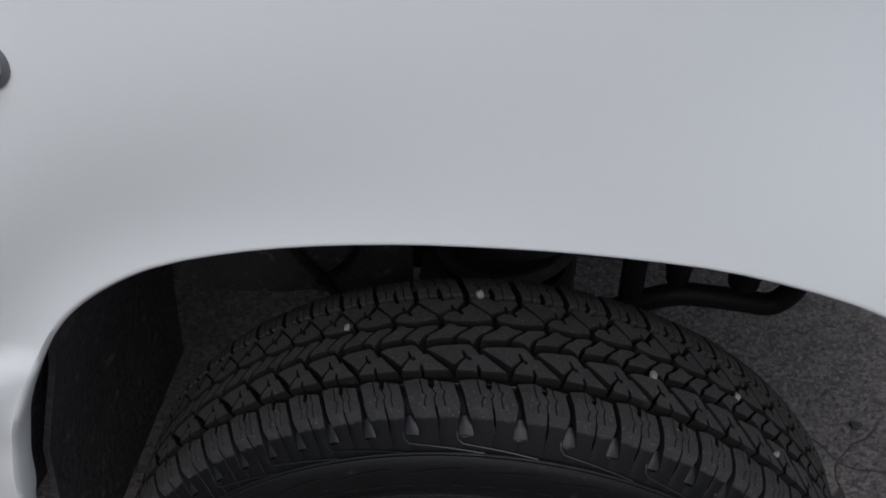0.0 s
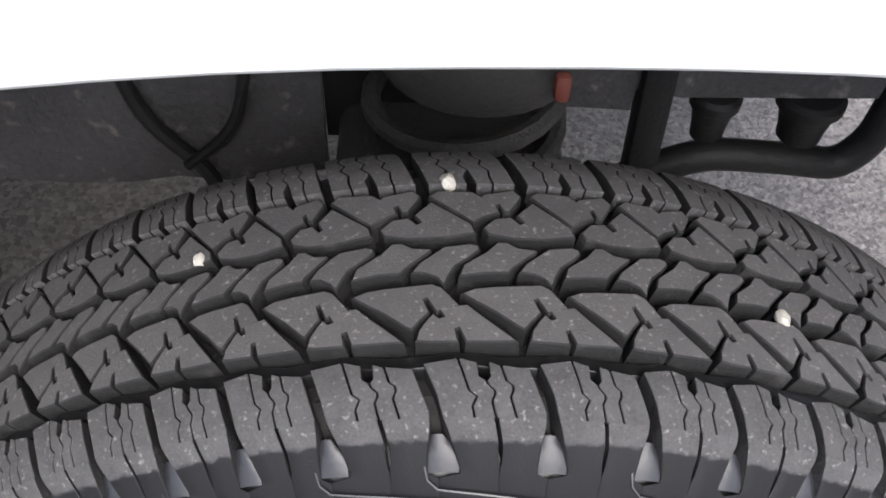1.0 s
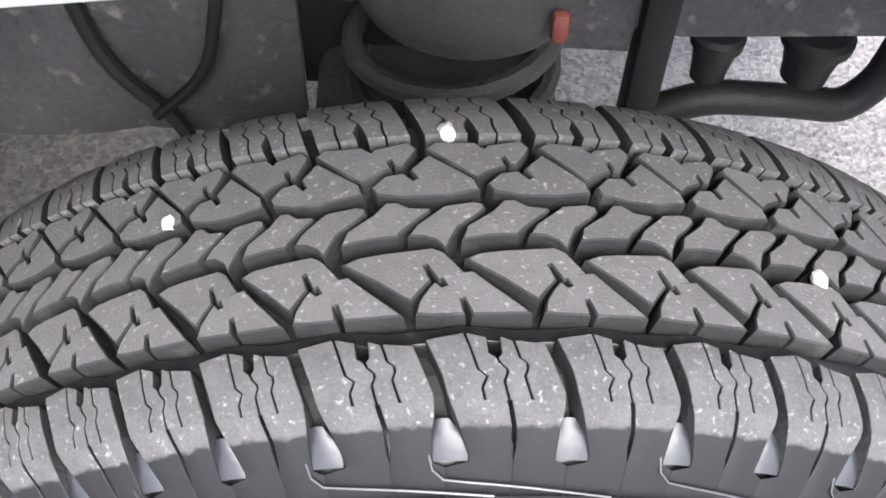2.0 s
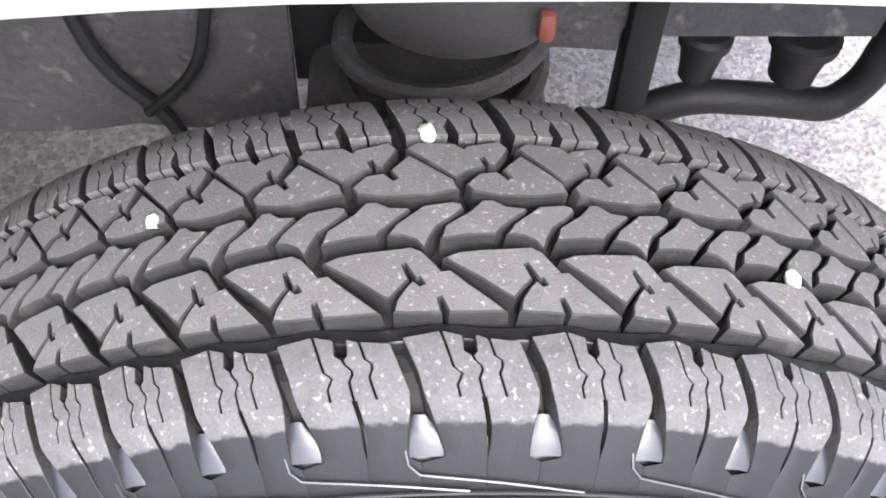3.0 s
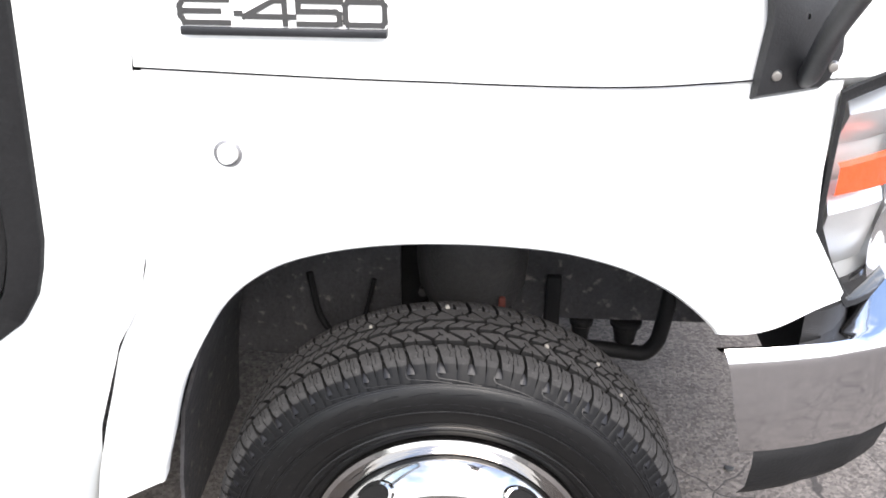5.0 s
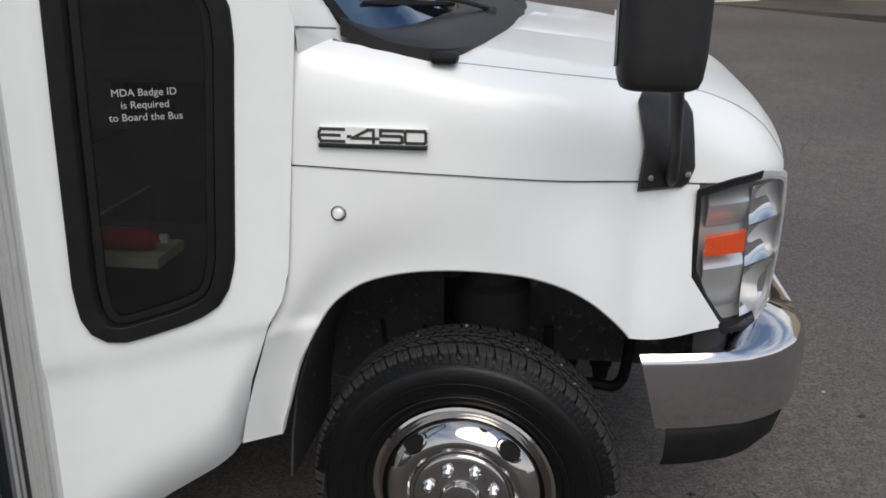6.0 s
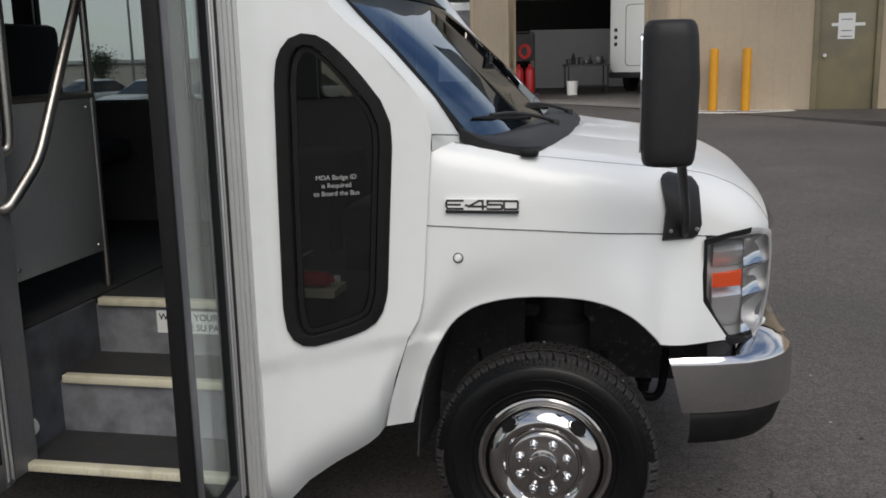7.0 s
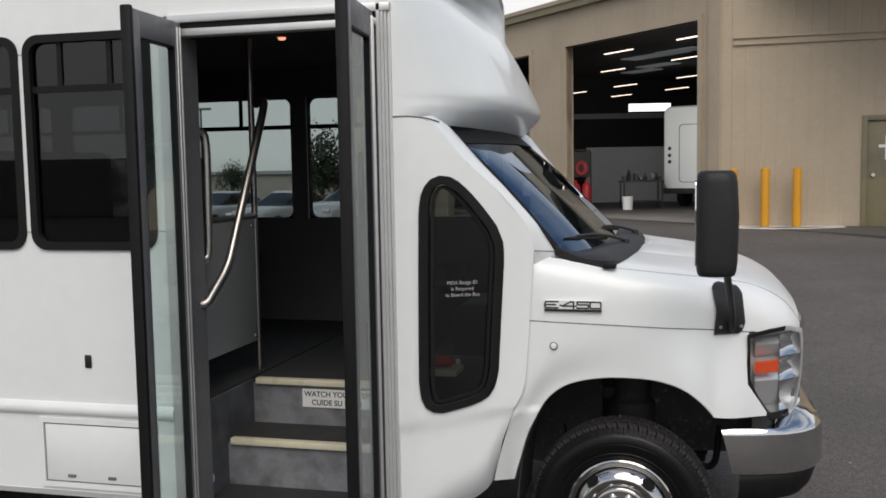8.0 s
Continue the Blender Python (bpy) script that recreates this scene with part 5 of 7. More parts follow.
# wide squared glyphs: dark strokes on a bright plate
GLYPHS = [
    (0.000, [[(0.054, 0), (0.004, 0), (0, 0.3), (0, 0.7), (0.004, 1), (0.054, 1)], [(0, 0.5), (0.044, 0.5)]]),
    (0.0615, [[(0, 0.42), (0.004, 0.42)]]),
    (0.070, [[(0.046, 0), (0.046, 1), (0.034, 1), (0, 0.30), (0.056, 0.30)]]),
    (0.129, [[(0.048, 1), (0, 1), (0, 0.55), (0.042, 0.55), (0.046, 0.45), (0.046, 0.05), (0.042, 0), (0, 0)]]),
    (0.180, [[(0.003, 0), (0, 0.15), (0, 0.85), (0.003, 1), (0.041, 1), (0.044, 0.85), (0.044, 0.15), (0.041, 0), (0.003, 0)]]),
]
for width, y0, y1, material in ((0.0060, -0.0940, -0.0915, M["ink"]),):
    for x0, strokes in GLYPHS:
        bm = bmesh.new()
        for line in strokes:
            pts = [Vector((-0.2945 + x0 + u * 0.96, 1.2155 + 0.025 * v)) for u, v in line]
            for p, q in zip(pts, pts[1:]):
                d = (q - p).normalized() * (width / 2)
                n = Vector((-d.y, d.x))
                slab(bm, [tuple(p - d + n), tuple(p - d - n), tuple(q + d - n), tuple(q + d + n)], y0 + 0.00001 * len(bm.faces), y1)
        part("badge_letter", bm, material, badge, "raised black letter stroke")
bm = bmesh.new()
lathe(bm, [(0.0, -0.016), (0.009, -0.014), (0.012, -0.006), (0.0125, -0.003), (0.0125, 0.01)], 20, "y")
part("antenna_plug", bm, M["lightgrey"], bus, "small round chrome antenna plug", at=pose(-0.262, side_y(-0.262, 1.058) + 0.002, 1.058))
bm = bmesh.new()
lathe(bm, [(0.0125, -0.001), (0.0145, -0.005), (0.017, -0.003), (0.018, 0.008)], 24, "y")
part("plug_ring", bm, M["greyframe"], bus, at=pose(-0.262, side_y(-0.262, 1.058) + 0.002, 1.058))

# ---- front wheel: tyre with its tread, chrome wheel cover ----
HUB = Vector((0, 0, 0.36))
HZ = 0.36
RB, RT = 0.3595, 0.3715
N_PITCH = 52
STEP = 360 / N_PITCH
# the tread's pitches differ in length round the tyre, as they do on real tyres to quiet them
AHEAD = [7.1, 6.4, 5.9, 5.9, 5.6, 5.4, 5.5, 5.7, 5.8, 5.6, 6.2, 6.6, 5.8, 5.4, 5.4]
BEHIND = [7.1, 5.7, 5.2, 4.9, 4.7, 5.0, 5.4, 5.8, 6.4, 6.0, 5.4, 5.2, 5.2, 5.6, 5.8]
UNDER = 33
N_NOTCH = len(AHEAD) + len(BEHIND) + UNDER
NOTCHES = [-2.55]
for width in AHEAD + [(360 - sum(AHEAD) - sum(BEHIND)) / UNDER] * UNDER + BEHIND[::-1]:
    NOTCHES.append(NOTCHES[-1] + width)


def pitch_angle(a):
    """From even degrees to degrees on this tyre."""
    u = (a + 2.59) / STEP
    j = math.floor(u)
    turn, i = divmod(j, N_NOTCH)
    return NOTCHES[i] + (u - j) * (NOTCHES[i + 1] - NOTCHES[i]) + 360 * turn


def warped(me, shift):
    """Turns a tread block to its place and fits it to the pitch there."""
    for v in me.vertices:
        x, y, z = v.co
        r, a = math.hypot(x, z), radians(pitch_angle(math.degrees(math.atan2(x, z)) + shift))
        v.co = (r * math.sin(a), y, r * math.cos(a))
    return me

at_hub = Matrix.Translation(HUB)


def tyre_mesh():
    bm = bmesh.new()
    side = [(0.215, 0.012), (0.221, 0.002), (0.226, -0.004), (0.232, -0.006), (0.240, -0.012), (0.2405, -0.0135), (0.2425, -0.0145), (0.2445, -0.0145), (0.246, -0.0150), (0.262, -0.024), (0.2625, -0.0262), (0.2655, -0.0272), (0.266, -0.0262), (0.285, -0.0325), (0.295, -0.034),
            (0.2955, -0.036), (0.299, -0.0362), (0.2995, -0.0342), (0.312, -0.033), (0.325, -0.0285), (0.334, -0.0225), (0.341, -0.0125), (0.347, -0.0035), (0.354, 0.004), (RB, 0.010)]
    mid = 0.072
    prof = side + [(RB, 0.03), (RB + 0.0005, 0.072), (RB, 0.114)] + [(r, 2 * mid - y) for r, y in side[::-1]]
    lathe(bm, prof, 144)
    for f in bm.faces:
        f.material_index = 1 if -0.002 < f.calc_center_median().y < 0.146 else 0
    return bm


tyre = part("tyre", tyre_mesh(), [M["wall_rubber"], M["rubber"]], bus, "black all-season tyre with deep blocky tread", at=at_hub, smooth=40)


def on_tread(u, v, h):
    """u round the tyre, v across it, h radius at the crown; the shoulders fall away."""
    r = h
    if v < -0.004:
        r -= 0.85 * (-0.004 - v)
    if v > 0.148:
        r -= 0.85 * (v - 0.148)
    if v < 0.018:
        r -= 0.30 * (0.018 - v) ** 2 / 0.03 + 0.12 * max(0, 0.018 - v)
    if v > 0.126:
        r -= 0.30 * (v - 0.126) ** 2 / 0.03 + 0.12 * max(0, v - 0.126)
    a = u / RT
    return (r * math.sin(a), v, r * math.cos(a))


def bevel_prism(bm, poly, lo=RB - 0.004, hi=RT):
    """A tread lug: sloped flanks and a small worn edge."""
    area = sum(p[0] * q[1] - q[0] * p[1] for p, q in zip(poly, poly[1:] + poly[:1]))
    pts = [Vector(p) for p in (poly if area > 0 else poly[::-1])]

    def inset(d):
        out = []
        for a, p, b in zip(pts[-1:] + pts[:-1], pts, pts[1:] + pts[:1]):
            u, w = (p - a).normalized(), (b - p).normalized()
            n1, n2 = Vector((-u.y, u.x)), Vector((-w.y, w.x))
            m = n1 + n2
            m = m / max(m.length_squared, 0.7) * 2
            out.append(tuple(p + m * d))
        return out

    rows = [[on_tread(x, y, lo) for x, y in inset(-0.0010)], [on_tread(x, y, hi - 0.0007) for x, y in inset(-0.0002)], [on_tread(x, y, hi) for x, y in inset(0.0005)]]
    vs = grid(bm, rows, closed_u=True)
    # flanks in near-black rubber: groove shade as colour, below the worn lighter top
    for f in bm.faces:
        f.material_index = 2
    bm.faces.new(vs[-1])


def shoulder_lug(v_in, v_out, slant):
    """Four slivers parted by zigzag sipes, with a notch and a slot."""
    bm = bmesh.new()
    n = 11
    edges = []
    w = 0.0388
    for k in range(5):
        line = []
        for i in range(n):
            s = i / (n - 1)
            v = v_in + (v_out - v_in) * s
            u = -w / 2 + w * k / 4
            if k in (1, 3):
                u *= 1 - 0.25 * sm((s - 0.52) / 0.4)
            if k in (1, 2, 3):
                u += 0.0013 * (0, 0, 1, -1, 1, -1, 0, 0, 0, 0, 0)[i]
            if k in (0, 4):
                u *= 1 - 0.36 * sm((s - 0.52) / 0.4)
            line.append((u + slant * s, v))
        edges.append(line)
    split = 6
    for k in range(4):
        a = [(u + (0.0005 if k else 0.0) + (0.0018 if k == 2 and i < 2 else 0), v) for i, (u, v) in enumerate(edges[k][:split + 1])]
        b = [(u - (0.0005 if k < 3 else 0.0) - (0.0018 if k == 1 and i < 2 else 0), v) for i, (u, v) in enumerate(edges[k + 1][:split + 1])]
        strip_rows = []
        for p, q in zip(a, b):
            strip_rows.append([on_tread(p[0], p[1], RB - 0.004), on_tread(p[0], p[1], RT - 0.0004), on_tread(p[0] + 0.0004, p[1], RT), on_tread(q[0] - 0.0004, q[1], RT), on_tread(q[0], q[1], RT - 0.0004), on_tread(q[0], q[1], RB - 0.004)])
        n_old = len(bm.faces)
        vs = grid(bm, strip_rows)
        bm.faces.ensure_lookup_table()
        for j in range(n_old, len(bm.faces)):
            bm.faces[j].material_index = 2 if (j - n_old) % 5 in (0, 4) else 0
        bm.faces.new(vs[0][::-1])
    # the solid foot below the sipes, in two halves with a slot between them
    for half in (0, 1):
        foot = []
        for i in range(split, n):
            gap = 0.0008 if i < n - 2 else 0.0
            cols_ = [edges[0][i][0], edges[0][i][0] + 0.0005, edges[1][i][0], edges[2][i][0] - gap] if half == 0 else [edges[2][i][0] + gap, edges[3][i][0], edges[4][i][0] - 0.0005, edges[4][i][0]]
            v = edges[0][i][1]
            top_ = [RT - 0.0005, RT, RT, RT] if half == 0 else [RT, RT, RT, RT - 0.0005]
            foot.append([on_tread(cols_[0], v, RB - 0.006)] + [on_tread(u, v, h) for u, h in zip(cols_, top_)] + [on_tread(cols_[3], v, RB - 0.006)])
        n_old = len(bm.faces)
        vs = grid(bm, foot)
        bm.faces.ensure_lookup_table()
        for j in range(n_old, len(bm.faces)):
            bm.faces[j].material_index = 2 if (j - n_old) % 5 in (0, 4) else 0
        bm.faces.new(vs[-1])
    return bm


DEG = RT * math.pi / 180


def near_lug():
    """An outer shoulder lug: four slivers parted by zigzag sipes, a notch at the top, a slot in its foot."""
    bm = bmesh.new()
    lines = [  # metres across the tyre (rising) and degrees round it
        [(-0.0235, -2.50), (-0.0172, -2.50), (-0.0162, -1.25), (-0.0151, -1.17), (-0.0084, -1.68), (-0.0023, -2.20), (0.0057, -2.53), (0.0174, -3.29)],
        [(-0.0030, -0.30), (0.0009, -0.44), (0.0045, -0.18), (0.0068, -0.63), (0.0196, -1.25)],
        [(-0.0152, 1.30), (-0.0092, 1.29), (-0.0009, 0.87), (0.0030, 0.73), (0.0063, 0.96), (0.0088, 0.54), (0.0117, 0.31), (0.0178, 0.22)],
        [(-0.0030, 2.19), (0.0044, 1.81), (0.0082, 2.07), (0.0105, 1.59), (0.0165, 1.30)],
        [(-0.0235, 4.42), (-0.0172, 4.42), (-0.0162, 3.74), (-0.0152, 3.68), (-0.0091, 3.78), (-0.0054, 3.94), (-0.0008, 3.94), (0.0083, 3.37), (0.0153, 2.96)],
    ]

    def across(k, i, rows):
        top = lines[k][-1][0]
        return top if i == 0 else (top + rows[2]) / 2 if i == 1 else rows[i]

    upper = [0.0185, 0.0150, 0.0122, 0.0105, 0.0088, 0.0068, 0.0055, 0.0045, 0.0030, 0.0009, -0.0012, -0.0030]
    for k in range(4):
        strip_rows = []
        for i in range(len(upper)):
            va, vb = across(k, i, upper), across(k + 1, i, upper)
            ua = lerp(lines[k], va) * DEG + (0.00042 if k else 0.0) + (0.0019 if k == 2 and i < 3 else 0.0)
            ub = lerp(lines[k + 1], vb) * DEG - (0.00042 if k < 3 else 0.0) - (0.0019 if k == 1 and i < 3 else 0.0)
            strip_rows.append([on_tread(ua, va, RB - 0.004), on_tread(ua, va, RT - 0.0004), on_tread(ua + 0.0004, va, RT), on_tread(ub - 0.0004, vb, RT), on_tread(ub, vb, RT - 0.0004), on_tread(ub, vb, RB - 0.004)])
        n_old = len(bm.faces)
        vs = grid(bm, strip_rows)
        bm.faces.ensure_lookup_table()
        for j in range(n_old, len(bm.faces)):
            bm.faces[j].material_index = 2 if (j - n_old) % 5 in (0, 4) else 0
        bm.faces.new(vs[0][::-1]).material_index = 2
    lower = [-0.0030, -0.0050, -0.0070, -0.0088, -0.0094, -0.0115, -0.0135, -0.0151, -0.0162, -0.0172, -0.0185, -0.0215, -0.0235]
    for half in (0, 1):
        foot = []
        for v in lower:
            gap = 0.0009 * sm((v + 0.0165) / 0.004)
            a_, m_, b_ = (lerp(lines[k], v) * DEG for k in (0, 2, 4))
            lo_, hi_ = (a_, m_ - gap) if half == 0 else (m_ + gap, b_)
            mid_ = (lo_ + hi_) / 2
            foot.append([on_tread(lo_, v, RB - 0.006), on_tread(lo_, v, RT - 0.0005), on_tread(lo_ + 0.0006, v, RT), on_tread(mid_, v, RT), on_tread(hi_ - 0.0004, v, RT), on_tread(hi_, v, RT - 0.0005), on_tread(hi_, v, RB - 0.006)])
        n_old = len(bm.faces)
        vs = grid(bm, foot)
        bm.faces.ensure_lookup_table()
        for j in range(n_old, len(bm.faces)):
            bm.faces[j].material_index = 2 if (j - n_old) % 6 in (0, 5) else 0
        bm.faces.new(vs[-1])
    return bm


def poly_lug(poly):
    """A lug from degrees round the tyre and metres across it."""
    bm = bmesh.new()
    bevel_prism(bm, [(a * DEG, v) for a, v in poly])
    return bm


ROW2_A = [(-0.95, 0.0527), (-0.05, 0.0553), (1.27, 0.0564), (4.1, 0.0580), (4.75, 0.0558), (5.35, 0.0507), (5.90, 0.0458), (5.0, 0.0447), (4.38, 0.0427), (4.25, 0.0446), (3.79, 0.0501), (3.62, 0.0495), (3.96, 0.0430), (3.38, 0.0385), (2.88, 0.0343), (2.54, 0.0355), (1.16, 0.0428), (-0.32, 0.0495)]
ROW2_B = [(-3.78, 0.0286), (-3.62, 0.0338), (-3.12, 0.0392), (-2.72, 0.0424), (-2.36, 0.0399), (-2.07, 0.0406), (-2.38, 0.0443), (-2.12, 0.0455), (-0.59, 0.0468), (0.45, 0.0400), (1.6, 0.0332), (2.38, 0.0282), (-0.75, 0.0278), (-0.85, 0.0295), (-1.15, 0.0346), (-1.36, 0.0341), (-1.20, 0.0279), (-3.04, 0.0280)]
ROW3_A = [(-1.08, 0.0620), (-0.79, 0.0684), (0.74, 0.0757), (1.47, 0.0814), (2.10, 0.0814), (2.83, 0.0783), (4.03, 0.0775), (4.05, 0.0764), (2.95, 0.0700), (2.37, 0.0665), (2.11, 0.0642), (0.66, 0.0638)]
ROW3_B = [(2.79, 0.0644), (3.25, 0.0695), (4.35, 0.0756), (4.92, 0.0787), (6.6, 0.0803), (7.15, 0.0793), (7.22, 0.0770), (6.55, 0.0725), (5.6, 0.0677), (5.15, 0.0618), (4.88, 0.0568), (4.45, 0.0612), (3.69, 0.0638)]
ROW4_A = [(-3.05, 0.1097), (-2.43, 0.1131), (-0.09, 0.1124), (0.54, 0.1091), (0.70, 0.1107), (2.75, 0.1137), (3.28, 0.1100), (3.20, 0.1080), (2.44, 0.0996), (2.02, 0.1000), (1.73, 0.1041), (1.55, 0.1033), (1.74, 0.0994), (0.53, 0.0960), (-0.05, 0.0929), (-1.50, 0.1010)]
ROW4_B = [(0.58, 0.0898), (1.41, 0.0956), (2.49, 0.0966), (3.08, 0.0925), (3.34, 0.0935), (2.90, 0.0980), (3.20, 0.1003), (4.03, 0.1060), (5.45, 0.0988), (6.75, 0.0921), (7.0, 0.0868), (4.81, 0.0840), (2.53, 0.0838), (0.92, 0.0861)]
lugs = [(near_lug(), 0.0), (shoulder_lug(0.1175, 0.165, -0.0165), -0.08)] + [(poly_lug(p), 0.0) for p in (ROW2_A, ROW2_B, ROW3_A, ROW3_B, ROW4_A, ROW4_B)]
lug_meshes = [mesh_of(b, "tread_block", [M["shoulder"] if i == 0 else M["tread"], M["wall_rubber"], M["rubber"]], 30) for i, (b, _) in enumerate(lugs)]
phases = [p for _, p in lugs]
near_k = range(-15, 15)
for k in near_k:
    for me, ph in zip(lug_meshes, phases):
        ob = new("tread_block", warped(me.copy(), ph + k * STEP))
        ob.parent = tyre
bm = bmesh.new()
for k in range(15, N_NOTCH - 15):
    for me, ph in zip(lug_meshes, phases):
        copy_me = warped(me.copy(), ph + k * STEP)
        bm.from_mesh(copy_me)
        bpy.data.meshes.remove(copy_me)
rest = part("lower_tread", bm, [M["tread"], M["wall_rubber"], M["rubber"]], tyre)
tagged(rest, kind="stuff")
# raised ridges on the sidewall: lines from the shoulder notches, dashes and a rim line
bm = bmesh.new()
wall_r = [(0.24, -0.0150), (0.262, -0.0245), (0.285, -0.0330), (0.299, -0.0345), (0.312, -0.0335), (0.325, -0.0295), (0.336, -0.0235), (0.345, -0.0165), (0.352, -0.0095)]


def on_wall(a, r):
    y = lerp(wall_r, r)
    return Vector((r * math.sin(a), y - 0.0004, r * math.cos(a)))


for k in range(0, N_NOTCH, 2):
    a = radians(NOTCHES[k] + 0.3)
    pts = [on_wall(a - 0.020, 0.3480), on_wall(a - 0.017, 0.3435), on_wall(a - 0.006, 0.3405)] + [on_wall(a + 0.02 + 0.03 * i, 0.3395 - 0.0009 * i) for i in range(6)]
    tube(bm, pts, 0.0006, 5)
for k in range(34):
    tube(bm, [on_wall(radians(360 / 34 * k + d), 0.3175 + 0.0042 * math.sin(d / 8 * 1.6)) for d in (0, 1, 2.5, 4, 6, 8)], 0.0005, 4)
for k in range(84):
    tube(bm, [on_wall(radians(360 / 84 * k + d), 0.3055) for d in (0, 1.3, 2.5)], 0.0006, 4)
for r, w in ((0.3342, 0.0007), (0.3315, 0.0010), (0.2950, 0.0007), (0.2925, 0.0005), (0.252, 0.0011)):
    tube(bm, [on_wall(2 * math.pi * i / 120, r) for i in range(121)], w, 5, caps=False)
part("sidewall_ridge", bm, M["ridge"], tyre)
bm = bmesh.new()
wave = [(0.0, 0.0), (0.05, 0.0008), (0.10, 0.0002), (0.36, 0.0018), (0.72, -0.0006), (1.0, 0.0)]
rows = []
for i in range(N_NOTCH * 10 + 1):
    shift = lerp(wave, (i % 10) / 10)
    rows.append([on_tread(radians(pitch_angle(-3.66 + STEP * i / 10)) * RT, v + shift, h) for v, h in ((0.0176, RB), (0.0186, RB + 0.0056), (0.0194, RB + 0.0064), (0.0246, RB + 0.0064), (0.0254, RB + 0.0054), (0.0262, RB))])
grid(bm, rows)
part("groove_ridge", bm, M["wall_rubber"], tyre)
# bright moulded bars in the shoulder notches
bm = bmesh.new()
for k in range(N_NOTCH):
    a = NOTCHES[k]
    narrow = (NOTCHES[k + 1] - NOTCHES[k - 1 if k else 0]) / (2 if k else 1) / STEP
    n0 = len(bm.verts)
    rows = []
    for y, deep, w in ((-0.0045, 0.0080, 0.0026), (-0.0075, 0.0056, 0.0046), (-0.0105, 0.0036, 0.0062), (-0.0135, 0.0018, 0.0068), (-0.0158, 0.0006, 0.0066)):
        rows.append([on_tread(w * narrow * q + 0.0022 * narrow * sm((-0.002 - y) / 0.012), y, RT - deep - 0.0008 * q ** 4) for q in (-1, -0.8, 0, 0.8, 1)])
    grid(bm, rows)
    bm.verts.ensure_lookup_table()
    bmesh.ops.transform(bm, matrix=Matrix.Rotation(radians(a), 4, "Y"), verts=bm.verts[n0:])
tagged(part("notch_bar", bm, M["polished"], tyre), kind="stuff")

bm = bmesh.new()
cover = [(0.212, 0.010), (0.2195, 0.004), (0.2215, -0.002), (0.2195, -0.008), (0.213, -0.011), (0.206, -0.009), (0.201, -0.006), (0.197, -0.014), (0.192, -0.030), (0.158, -0.056), (0.150, -0.058), (0.135, -0.053), (0.122, -0.040), (0.1165, -0.040), (0.114, -0.044), (0.110, -0.0465), (0.098, -0.048), (0.060, -0.049), (0.052, -0.052), (0.050, -0.063), (0.046, -0.068), (0.030, -0.070), (0.028, -0.065), (0.0, -0.065)]
lathe(bm, cover, 96)
wheel = part("wheel_cover", bm, M["wheelchrome"], bus, "polished chrome wheel cover with lug nuts", at=at_hub, smooth=40)
for i in range(8):
    a = radians(22.5 + 45 * i)
    bm = bmesh.new()
    lathe(bm, [(0.0, -0.026), (0.006, -0.025), (0.0105, -0.020), (0.0115, -0.006), (0.015, -0.003), (0.016, 0.0)], 12)
    part("lug_nut", bm, M["chrome"], wheel, at=Matrix.Translation((0.083 * math.sin(a), -0.048, 0.083 * math.cos(a))))
for i in range(4):
    a = radians(-39 + 90 * i + (0 if i % 2 == 0 else -12))
    bm = bmesh.new()
    c = Vector((0.175 * math.sin(a), -0.0435, 0.175 * math.cos(a)))
    rad, tan_ = Vector((math.sin(a), 0.765, math.cos(a))).normalized(), Vector((math.cos(a), 0, -math.sin(a)))
    nrm = rad.cross(tan_).normalized()
    if nrm.y > 0:
        nrm = -nrm
    rows = []
    for s, d in ((1.25, -0.003), (1.15, 0.003), (1.0, 0.0042), (0.92, 0.0016), (0.5, 0.0014), (0.02, 0.0014)):
        rows.append([tuple(c + tan_ * 0.029 * s * math.cos(2 * math.pi * j / 24) + rad * 0.0185 * s * math.sin(2 * math.pi * j / 24) + nrm * d) for j in range(24)])
    vs = grid(bm, rows, closed_u=True)
    # the holes are not cut: dark discs carry their shade as colour
    for f in bm.faces:
        f.material_index = 1 if all((v.co - c).length < 0.0290 for v in f.verts) else 0
    part("hand_hole", bm, [M["wheelchrome"], M["rubber"]], wheel)
bm = bmesh.new()
lathe(bm, [(0.0, -0.0672), (0.013, -0.0672), (0.0150, -0.0640)], 24)
cap = part("centre_cap", bm, M["black"], wheel)
bm = bmesh.new()
for x, z in ((-0.004, 0.004), (0.004, -0.003)):
    box(bm, x - 0.0035, x + 0.0035, -0.0684, -0.0672, z - 0.003, z + 0.003, 0.0008)
part("emblem", bm, M["lightgrey"], cap)

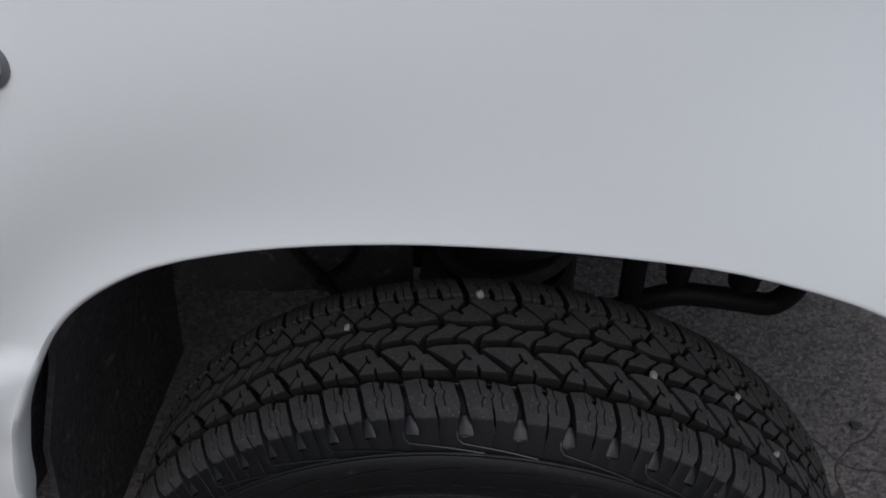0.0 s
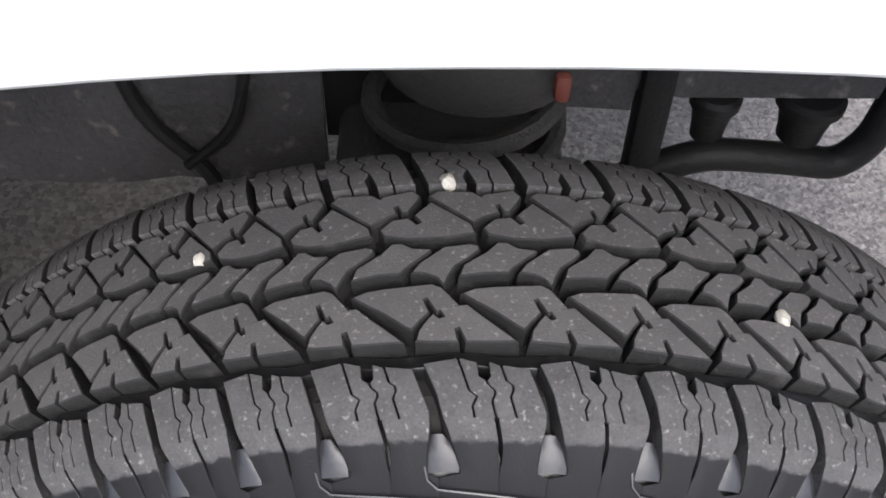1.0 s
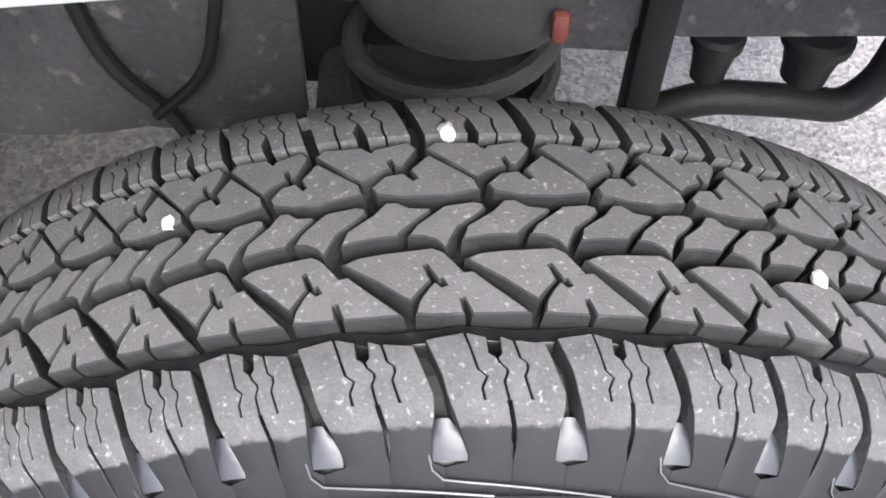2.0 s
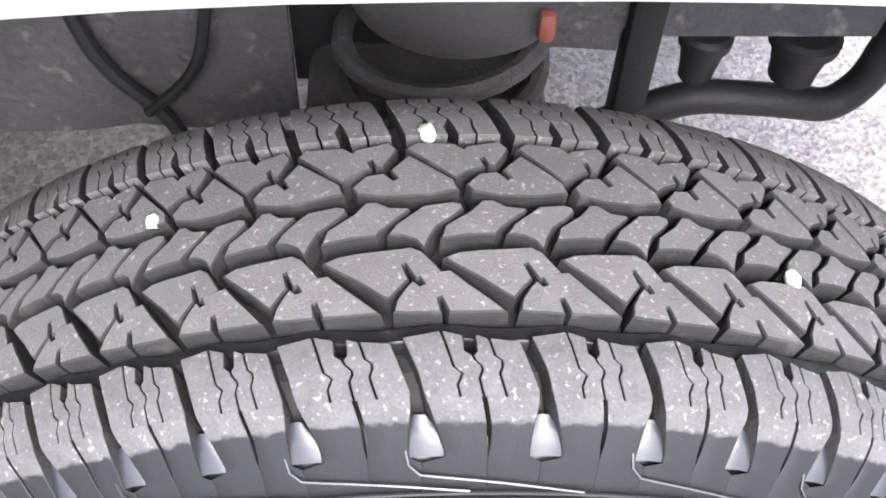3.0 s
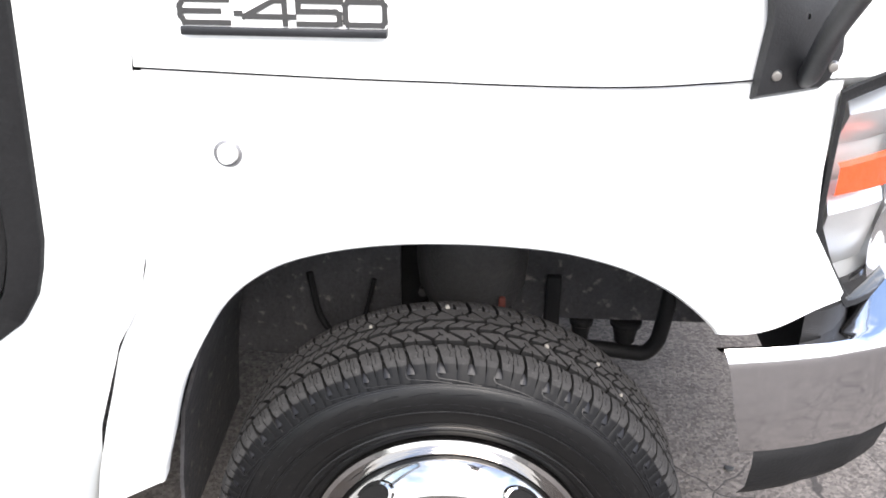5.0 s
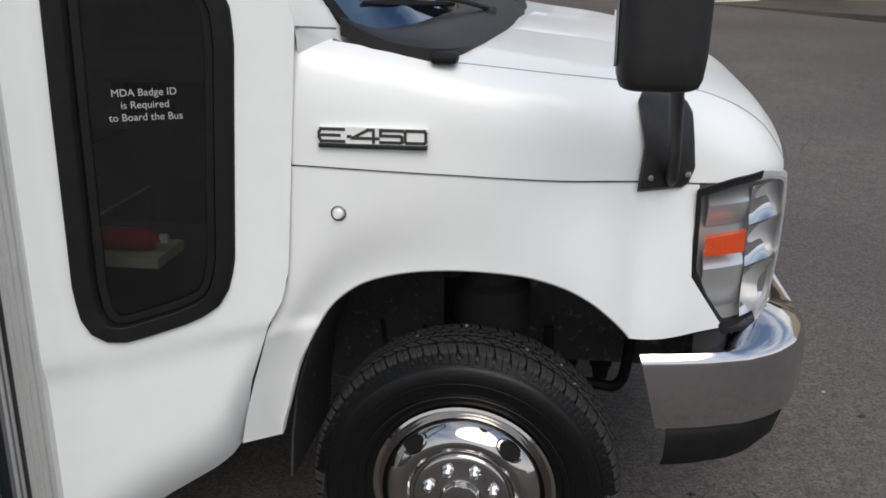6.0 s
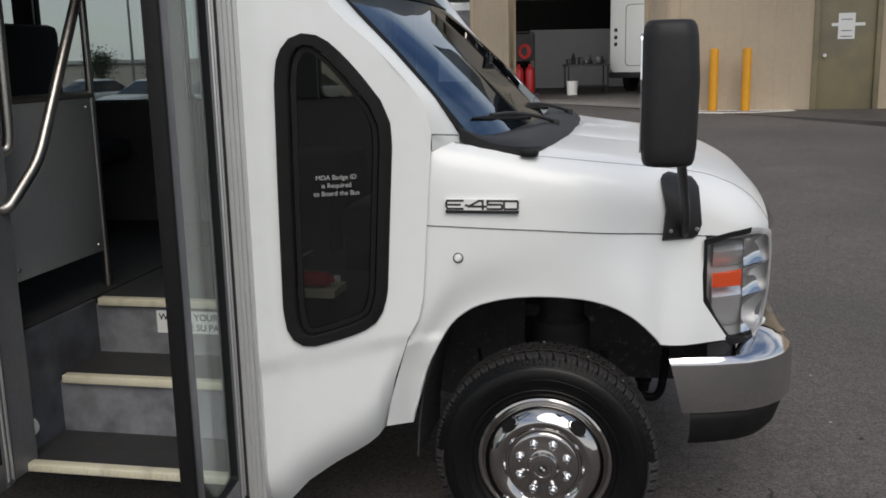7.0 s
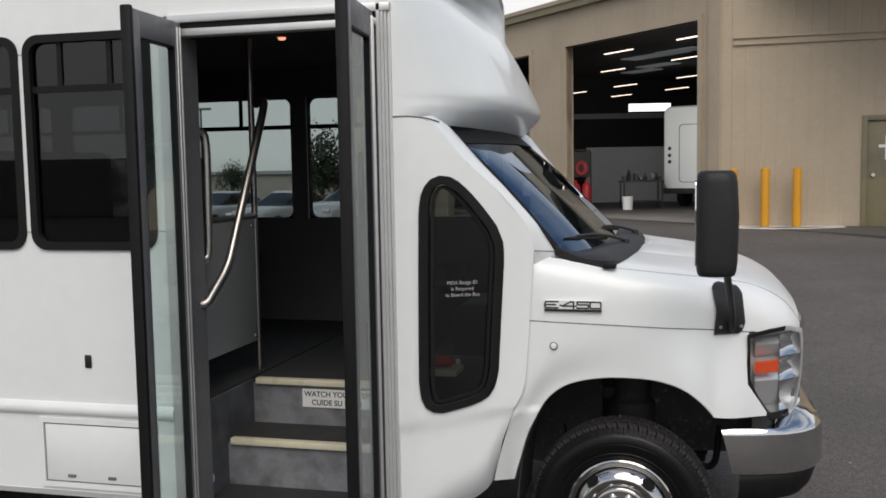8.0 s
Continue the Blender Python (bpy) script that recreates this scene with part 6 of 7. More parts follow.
# the other wheels, plainer: outer tyre lathe and cover
for x, y, flip in ((0.0, 2 * YC, -1), (-4.02, 0.02, 1), (-4.02, 2 * YC - 0.02, -1)):
    m = Matrix.Translation((x, y, HZ)) @ Matrix.Diagonal((1, flip, 1, 1))
    bm = tyre_mesh()
    for k in range(N_PITCH):
        for v0, v1 in ((0.0235, -0.016), (0.030, 0.058), (0.062, 0.084), (0.088, 0.115), (0.1185, 0.160)):
            n0 = len(bm.verts)
            prism(bm, [(-0.02, v0), (0.02, v0), (0.02, v1), (-0.02, v1)], on_tread, RB - 0.004, RT)
            bm.verts.ensure_lookup_table()
            bmesh.ops.transform(bm, matrix=Matrix.Rotation(radians(k * STEP), 4, "Y"), verts=bm.verts[n0:])
    bmesh.ops.transform(bm, matrix=m, verts=bm.verts)
    t = part("tyre", bm, [M["wall_rubber"], M["rubber"]], bus)
    bm = bmesh.new()
    lathe(bm, [(r, h if flip > 0 and x > -1 or x > -1 else -h * 0.4 + 0.02) for r, h in cover], 64)
    bmesh.ops.transform(bm, matrix=m, verts=bm.verts)
    part("wheel_cover", bm, M["chrome"], bus)

# ---- inside the wheel arch ----
bm = bmesh.new()
arch = resample([(x * 1.02, 0, 0.36 + (z - 0.36) * 1.015 + 0.012) for x, z in LIP], 40)
rows = []
for p in arch:
    y0 = side_y(p.x, p.z) + 0.02
    rows.append([(p.x, y0 + (0.44 - y0) * s, p.z - 0.02 * s) for s in (0, 0.25, 0.5, 0.75, 1.0)])
grid(bm, rows[:36])
part("arch_liner", bm, M["liner"], bus, "dusty black plastic wheel-arch liner", smooth=50)
# splash shield behind the wheel
bm = bmesh.new()
rows = []
for z in (0.33, 0.38, 0.45, 0.58, 0.70, 0.80):
    rows.append([(-0.425 - 0.02 * sm((0.6 - z) / 0.4) + 0.07 * sm((z - 0.50) / 0.3), y, z) for y in (0.035, 0.10, 0.2, 0.3, 0.40)])
grid(bm, rows)
shell(bm, 0.006)
part("splash_shield", bm, M["liner"], bus, "hanging black splash shield")
# chassis rail, engine bay side, spring tower, knuckle, arms
def tri_plate(name, poly, y0, y1, material, label=""):
    bm = bmesh.new()
    slab(bm, poly, y0, y1)
    return part(name, bm, material, bus, label)


tri_plate("inner_liner", [(-0.60, 0.452), (-0.50, 0.44), (-0.42, 0.416), (-0.36, 0.408), (-0.30, 0.410), (-0.255, 0.418), (-0.20, 0.412), (-0.114, 0.428), (-0.110, 0.95), (-0.60, 0.95)], 0.445, 0.455, M["liner"], "ribbed black inner liner")
tri_plate("engine_side", [(-0.118, 0.43), (-0.02, 0.425), (0.10, 0.435), (0.10, 0.95), (-0.118, 0.95)], 0.49, 0.50, M["seal"])
tri_plate("engine_side", [(0.05, 0.51), (0.10, 0.492), (0.158, 0.488), (0.160, 0.512), (0.20, 0.503), (0.62, 0.503), (0.62, 1.0), (0.05, 1.0)], 0.46, 0.475, M["liner"])
bm = bmesh.new()
tube(bm, bend([(-0.285, 0.438, 0.60), (-0.27, 0.432, 0.50), (-0.215, 0.425, 0.44), (-0.20, 0.40, 0.40)], 0.05), 0.007, 8)
tube(bm, bend([(-0.16, 0.42, 0.60), (-0.185, 0.42, 0.50), (-0.235, 0.42, 0.455)], 0.04), 0.005, 8)
part("brake_hose", bm, M["seal"], bus, "bent black brake hose")
bm = bmesh.new()
lathe(bm, [(0.0, 0.50), (0.05, 0.50), (0.085, 0.515), (0.10, 0.55), (0.105, 0.60), (0.10, 0.68), (0.08, 0.70), (0.08, 0.82)], 32, "z")
part("spring_seat", bm, M["chassis"], bus, "dusty round spring seat", at=pose(0.022, 0.455, 0.040))
bm = bmesh.new()
pts = []
for i in range(90):
    a = i / 89 * 2 * math.pi * 3.5
    pts.append((0.01 + 0.082 * math.cos(a), 0.45 + 0.082 * math.sin(a), 0.40 + 0.035 * i / 20))
tube(bm, pts, 0.009, 8)
part("coil_spring", bm, M["chassis"], bus)
bm = bmesh.new()
box(bm, -0.105, 0.10, 0.36, 0.52, 0.30, 0.47, 0.02)
box(bm, -0.06, 0.06, 0.16, 0.36, 0.28, 0.44, 0.02)
part("steering_knuckle", bm, M["chassis"], bus)
bm = bmesh.new()
lathe(bm, [(0.0, 0.0), (0.155, 0.0), (0.158, 0.012), (0.06, 0.03), (0.0, 0.03)], 40, "y")
part("brake_disc", bm, M["chassis"], bus, at=pose(0, 0.17, HZ))
bm = bmesh.new()
box(bm, 0.071, 0.084, 0.352, 0.364, 0.583, 0.608, 0.005)
part("bump_stop", bm, M["rust"], bus, "orange-red bump stop")
bm = bmesh.new()
box(bm, 0.162, 0.191, 0.445, 0.475, 0.34, 0.60, 0.004)
part("shock_bracket", bm, M["seal"], bus)
for x, w in ((0.236, 0.0195), (0.322, 0.026)):
    bm = bmesh.new()
    lathe(bm, [(0.0, 0.440), (w * 0.78, 0.440), (w * 0.82, 0.452), (w, 0.474), (w * 1.18, 0.477), (w * 1.2, 0.486), (w, 0.490), (0.0, 0.491)], 20, "z")
    part("bar_bush", bm, M["seal"], bus, at=pose(x, 0.47, 0.012))
bm = bmesh.new()
tube(bm, bend([(0.12, 0.46, 0.380), (0.185, 0.455, 0.420), (0.235, 0.455, 0.442), (0.31, 0.455, 0.436), (0.362, 0.455, 0.428), (0.385, 0.457, 0.456), (0.394, 0.46, 0.52), (0.40, 0.47, 0.62)], 0.035), 0.0155, 14)
part("stabiliser_bar", bm, M["seal"], bus, "curved black stabiliser bar")
bm = bmesh.new()
box(bm, XR + 0.2, 0.62, 0.50, 0.58, 0.52, 0.68, 0.004)
box(bm, XR + 0.2, 0.62, 1.26, 1.34, 0.52, 0.68, 0.004)
part("chassis_rail", bm, M["chassis"], bus)
bm = bmesh.new()
tube(bm, [(0.05, 0.15, 0.33), (0.05, 1.7, 0.33)], 0.035, 12)
part("front_axle", bm, M["chassis"], bus)
bm = bmesh.new()
tube(bm, [(-4.02, 0.15, 0.36), (-4.02, 1.7, 0.36)], 0.05, 12)
bm2 = lathe(bmesh.new(), [(0.0, -0.17), (0.12, -0.12), (0.16, 0.0), (0.12, 0.12), (0.0, 0.17)], 20, "x")
part("rear_axle", bm, M["chassis"], bus)
part("differential", bm2, M["chassis"], bus, at=pose(-4.02, YC, 0.36))
bm = bmesh.new()
box(bm, -0.5, 0.45, 0.60, 1.24, 0.48, 1.0, 0.05)
part("engine_block", bm, M["chassis"], bus)
part("bus_underside", boxes((XR + 0.02, -1.82, YB + 0.06, YF - 0.06, 0.69, 0.725), (-0.93, -0.45, 0.06, YF - 0.06, 0.68, 0.715)), M["chassis"], bus)
for y0 in (0.02, 2 * YC - 0.26):
    bm = bmesh.new()
    box(bm, -0.52, -0.50, y0 + 0.06, y0 + 0.24, 0.60, 1.2)
    part("firewall", bm, M["liner"], bus)

# ---- small things by the bus ----
ext = empty("fire_extinguisher", "small red fire extinguisher strapped beside the entrance", "fire extinguisher", at=pose(-0.71, -0.075, 0.978) @ Matrix.Diagonal((0.85, 0.6, 0.6, 1)))
bm = bmesh.new()
lathe(bm, [(0.0, -0.13), (0.03, -0.125), (0.04, -0.11), (0.041, 0.0), (0.036, 0.02), (0.016, 0.035), (0.014, 0.05), (0.0, 0.05)], 20, "x")
part("cylinder", bm, M["red"], ext)
bm = bmesh.new()
box(bm, 0.045, 0.068, -0.012, 0.012, -0.012, 0.02, 0.004)
part("valve", bm, M["white"], ext)
shelf = part("side_shelf", boxes((-0.90, -0.66, -0.12, 0.02, 0.925, 0.948)), M["cream"], bus)


def pebble(i, p, r):
    bm = bmesh.new()
    bmesh.ops.create_icosphere(bm, subdivisions=2, radius=r)
    rng = random.Random(i)
    for v in bm.verts:
        v.co *= 0.75 + 0.45 * noise.noise(v.co * (0.9 / r) + Vector((i * 3.1, 0, 0))) + 0.15 * rng.random()
        v.co.y *= 1.25
    thing("pebble", bm, M["stone"], "pale pebble wedged in the tyre tread", "pebble", "pebbles in the tread", at=Matrix.Translation(p), smooth=30)


for i, (x, y, r) in enumerate(((-0.011, 0.119, 0.0045), (-0.124, 0.089, 0.0036), (0.138, 0.060, 0.004), (0.218, 0.083, 0.0035), (0.251, 0.044, 0.003))):
    rr = 0.3712
    pebble(i, Vector((x, y, HZ + math.sqrt(rr * rr - x * x))), r)
rng = random.Random(5)
for i in range(14):
    x, y = rng.uniform(0.5, 2.4), rng.uniform(-0.4, 3.0)
    bm = bmesh.new()
    bmesh.ops.create_icosphere(bm, subdivisions=1, radius=rng.uniform(0.006, 0.014))
    for v in bm.verts:
        v.co *= 0.7 + 0.6 * rng.random()
        v.co.z *= 0.6
    thing("gravel_stone", bm, M["concrete"] if i % 3 else M["ink"], "small loose stone on the asphalt", "stone", "loose stones", at=pose(x, y, ground_z(x, y) + 0.003))

for x, y, r in ((1.268, 1.213, 0.017), (1.399, 0.848, 0.010)):
    bm = bmesh.new()
    bmesh.ops.create_icosphere(bm, subdivisions=1, radius=r)
    for v in bm.verts:
        v.co *= 0.7 + 0.6 * rng.random()
        v.co.z *= 0.6
    thing("gravel_stone", bm, M["ink"], "small dark loose stone on the asphalt", "stone", "loose stones", at=pose(x, y, ground_z(x, y) + 0.003))

# ---- the workshop building across the yard ----
CX, CY, GB = 0.93, 16.6, 0.47   # outer corner and yard level there
UB = Vector((-0.677, 0.736, 0)).normalized()
turnB = math.degrees(math.atan2(UB.y, UB.x))
mB = pose(CX, CY, 0, 0, 0, turnB - 180)   # along the bay wall, x runs to the right towards the corner
BAYS = [(-5.35, -0.63, 4.76), (-11.7, -7.0, 4.74)]
bm = bmesh.new()
holed(bm, -20.5, 0.0, -1.2, 5.82, [(a, b, -1.2, h) for a, b, h in BAYS], 0.0, 0.16)
bay_wall = thing("wall_bays", bm, M["tan"], "tan ribbed steel workshop wall with roll-up bay openings", "wall", kind="structure", at=mB)
bm = bmesh.new()
holed(bm, 0.0, 26.0, -0.6, 6.4, [(2.78, 3.84, -0.6, 2.13 + GB)], 0.0, 0.16)
door_wall = thing("wall_east", bm, M["tan"], "tan ribbed steel workshop wall with an olive door", "wall", kind="structure", at=pose(CX, CY, 0))


def ribs(parent, xs, z0, z1):
    bm = bmesh.new()
    box(bm, -0.03, 0.03, -0.006, 0.0, 0.0, 1.0)
    for v in bm.verts:
        if v.co.y < -0.003:
            v.co.x *= 0.5
    me = mesh_of(bm, "rib", M["tan"])
    for x, lo, hi in xs:
        ob = new("rib", me)
        ob.parent = parent
        ob.matrix_basis = Matrix.LocRotScale((x, 0, lo), None, (1, 1, hi - lo))


def over(x, spans, z0, z1):
    for a, b, h in spans:
        if a - 0.04 < x < b + 0.04:
            return (x, h + 0.02, z1)
    return (x, z0, z1)


ribs(bay_wall, [over(-0.2 - 0.305 * i, BAYS, -0.5, 5.75) for i in range(66)], 0, 0)
ribs(door_wall, [over(0.5 + 0.305 * i, [(2.78, 3.84, 2.13 + GB)], 0.3, 6.3) for i in range(48)], 0, 0)
for a, b, h in BAYS:
    bm = bmesh.new()
    box(bm, a - 0.12, a, -0.045, 0.2, -0.6, h + 0.12)
    box(bm, b, b + 0.12, -0.045, 0.2, -0.6, h + 0.12)
    box(bm, a, b, -0.045, 0.2, h, h + 0.12)
    part("bay_trim", bm, M["tan"], bay_wall)
part("corner_trim", boxes((-0.28, 0.03, -0.07, 0.0, -0.5, 5.8)), M["tan"], bay_wall)
part("rain_gutter", boxes((-20.5, 0.1, -0.16, 0.02, 5.66, 5.84)), M["tandark"], bay_wall)
part("band_trim", boxes((0.24, 26, -0.05, 0.0, 4.15, 4.20), (0.24, 26, -0.025, 0.0, 4.20, 4.28), (0.24, 26, -0.07, 0.0, 4.28, 4.34)), M["tan"], door_wall)
bm = bmesh.new()
box(bm, 2.80, 3.82, 0.03, 0.09, GB - 0.05, 2.10 + GB, 0.004)
door = thing("door_1", bm, M["tandark"], "closed olive steel door with paper notice", "door", kind="structure", at=pose(CX, CY, 0))
bm = bmesh.new()
for a, b, lo, hi in ((2.70, 2.80, GB - 0.1, 2.2 + GB), (3.82, 3.92, GB - 0.1, 2.2 + GB), (2.80, 3.82, 2.10 + GB, 2.2 + GB)):
    box(bm, a, b, -0.03, 0.12, lo, hi, 0.004)
part("door_frame", bm, M["tandark"], door)
bm = bmesh.new()
tube(bm, [(2.92, 0.03, GB + 1.02), (2.92, -0.03, GB + 1.02)], [0.03, 0.035], 12)
part("door_knob", bm, M["alu"], door)
note = part("paper_notice", boxes((3.14, 3.44, 0.022, 0.028, GB + 1.32, GB + 1.80), (3.02, 3.62, 0.020, 0.0265, GB + 1.56, GB + 1.62)), M["white"], door, "white paper notices taped to the door")
bm = bmesh.new()
for i in range(4):
    box(bm, 3.19, 3.39, 0.0205, 0.0215, GB + 1.36 + 0.105 * i, GB + 1.375 + 0.105 * i)
part("notice_line", bm, M["ink"], door)
# roof and the dark bay inside
bm = bmesh.new()
q = [mB @ Vector(p) for p in ((0.4, -0.2, 5.83), (-20.6, -0.2, 5.83), (-20.6, 24, 7.6), (0.4, 24, 7.6))]
bm.faces.new([bm.verts.new(p) for p in q])
shell(bm, 0.1)
thing("roof", bm, M["tan"], "low pitched steel workshop roof", "roof", kind="structure")
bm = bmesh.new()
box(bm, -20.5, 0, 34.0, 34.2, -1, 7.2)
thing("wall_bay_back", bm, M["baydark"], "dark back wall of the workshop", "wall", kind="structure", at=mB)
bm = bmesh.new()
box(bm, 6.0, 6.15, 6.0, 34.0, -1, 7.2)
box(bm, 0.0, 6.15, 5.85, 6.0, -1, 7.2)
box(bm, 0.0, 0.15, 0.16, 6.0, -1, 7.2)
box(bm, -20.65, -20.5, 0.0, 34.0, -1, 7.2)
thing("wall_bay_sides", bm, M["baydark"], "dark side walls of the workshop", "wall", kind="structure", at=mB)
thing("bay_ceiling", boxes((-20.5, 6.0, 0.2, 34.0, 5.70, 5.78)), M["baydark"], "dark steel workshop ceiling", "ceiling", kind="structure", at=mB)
thing("bay_floor", boxes((-20.5, 6.0, 0.17, 34.0, 0.36, 0.475)), M["bayfloor"], "dark mottled concrete workshop floor", "floor", kind="structure", at=mB)
wall_in = thing("bay_partition", boxes((0.0, 5.0, 0.0, 0.12, 0.475, 2.38)), M["greypanel"], "pale low workshop partition", "partition", kind="structure", at=pose(-3.08, 29.4, 0, 0, 0, 15))
thing("bay_skylight_door", boxes((-0.82, 0.9, -0.04, 0.04, 3.96, 4.27)), glow_mat("daylight_gap", (0.9, 0.95, 1.0), 1.4), "bright gap of a far open door", "opening", kind="structure", at=pose(-1.26, 36.7, 0, 0, 0, 14))
light_me = mesh_of(boxes((-0.68, 0.68, -0.022, 0.022, -0.014, 0.014)), "strip_light", M["tube"])
for x, y, z in ((-1.76, 25.9, 5.2), (-2.35, 31.6, 5.2), (-2.02, 33.6, 4.8), (-2.53, 39.0, 4.8), (0.23, 28.5, 5.2), (0.45, 23.2, 5.2), (0.33, 35.4, 5.2), (-0.13, 36.1, 4.8), (-4.22, 36.5, 4.8)):
    ob = new("strip_light", light_me)
    ob.matrix_basis = pose(x, y, z, 0, 0, turnB)
    tagged(ob, "lit fluorescent strip under the workshop ceiling", "strip light", "workshop strip lights")
panel_me = mesh_of(boxes((-0.9, 0.9, -0.35, 0.35, -0.02, 0.02)), "roof_panel", M["roofpane"])
for x, y in ((-1.18, 30.9), (-0.81, 34.0), (-1.52, 36.0), (-0.48, 30.2), (0.06, 29.4)):
    ob = new("roof_panel", panel_me)
    ob.matrix_basis = pose(x, y, 5.55, 0, 0, turnB)
    tagged(ob, "dim translucent roof panel in the workshop ceiling", "roof panel", "workshop roof panels")
beam = thing("bay_beam", boxes((-7.0, 4.0, -0.1, 0.1, 3.55, 3.75)), M["greyframe"], "grey steel beam across the workshop", "beam", kind="structure", at=pose(-1.4, 34.0, 0, 0, 0, 14))
# added area lamp in the bay opening that brightens the bus and floor inside
opening_light = new("bay_fill_light", bpy.data.lights.new("bay_fill_light", "AREA"))
opening_light.data.shape, opening_light.data.size, opening_light.data.size_y, opening_light.data.energy = "RECTANGLE", 4.5, 4.0, 170
opening_light.matrix_basis = mB @ pose(-3.0, 0.35, 2.6, 90, 0, 0)


def parked_coach(m, w=2.3, h=2.75, l=6.0, label="white bus parked nose-in inside the bay"):
    r = empty("parked_bus", label, "bus", at=m)
    bm = bmesh.new()
    rows = []
    for y, s in ((0.0, 0.90), (0.05, 0.97), (0.25, 1.0), (l, 1.0)):
        rows.append([(x * s, y, 0.55 + (z - 0.55) * (1 - (1 - s) * 0.25)) for x, z in rrect(-w / 2, w / 2, 0.55, h, 0.22, 5)])
    vs = grid(bm, rows, closed_u=True)
    bm.faces.new(vs[0][::-1])
    bm.faces.new(vs[-1])
    part("body", bm, M["gel"], r, smooth=40)
    bm = bmesh.new()
    ring(bm, rrect(-0.62, 0.62, 0.75, 2.45, 0.12), rrect(-0.60, 0.60, 0.77, 2.43, 0.11), -0.012, 0.02)
    part("rear_door_seam", bm, M["greyframe"], r)
    for k, z in enumerate((1.75, 1.55, 1.36)):
        for sx in (-1, 1):
            bm = bmesh.new()
            lathe(bm, [(0.0, -0.03), (0.05, -0.028), (0.06, -0.01), (0.06, 0.01)], 14, "y")
            part("tail_lamp", bm, M["black"], r, at=pose(sx * 0.92, 0.015, z))
    bm = bmesh.new()
    box(bm, -w / 2 * 0.93, w / 2 * 0.93, -0.12, 0.05, 0.42, 0.58, 0.02)
    part("rear_bumper", bm, M["black"], r)
    for y in (1.2, l - 1.2):
        for sx in (-1, 1):
            bm = bmesh.new()
            lathe(bm, [(0.0, -0.11), (0.22, -0.11), (0.36, -0.10), (0.37, 0.0), (0.36, 0.10), (0.0, 0.11)], 28, "x")
            part("wheel", bm, M["rubber"], r, at=pose(sx * (w / 2 - 0.16), y, 0.37))
    return r


parked_coach(pose(0.61, 24.8, 0.475, 0, 0, -25), h=3.0, l=7.0)
van = empty("parked_van", "white van standing in the second bay", "van", at=pose(-4.75, 24.4, 0.475, 0, 0, 10))
bm = bmesh.new()
box(bm, -1.0, 1.0, -0.4, 0.4, 0.35, 2.62, 0.12)
part("body", bm, M["gel"], van)
part("window", boxes((-0.75, 0.82, -0.412, -0.402, 1.55, 2.38)), M["stepgrey"], van, "grey side window")
part("sill", boxes((-1.0, 1.0, -0.42, -0.3, 0.30, 0.42)), M["black"], van)
bm = bmesh.new()
box(bm, 0.70, 0.92, -0.62, -0.45, 1.30, 1.62, 0.04)
part("mirror", bm, M["black"], van)
for x in (-0.6, 0.6):
    bm = bmesh.new()
    lathe(bm, [(0.0, -0.1), (0.2, -0.1), (0.32, -0.09), (0.33, 0.0), (0.32, 0.09), (0.0, 0.1)], 24, "y")
    part("wheel", bm, M["rubber"], van, at=pose(x, -0.25, 0.33))

# red tank cart, bench, bins inside the bay
cart = empty("gas_cart", "red gas cylinder cart beside the bay door", "cart", at=pose(-2.76, 24.5, 0.475, 0, 0, 20))
for dx in (-0.16, 0.16):
    bm = bmesh.new()
    lathe(bm, [(0.0, 0.0), (0.13, 0.0), (0.14, 0.03), (0.14, 0.60), (0.10, 0.70), (0.04, 0.74), (0.04, 0.82), (0.0, 0.82)], 20, "z")
    part("cylinder", bm, M["red"], cart, at=pose(dx, 0, 0.05))
bm = bmesh.new()
tube(bm, bend([(-0.34, 0.16, 0.05), (-0.34, 0.2, 1.75), (0.34, 0.2, 1.75), (0.34, 0.16, 0.05)], 0.1), 0.022, 8)
box(bm, -0.30, 0.30, 0.10, 0.19, 0.95, 1.70, 0.02)
box(bm, -0.36, 0.36, -0.2, 0.22, 0.0, 0.05)
part("cart_frame", bm, M["baydark"], cart)
bm = bmesh.new()
for k in range(4):
    pts = [(0.02 + (0.17 - 0.02 * k) * math.cos(a / 12 * math.pi), 0.02 + 0.02 * k, 1.22 + (0.20 - 0.02 * k) * math.sin(a / 12 * math.pi)) for a in range(25)]
    tube(bm, pts, 0.018, 6)
part("hose", bm, M["red"], cart, "coiled red hose hung on the cart")
bench = empty("work_bench", "steel work bench with tools and parts", "work bench", at=pose(-1.03, 24.8, 0.475, 0, 0, 15) @ Matrix.Diagonal((0.56, 0.9, 0.9, 1)))
part("bench_top", boxes((-1.1, 1.1, -0.35, 0.35, 0.86, 0.92, 0.008)), M["baydark"], bench)
for sx in (-1.0, 1.0):
    for sy in (-0.3, 0.3):
        part("leg", boxes((sx - 0.03, sx + 0.03, sy - 0.03, sy + 0.03, 0.0, 0.86)), M["frame"], bench)
part("shelf", boxes((-1.05, 1.05, -0.3, 0.3, 0.22, 0.26)), M["frame"], bench)
rng = random.Random(11)
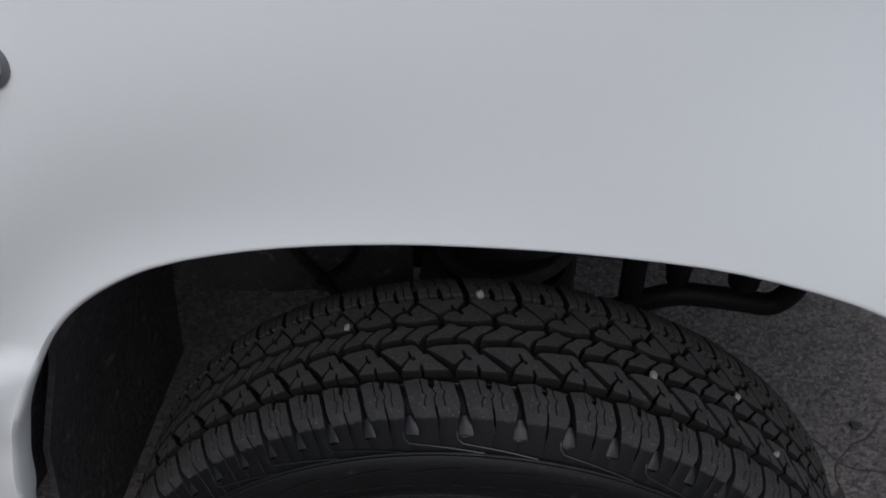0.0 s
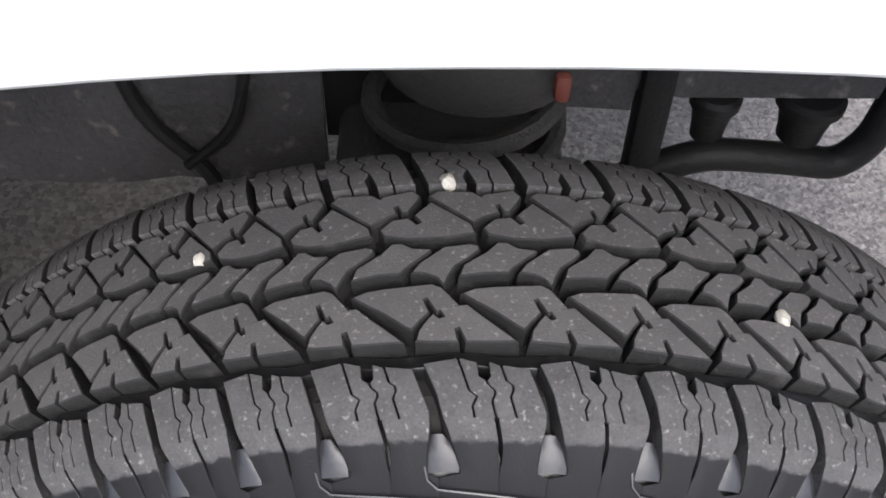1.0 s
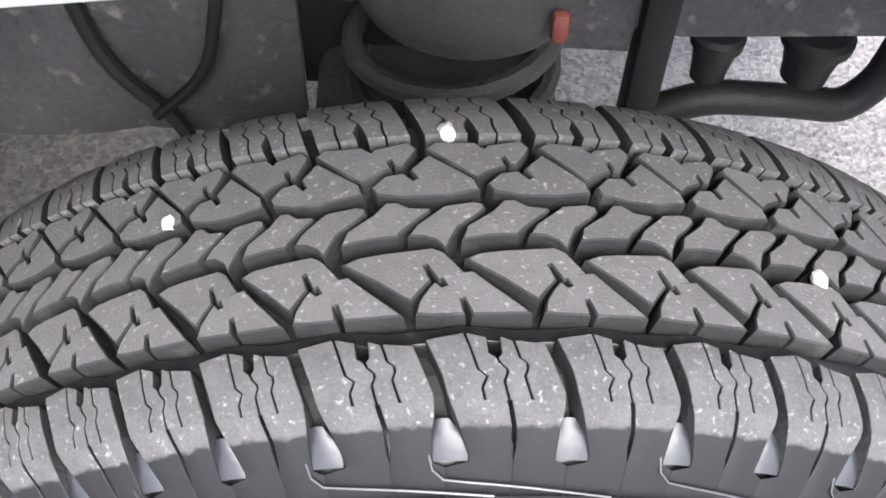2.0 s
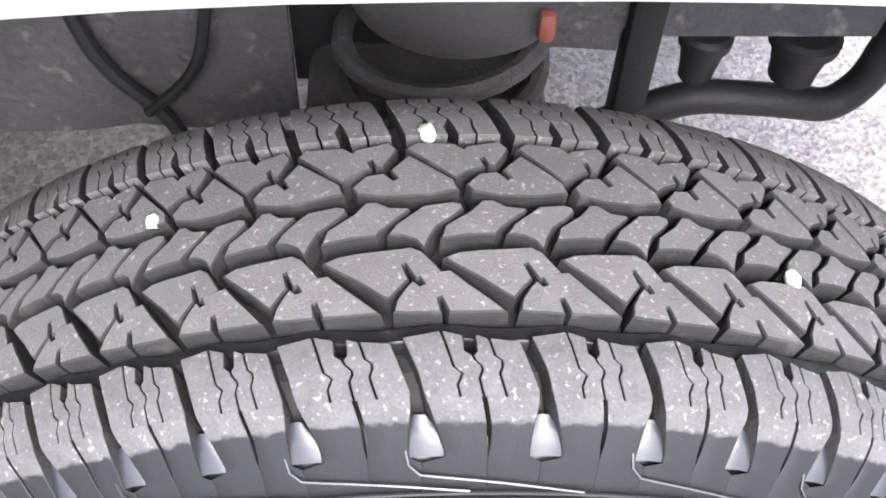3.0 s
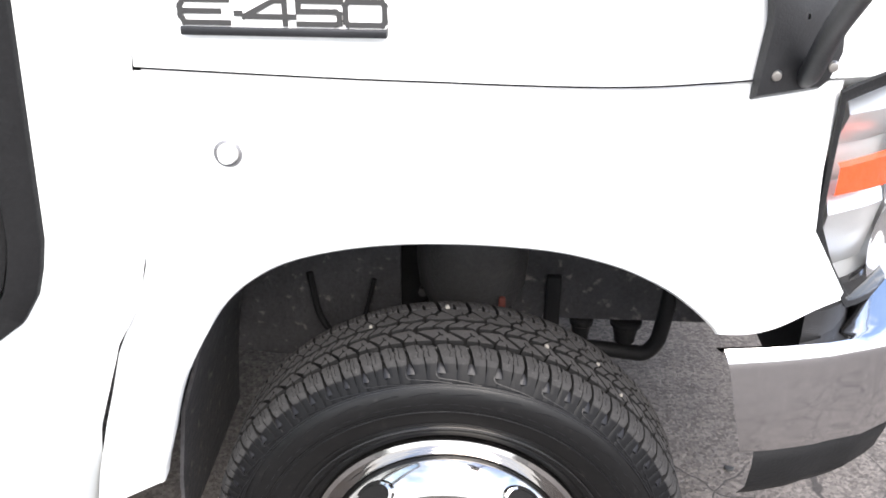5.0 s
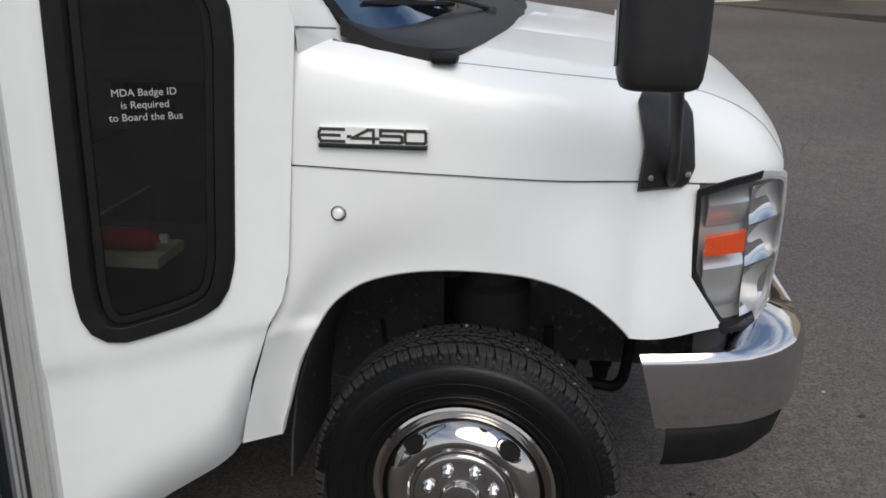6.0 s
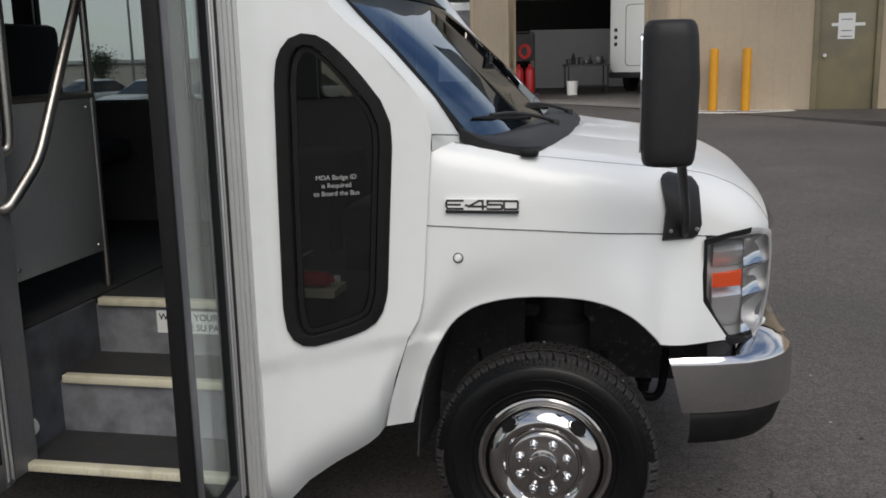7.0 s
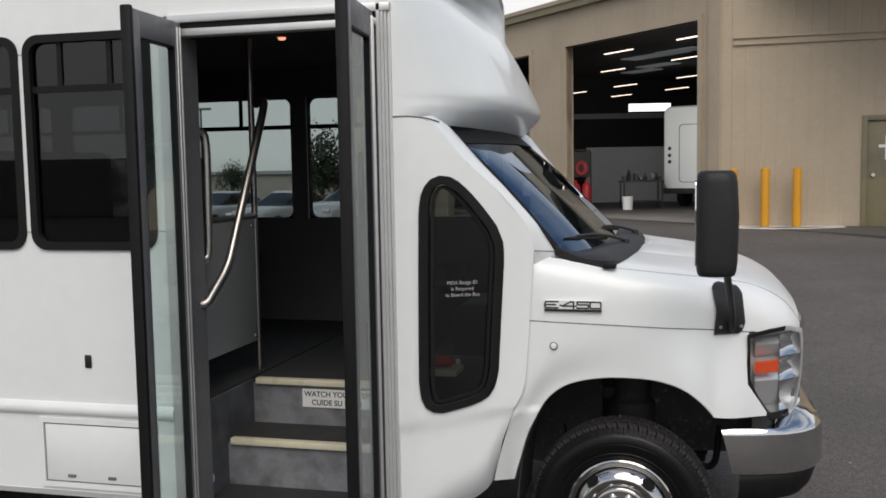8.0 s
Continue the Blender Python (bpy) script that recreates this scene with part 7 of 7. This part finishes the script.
for i, (x, w, h) in enumerate(((-0.9, 0.10, 0.16), (-0.62, 0.16, 0.34), (-0.30, 0.08, 0.22), (0.05, 0.20, 0.12), (0.22, 0.07, 0.28), (0.62, 0.18, 0.24), (0.88, 0.09, 0.13))):
    bm = bmesh.new()
    if i % 3 == 1:
        lathe(bm, [(0.0, 0.0), (w * 0.7, 0.0), (w * 0.8, h * 0.5), (w * 0.4, h * 0.8), (w * 0.35, h), (0.0, h)], 14, "z")
    else:
        box(bm, -w, w, -0.12, 0.12, 0, h, 0.012)
    thing("workshop_can" if i % 3 == 1 else "parts_box", bm, M["frame"] if i % 2 else M["baydark"], "dark can or parts box on the work bench", "container", "clutter on the bench", at=bench.matrix_basis @ pose(x, rng.uniform(-0.15, 0.15), 0.92, 0, 0, rng.uniform(-25, 25)))
for x in (-1.38,):
    bm = bmesh.new()
    lathe(bm, [(0.0, 0.0), (0.14, 0.0), (0.16, 0.36), (0.165, 0.38), (0.15, 0.38), (0.14, 0.02), (0.0, 0.02)], 18, "z")
    thing("bucket", bm, M["white"], "white plastic bucket on the workshop floor", "bucket", at=pose(x, 24.1, 0.475))

# bollards, painted line
def bollard():
    r = empty("bollard", "yellow steel bollard on the yard by the wall", "bollard", "yellow bollards")
    bm = bmesh.new()
    lathe(bm, [(0.085, -0.1), (0.085, 1.15), (0.078, 1.18), (0.05, 1.195), (0.0, 1.2)], 24, "z")
    part("post", bm, M["yellow"], r)
    bm = bmesh.new()
    lathe(bm, [(0.13, -0.02), (0.125, 0.012), (0.087, 0.02)], 20, "z")
    part("footing", bm, M["concrete"], r)
    return r


b0 = bollard()
b0.matrix_basis = pose(2.39, 16.19, GB)
copy_thing(b0, pose(1.79, 16.23, GB))
copy_thing(b0, pose(1.18, 16.25, GB))
bm = bmesh.new()
# a thin lens of two strips: along the yard in front of the posts, and behind them
for run in ([(0.98, 16.20), (1.35, 16.05), (2.0, 15.85), (2.5, 15.85), (2.9, 16.05), (3.32, 16.30)], [(1.2, 16.46), (1.9, 16.46), (2.6, 16.46), (3.32, 16.46)]):
    for (x0, y0), (x1, y1) in zip(run, run[1:]):
        slab(bm, [(x0, y0 - 0.13), (x1, y1 - 0.13), (x1, y1 + 0.13), (x0, y0 + 0.13)], GB - 0.01, GB + 0.006, lambda x, z, y: (x, y, z))
line = thing("painted_line", bm, M["white"], "worn white painted line round the bollards", "road marking", kind="structure")

# ---- the far side of the yard: parked cars, trees, poles ----
def car(m, paint, label):
    r = empty("parked_car", label, "car", "cars parked in the far lot", at=m)
    bm = bmesh.new()
    prof = [(-2.2, 0.35, 0.62, 0.72), (-2.15, 0.30, 0.72, 0.80), (-1.5, 0.28, 0.88, 0.86), (-0.9, 0.27, 0.94, 0.90), (0.6, 0.27, 0.96, 0.90), (1.6, 0.28, 0.95, 0.87), (2.15, 0.32, 0.86, 0.80), (2.22, 0.38, 0.70, 0.74)]
    rows = []
    for x, z0, z1, w in prof:
        rows.append([(x, yy, zz) for yy, zz in rrect(-w, w, z0, z1, 0.14, 4)])
    vs = grid(bm, rows, closed_u=True)
    bm.faces.new(vs[0][::-1])
    bm.faces.new(vs[-1])
    part("body", bm, paint, r, smooth=50)
    bm = bmesh.new()
    rows = []
    for z, xa, xb, w in ((0.90, -1.05, 1.55, 0.82), (1.15, -0.55, 1.2, 0.74), (1.36, -0.20, 0.85, 0.66), (1.42, -0.02, 0.65, 0.56)):
        rows.append([(a, b, z) for a, b in rrect(xa, xb, -w, w, 0.16, 4)])
    vs = grid(bm, rows, closed_u=True)
    bm.faces.new(vs[-1])
    for f in bm.faces:
        f.material_index = 1 if 0.95 < f.calc_center_median().z < 1.3 else 0
    part("cabin", bm, [paint, M["dark"]], r, smooth=50)
    for x in (-1.35, 1.35):
        for y in (-0.8, 0.8):
            bm = bmesh.new()
            lathe(bm, [(0.0, -0.09), (0.19, -0.09), (0.31, -0.08), (0.325, 0.0), (0.31, 0.08), (0.0, 0.09)], 24, "y")
            part("wheel", bm, M["rubber"], r, at=pose(x, y, 0.325))
    for y in (-0.6, 0.6):
        bm = bmesh.new()
        box(bm, -2.23, -2.10, y - 0.16, y + 0.16, 0.62, 0.74, 0.03)
        part("headlight", bm, M["reflector"], r)
    return r


silver = car(pose(0, 0, 0), M["carpaint"], "silver car parked in the far lot")
spots = [(-13.5, 27.5, 70), (-16.6, 28.8, 72), (-20.0, 30.3, 70), (-24.0, 31.6, 75), (-10.4, 26.3, 68), (-28.0, 33.0, 72), (-32.0, 35.0, 70)]
silver.matrix_basis = pose(spots[0][0], spots[0][1], ground_z(*spots[0][:2]), 0, 0, spots[0][2])
for x, y, a in spots[1:]:
    copy_thing(silver, pose(x, y, ground_z(x, y), 0, 0, a))


def tree(x, y, h, seed):
    r = empty("tree", "dark leafy tree beyond the lot", "tree", "trees beyond the lot", at=pose(x, y, ground_z(x, y)))
    rg = random.Random(seed)
    bm = bmesh.new()
    tube(bm, [(0, 0, -0.2), (0.05, 0, h * 0.3), (0.1, 0.1, h * 0.62)], [0.22, 0.16, 0.06], 10)
    tips = []
    for i in range(9):
        a = rg.uniform(0, 2 * math.pi)
        z0 = h * rg.uniform(0.25, 0.5)
        e = Vector((math.cos(a) * h * rg.uniform(0.12, 0.3), math.sin(a) * h * rg.uniform(0.12, 0.3), h * rg.uniform(0.5, 0.9)))
        tube(bm, [(0.05, 0, z0), (e.x * 0.5, e.y * 0.5, z0 + (e.z - z0) * 0.55), tuple(e)], [0.07, 0.045, 0.015], 6)
        tips.append(e)
    part("trunk", bm, M["bark"], r)
    verts, faces = [], []
    for i in range(2600):
        t = rg.choice(tips)
        p = t + Vector((rg.gauss(0, 0.11), rg.gauss(0, 0.11), rg.gauss(0, 0.10))) * h
        u = Vector((rg.gauss(0, 1), rg.gauss(0, 1), rg.gauss(0, 1))).normalized()
        w = u.orthogonal().normalized()
        s = rg.uniform(0.06, 0.14) * h / 5
        n0 = len(verts)
        verts += [tuple(p - u * s), tuple(p + w * s * 0.6), tuple(p + u * s), tuple(p - w * s * 0.6)]
        faces.append((n0, n0 + 1, n0 + 2, n0 + 3))
    me = bpy.data.meshes.new("crown")
    me.from_pydata(verts, [], faces)
    me.materials.append(M["leaf"])
    ob = new("crown", me)
    ob.parent = r


for i, (x, y, h) in enumerate(((-15.8, 38.5, 3.9), (-19.5, 46.0, 2.3), (-26.0, 48.0, 2.5), (-31.0, 50.0, 2.7), (-36.0, 50.0, 2.5), (-22.5, 52.0, 2.6), (-42.0, 52.0, 2.8))):
    tree(x, y, h, 20 + i)
for x, y in ((-17.8, 46.0), (-30.0, 52.0)):
    bm = bmesh.new()
    tube(bm, [(0, 0, -0.2), (0, 0, 6.2)], [0.10, 0.07], 10)
    box(bm, -0.7, 0.7, -0.12, 0.12, 6.1, 6.25, 0.02)
    thing("lamp_post", bm, M["greyframe"], "tall grey lot lamp post", "lamp post", "lot lamp posts", at=pose(x, y, ground_z(x, y)))
bm = bmesh.new()
box(bm, -75, -12, 62, 74, -1.5, 1.5)
shed = thing("warehouse", bm, M["concrete"], "long low pale warehouse in the distance", "building", kind="structure")

part("roof_edge", boxes((-75.2, -11.8, 61.8, 74.2, 1.5, 1.75)), M["greypanel"], shed)
# plain surroundings behind the camera: a low boundary wall across the yard
bm = bmesh.new()
box(bm, -60, 60, -32.2, -32, -1, 2.4)
thing("boundary_wall", bm, M["concrete"], "plain grey boundary wall across the yard", "wall", kind="structure")
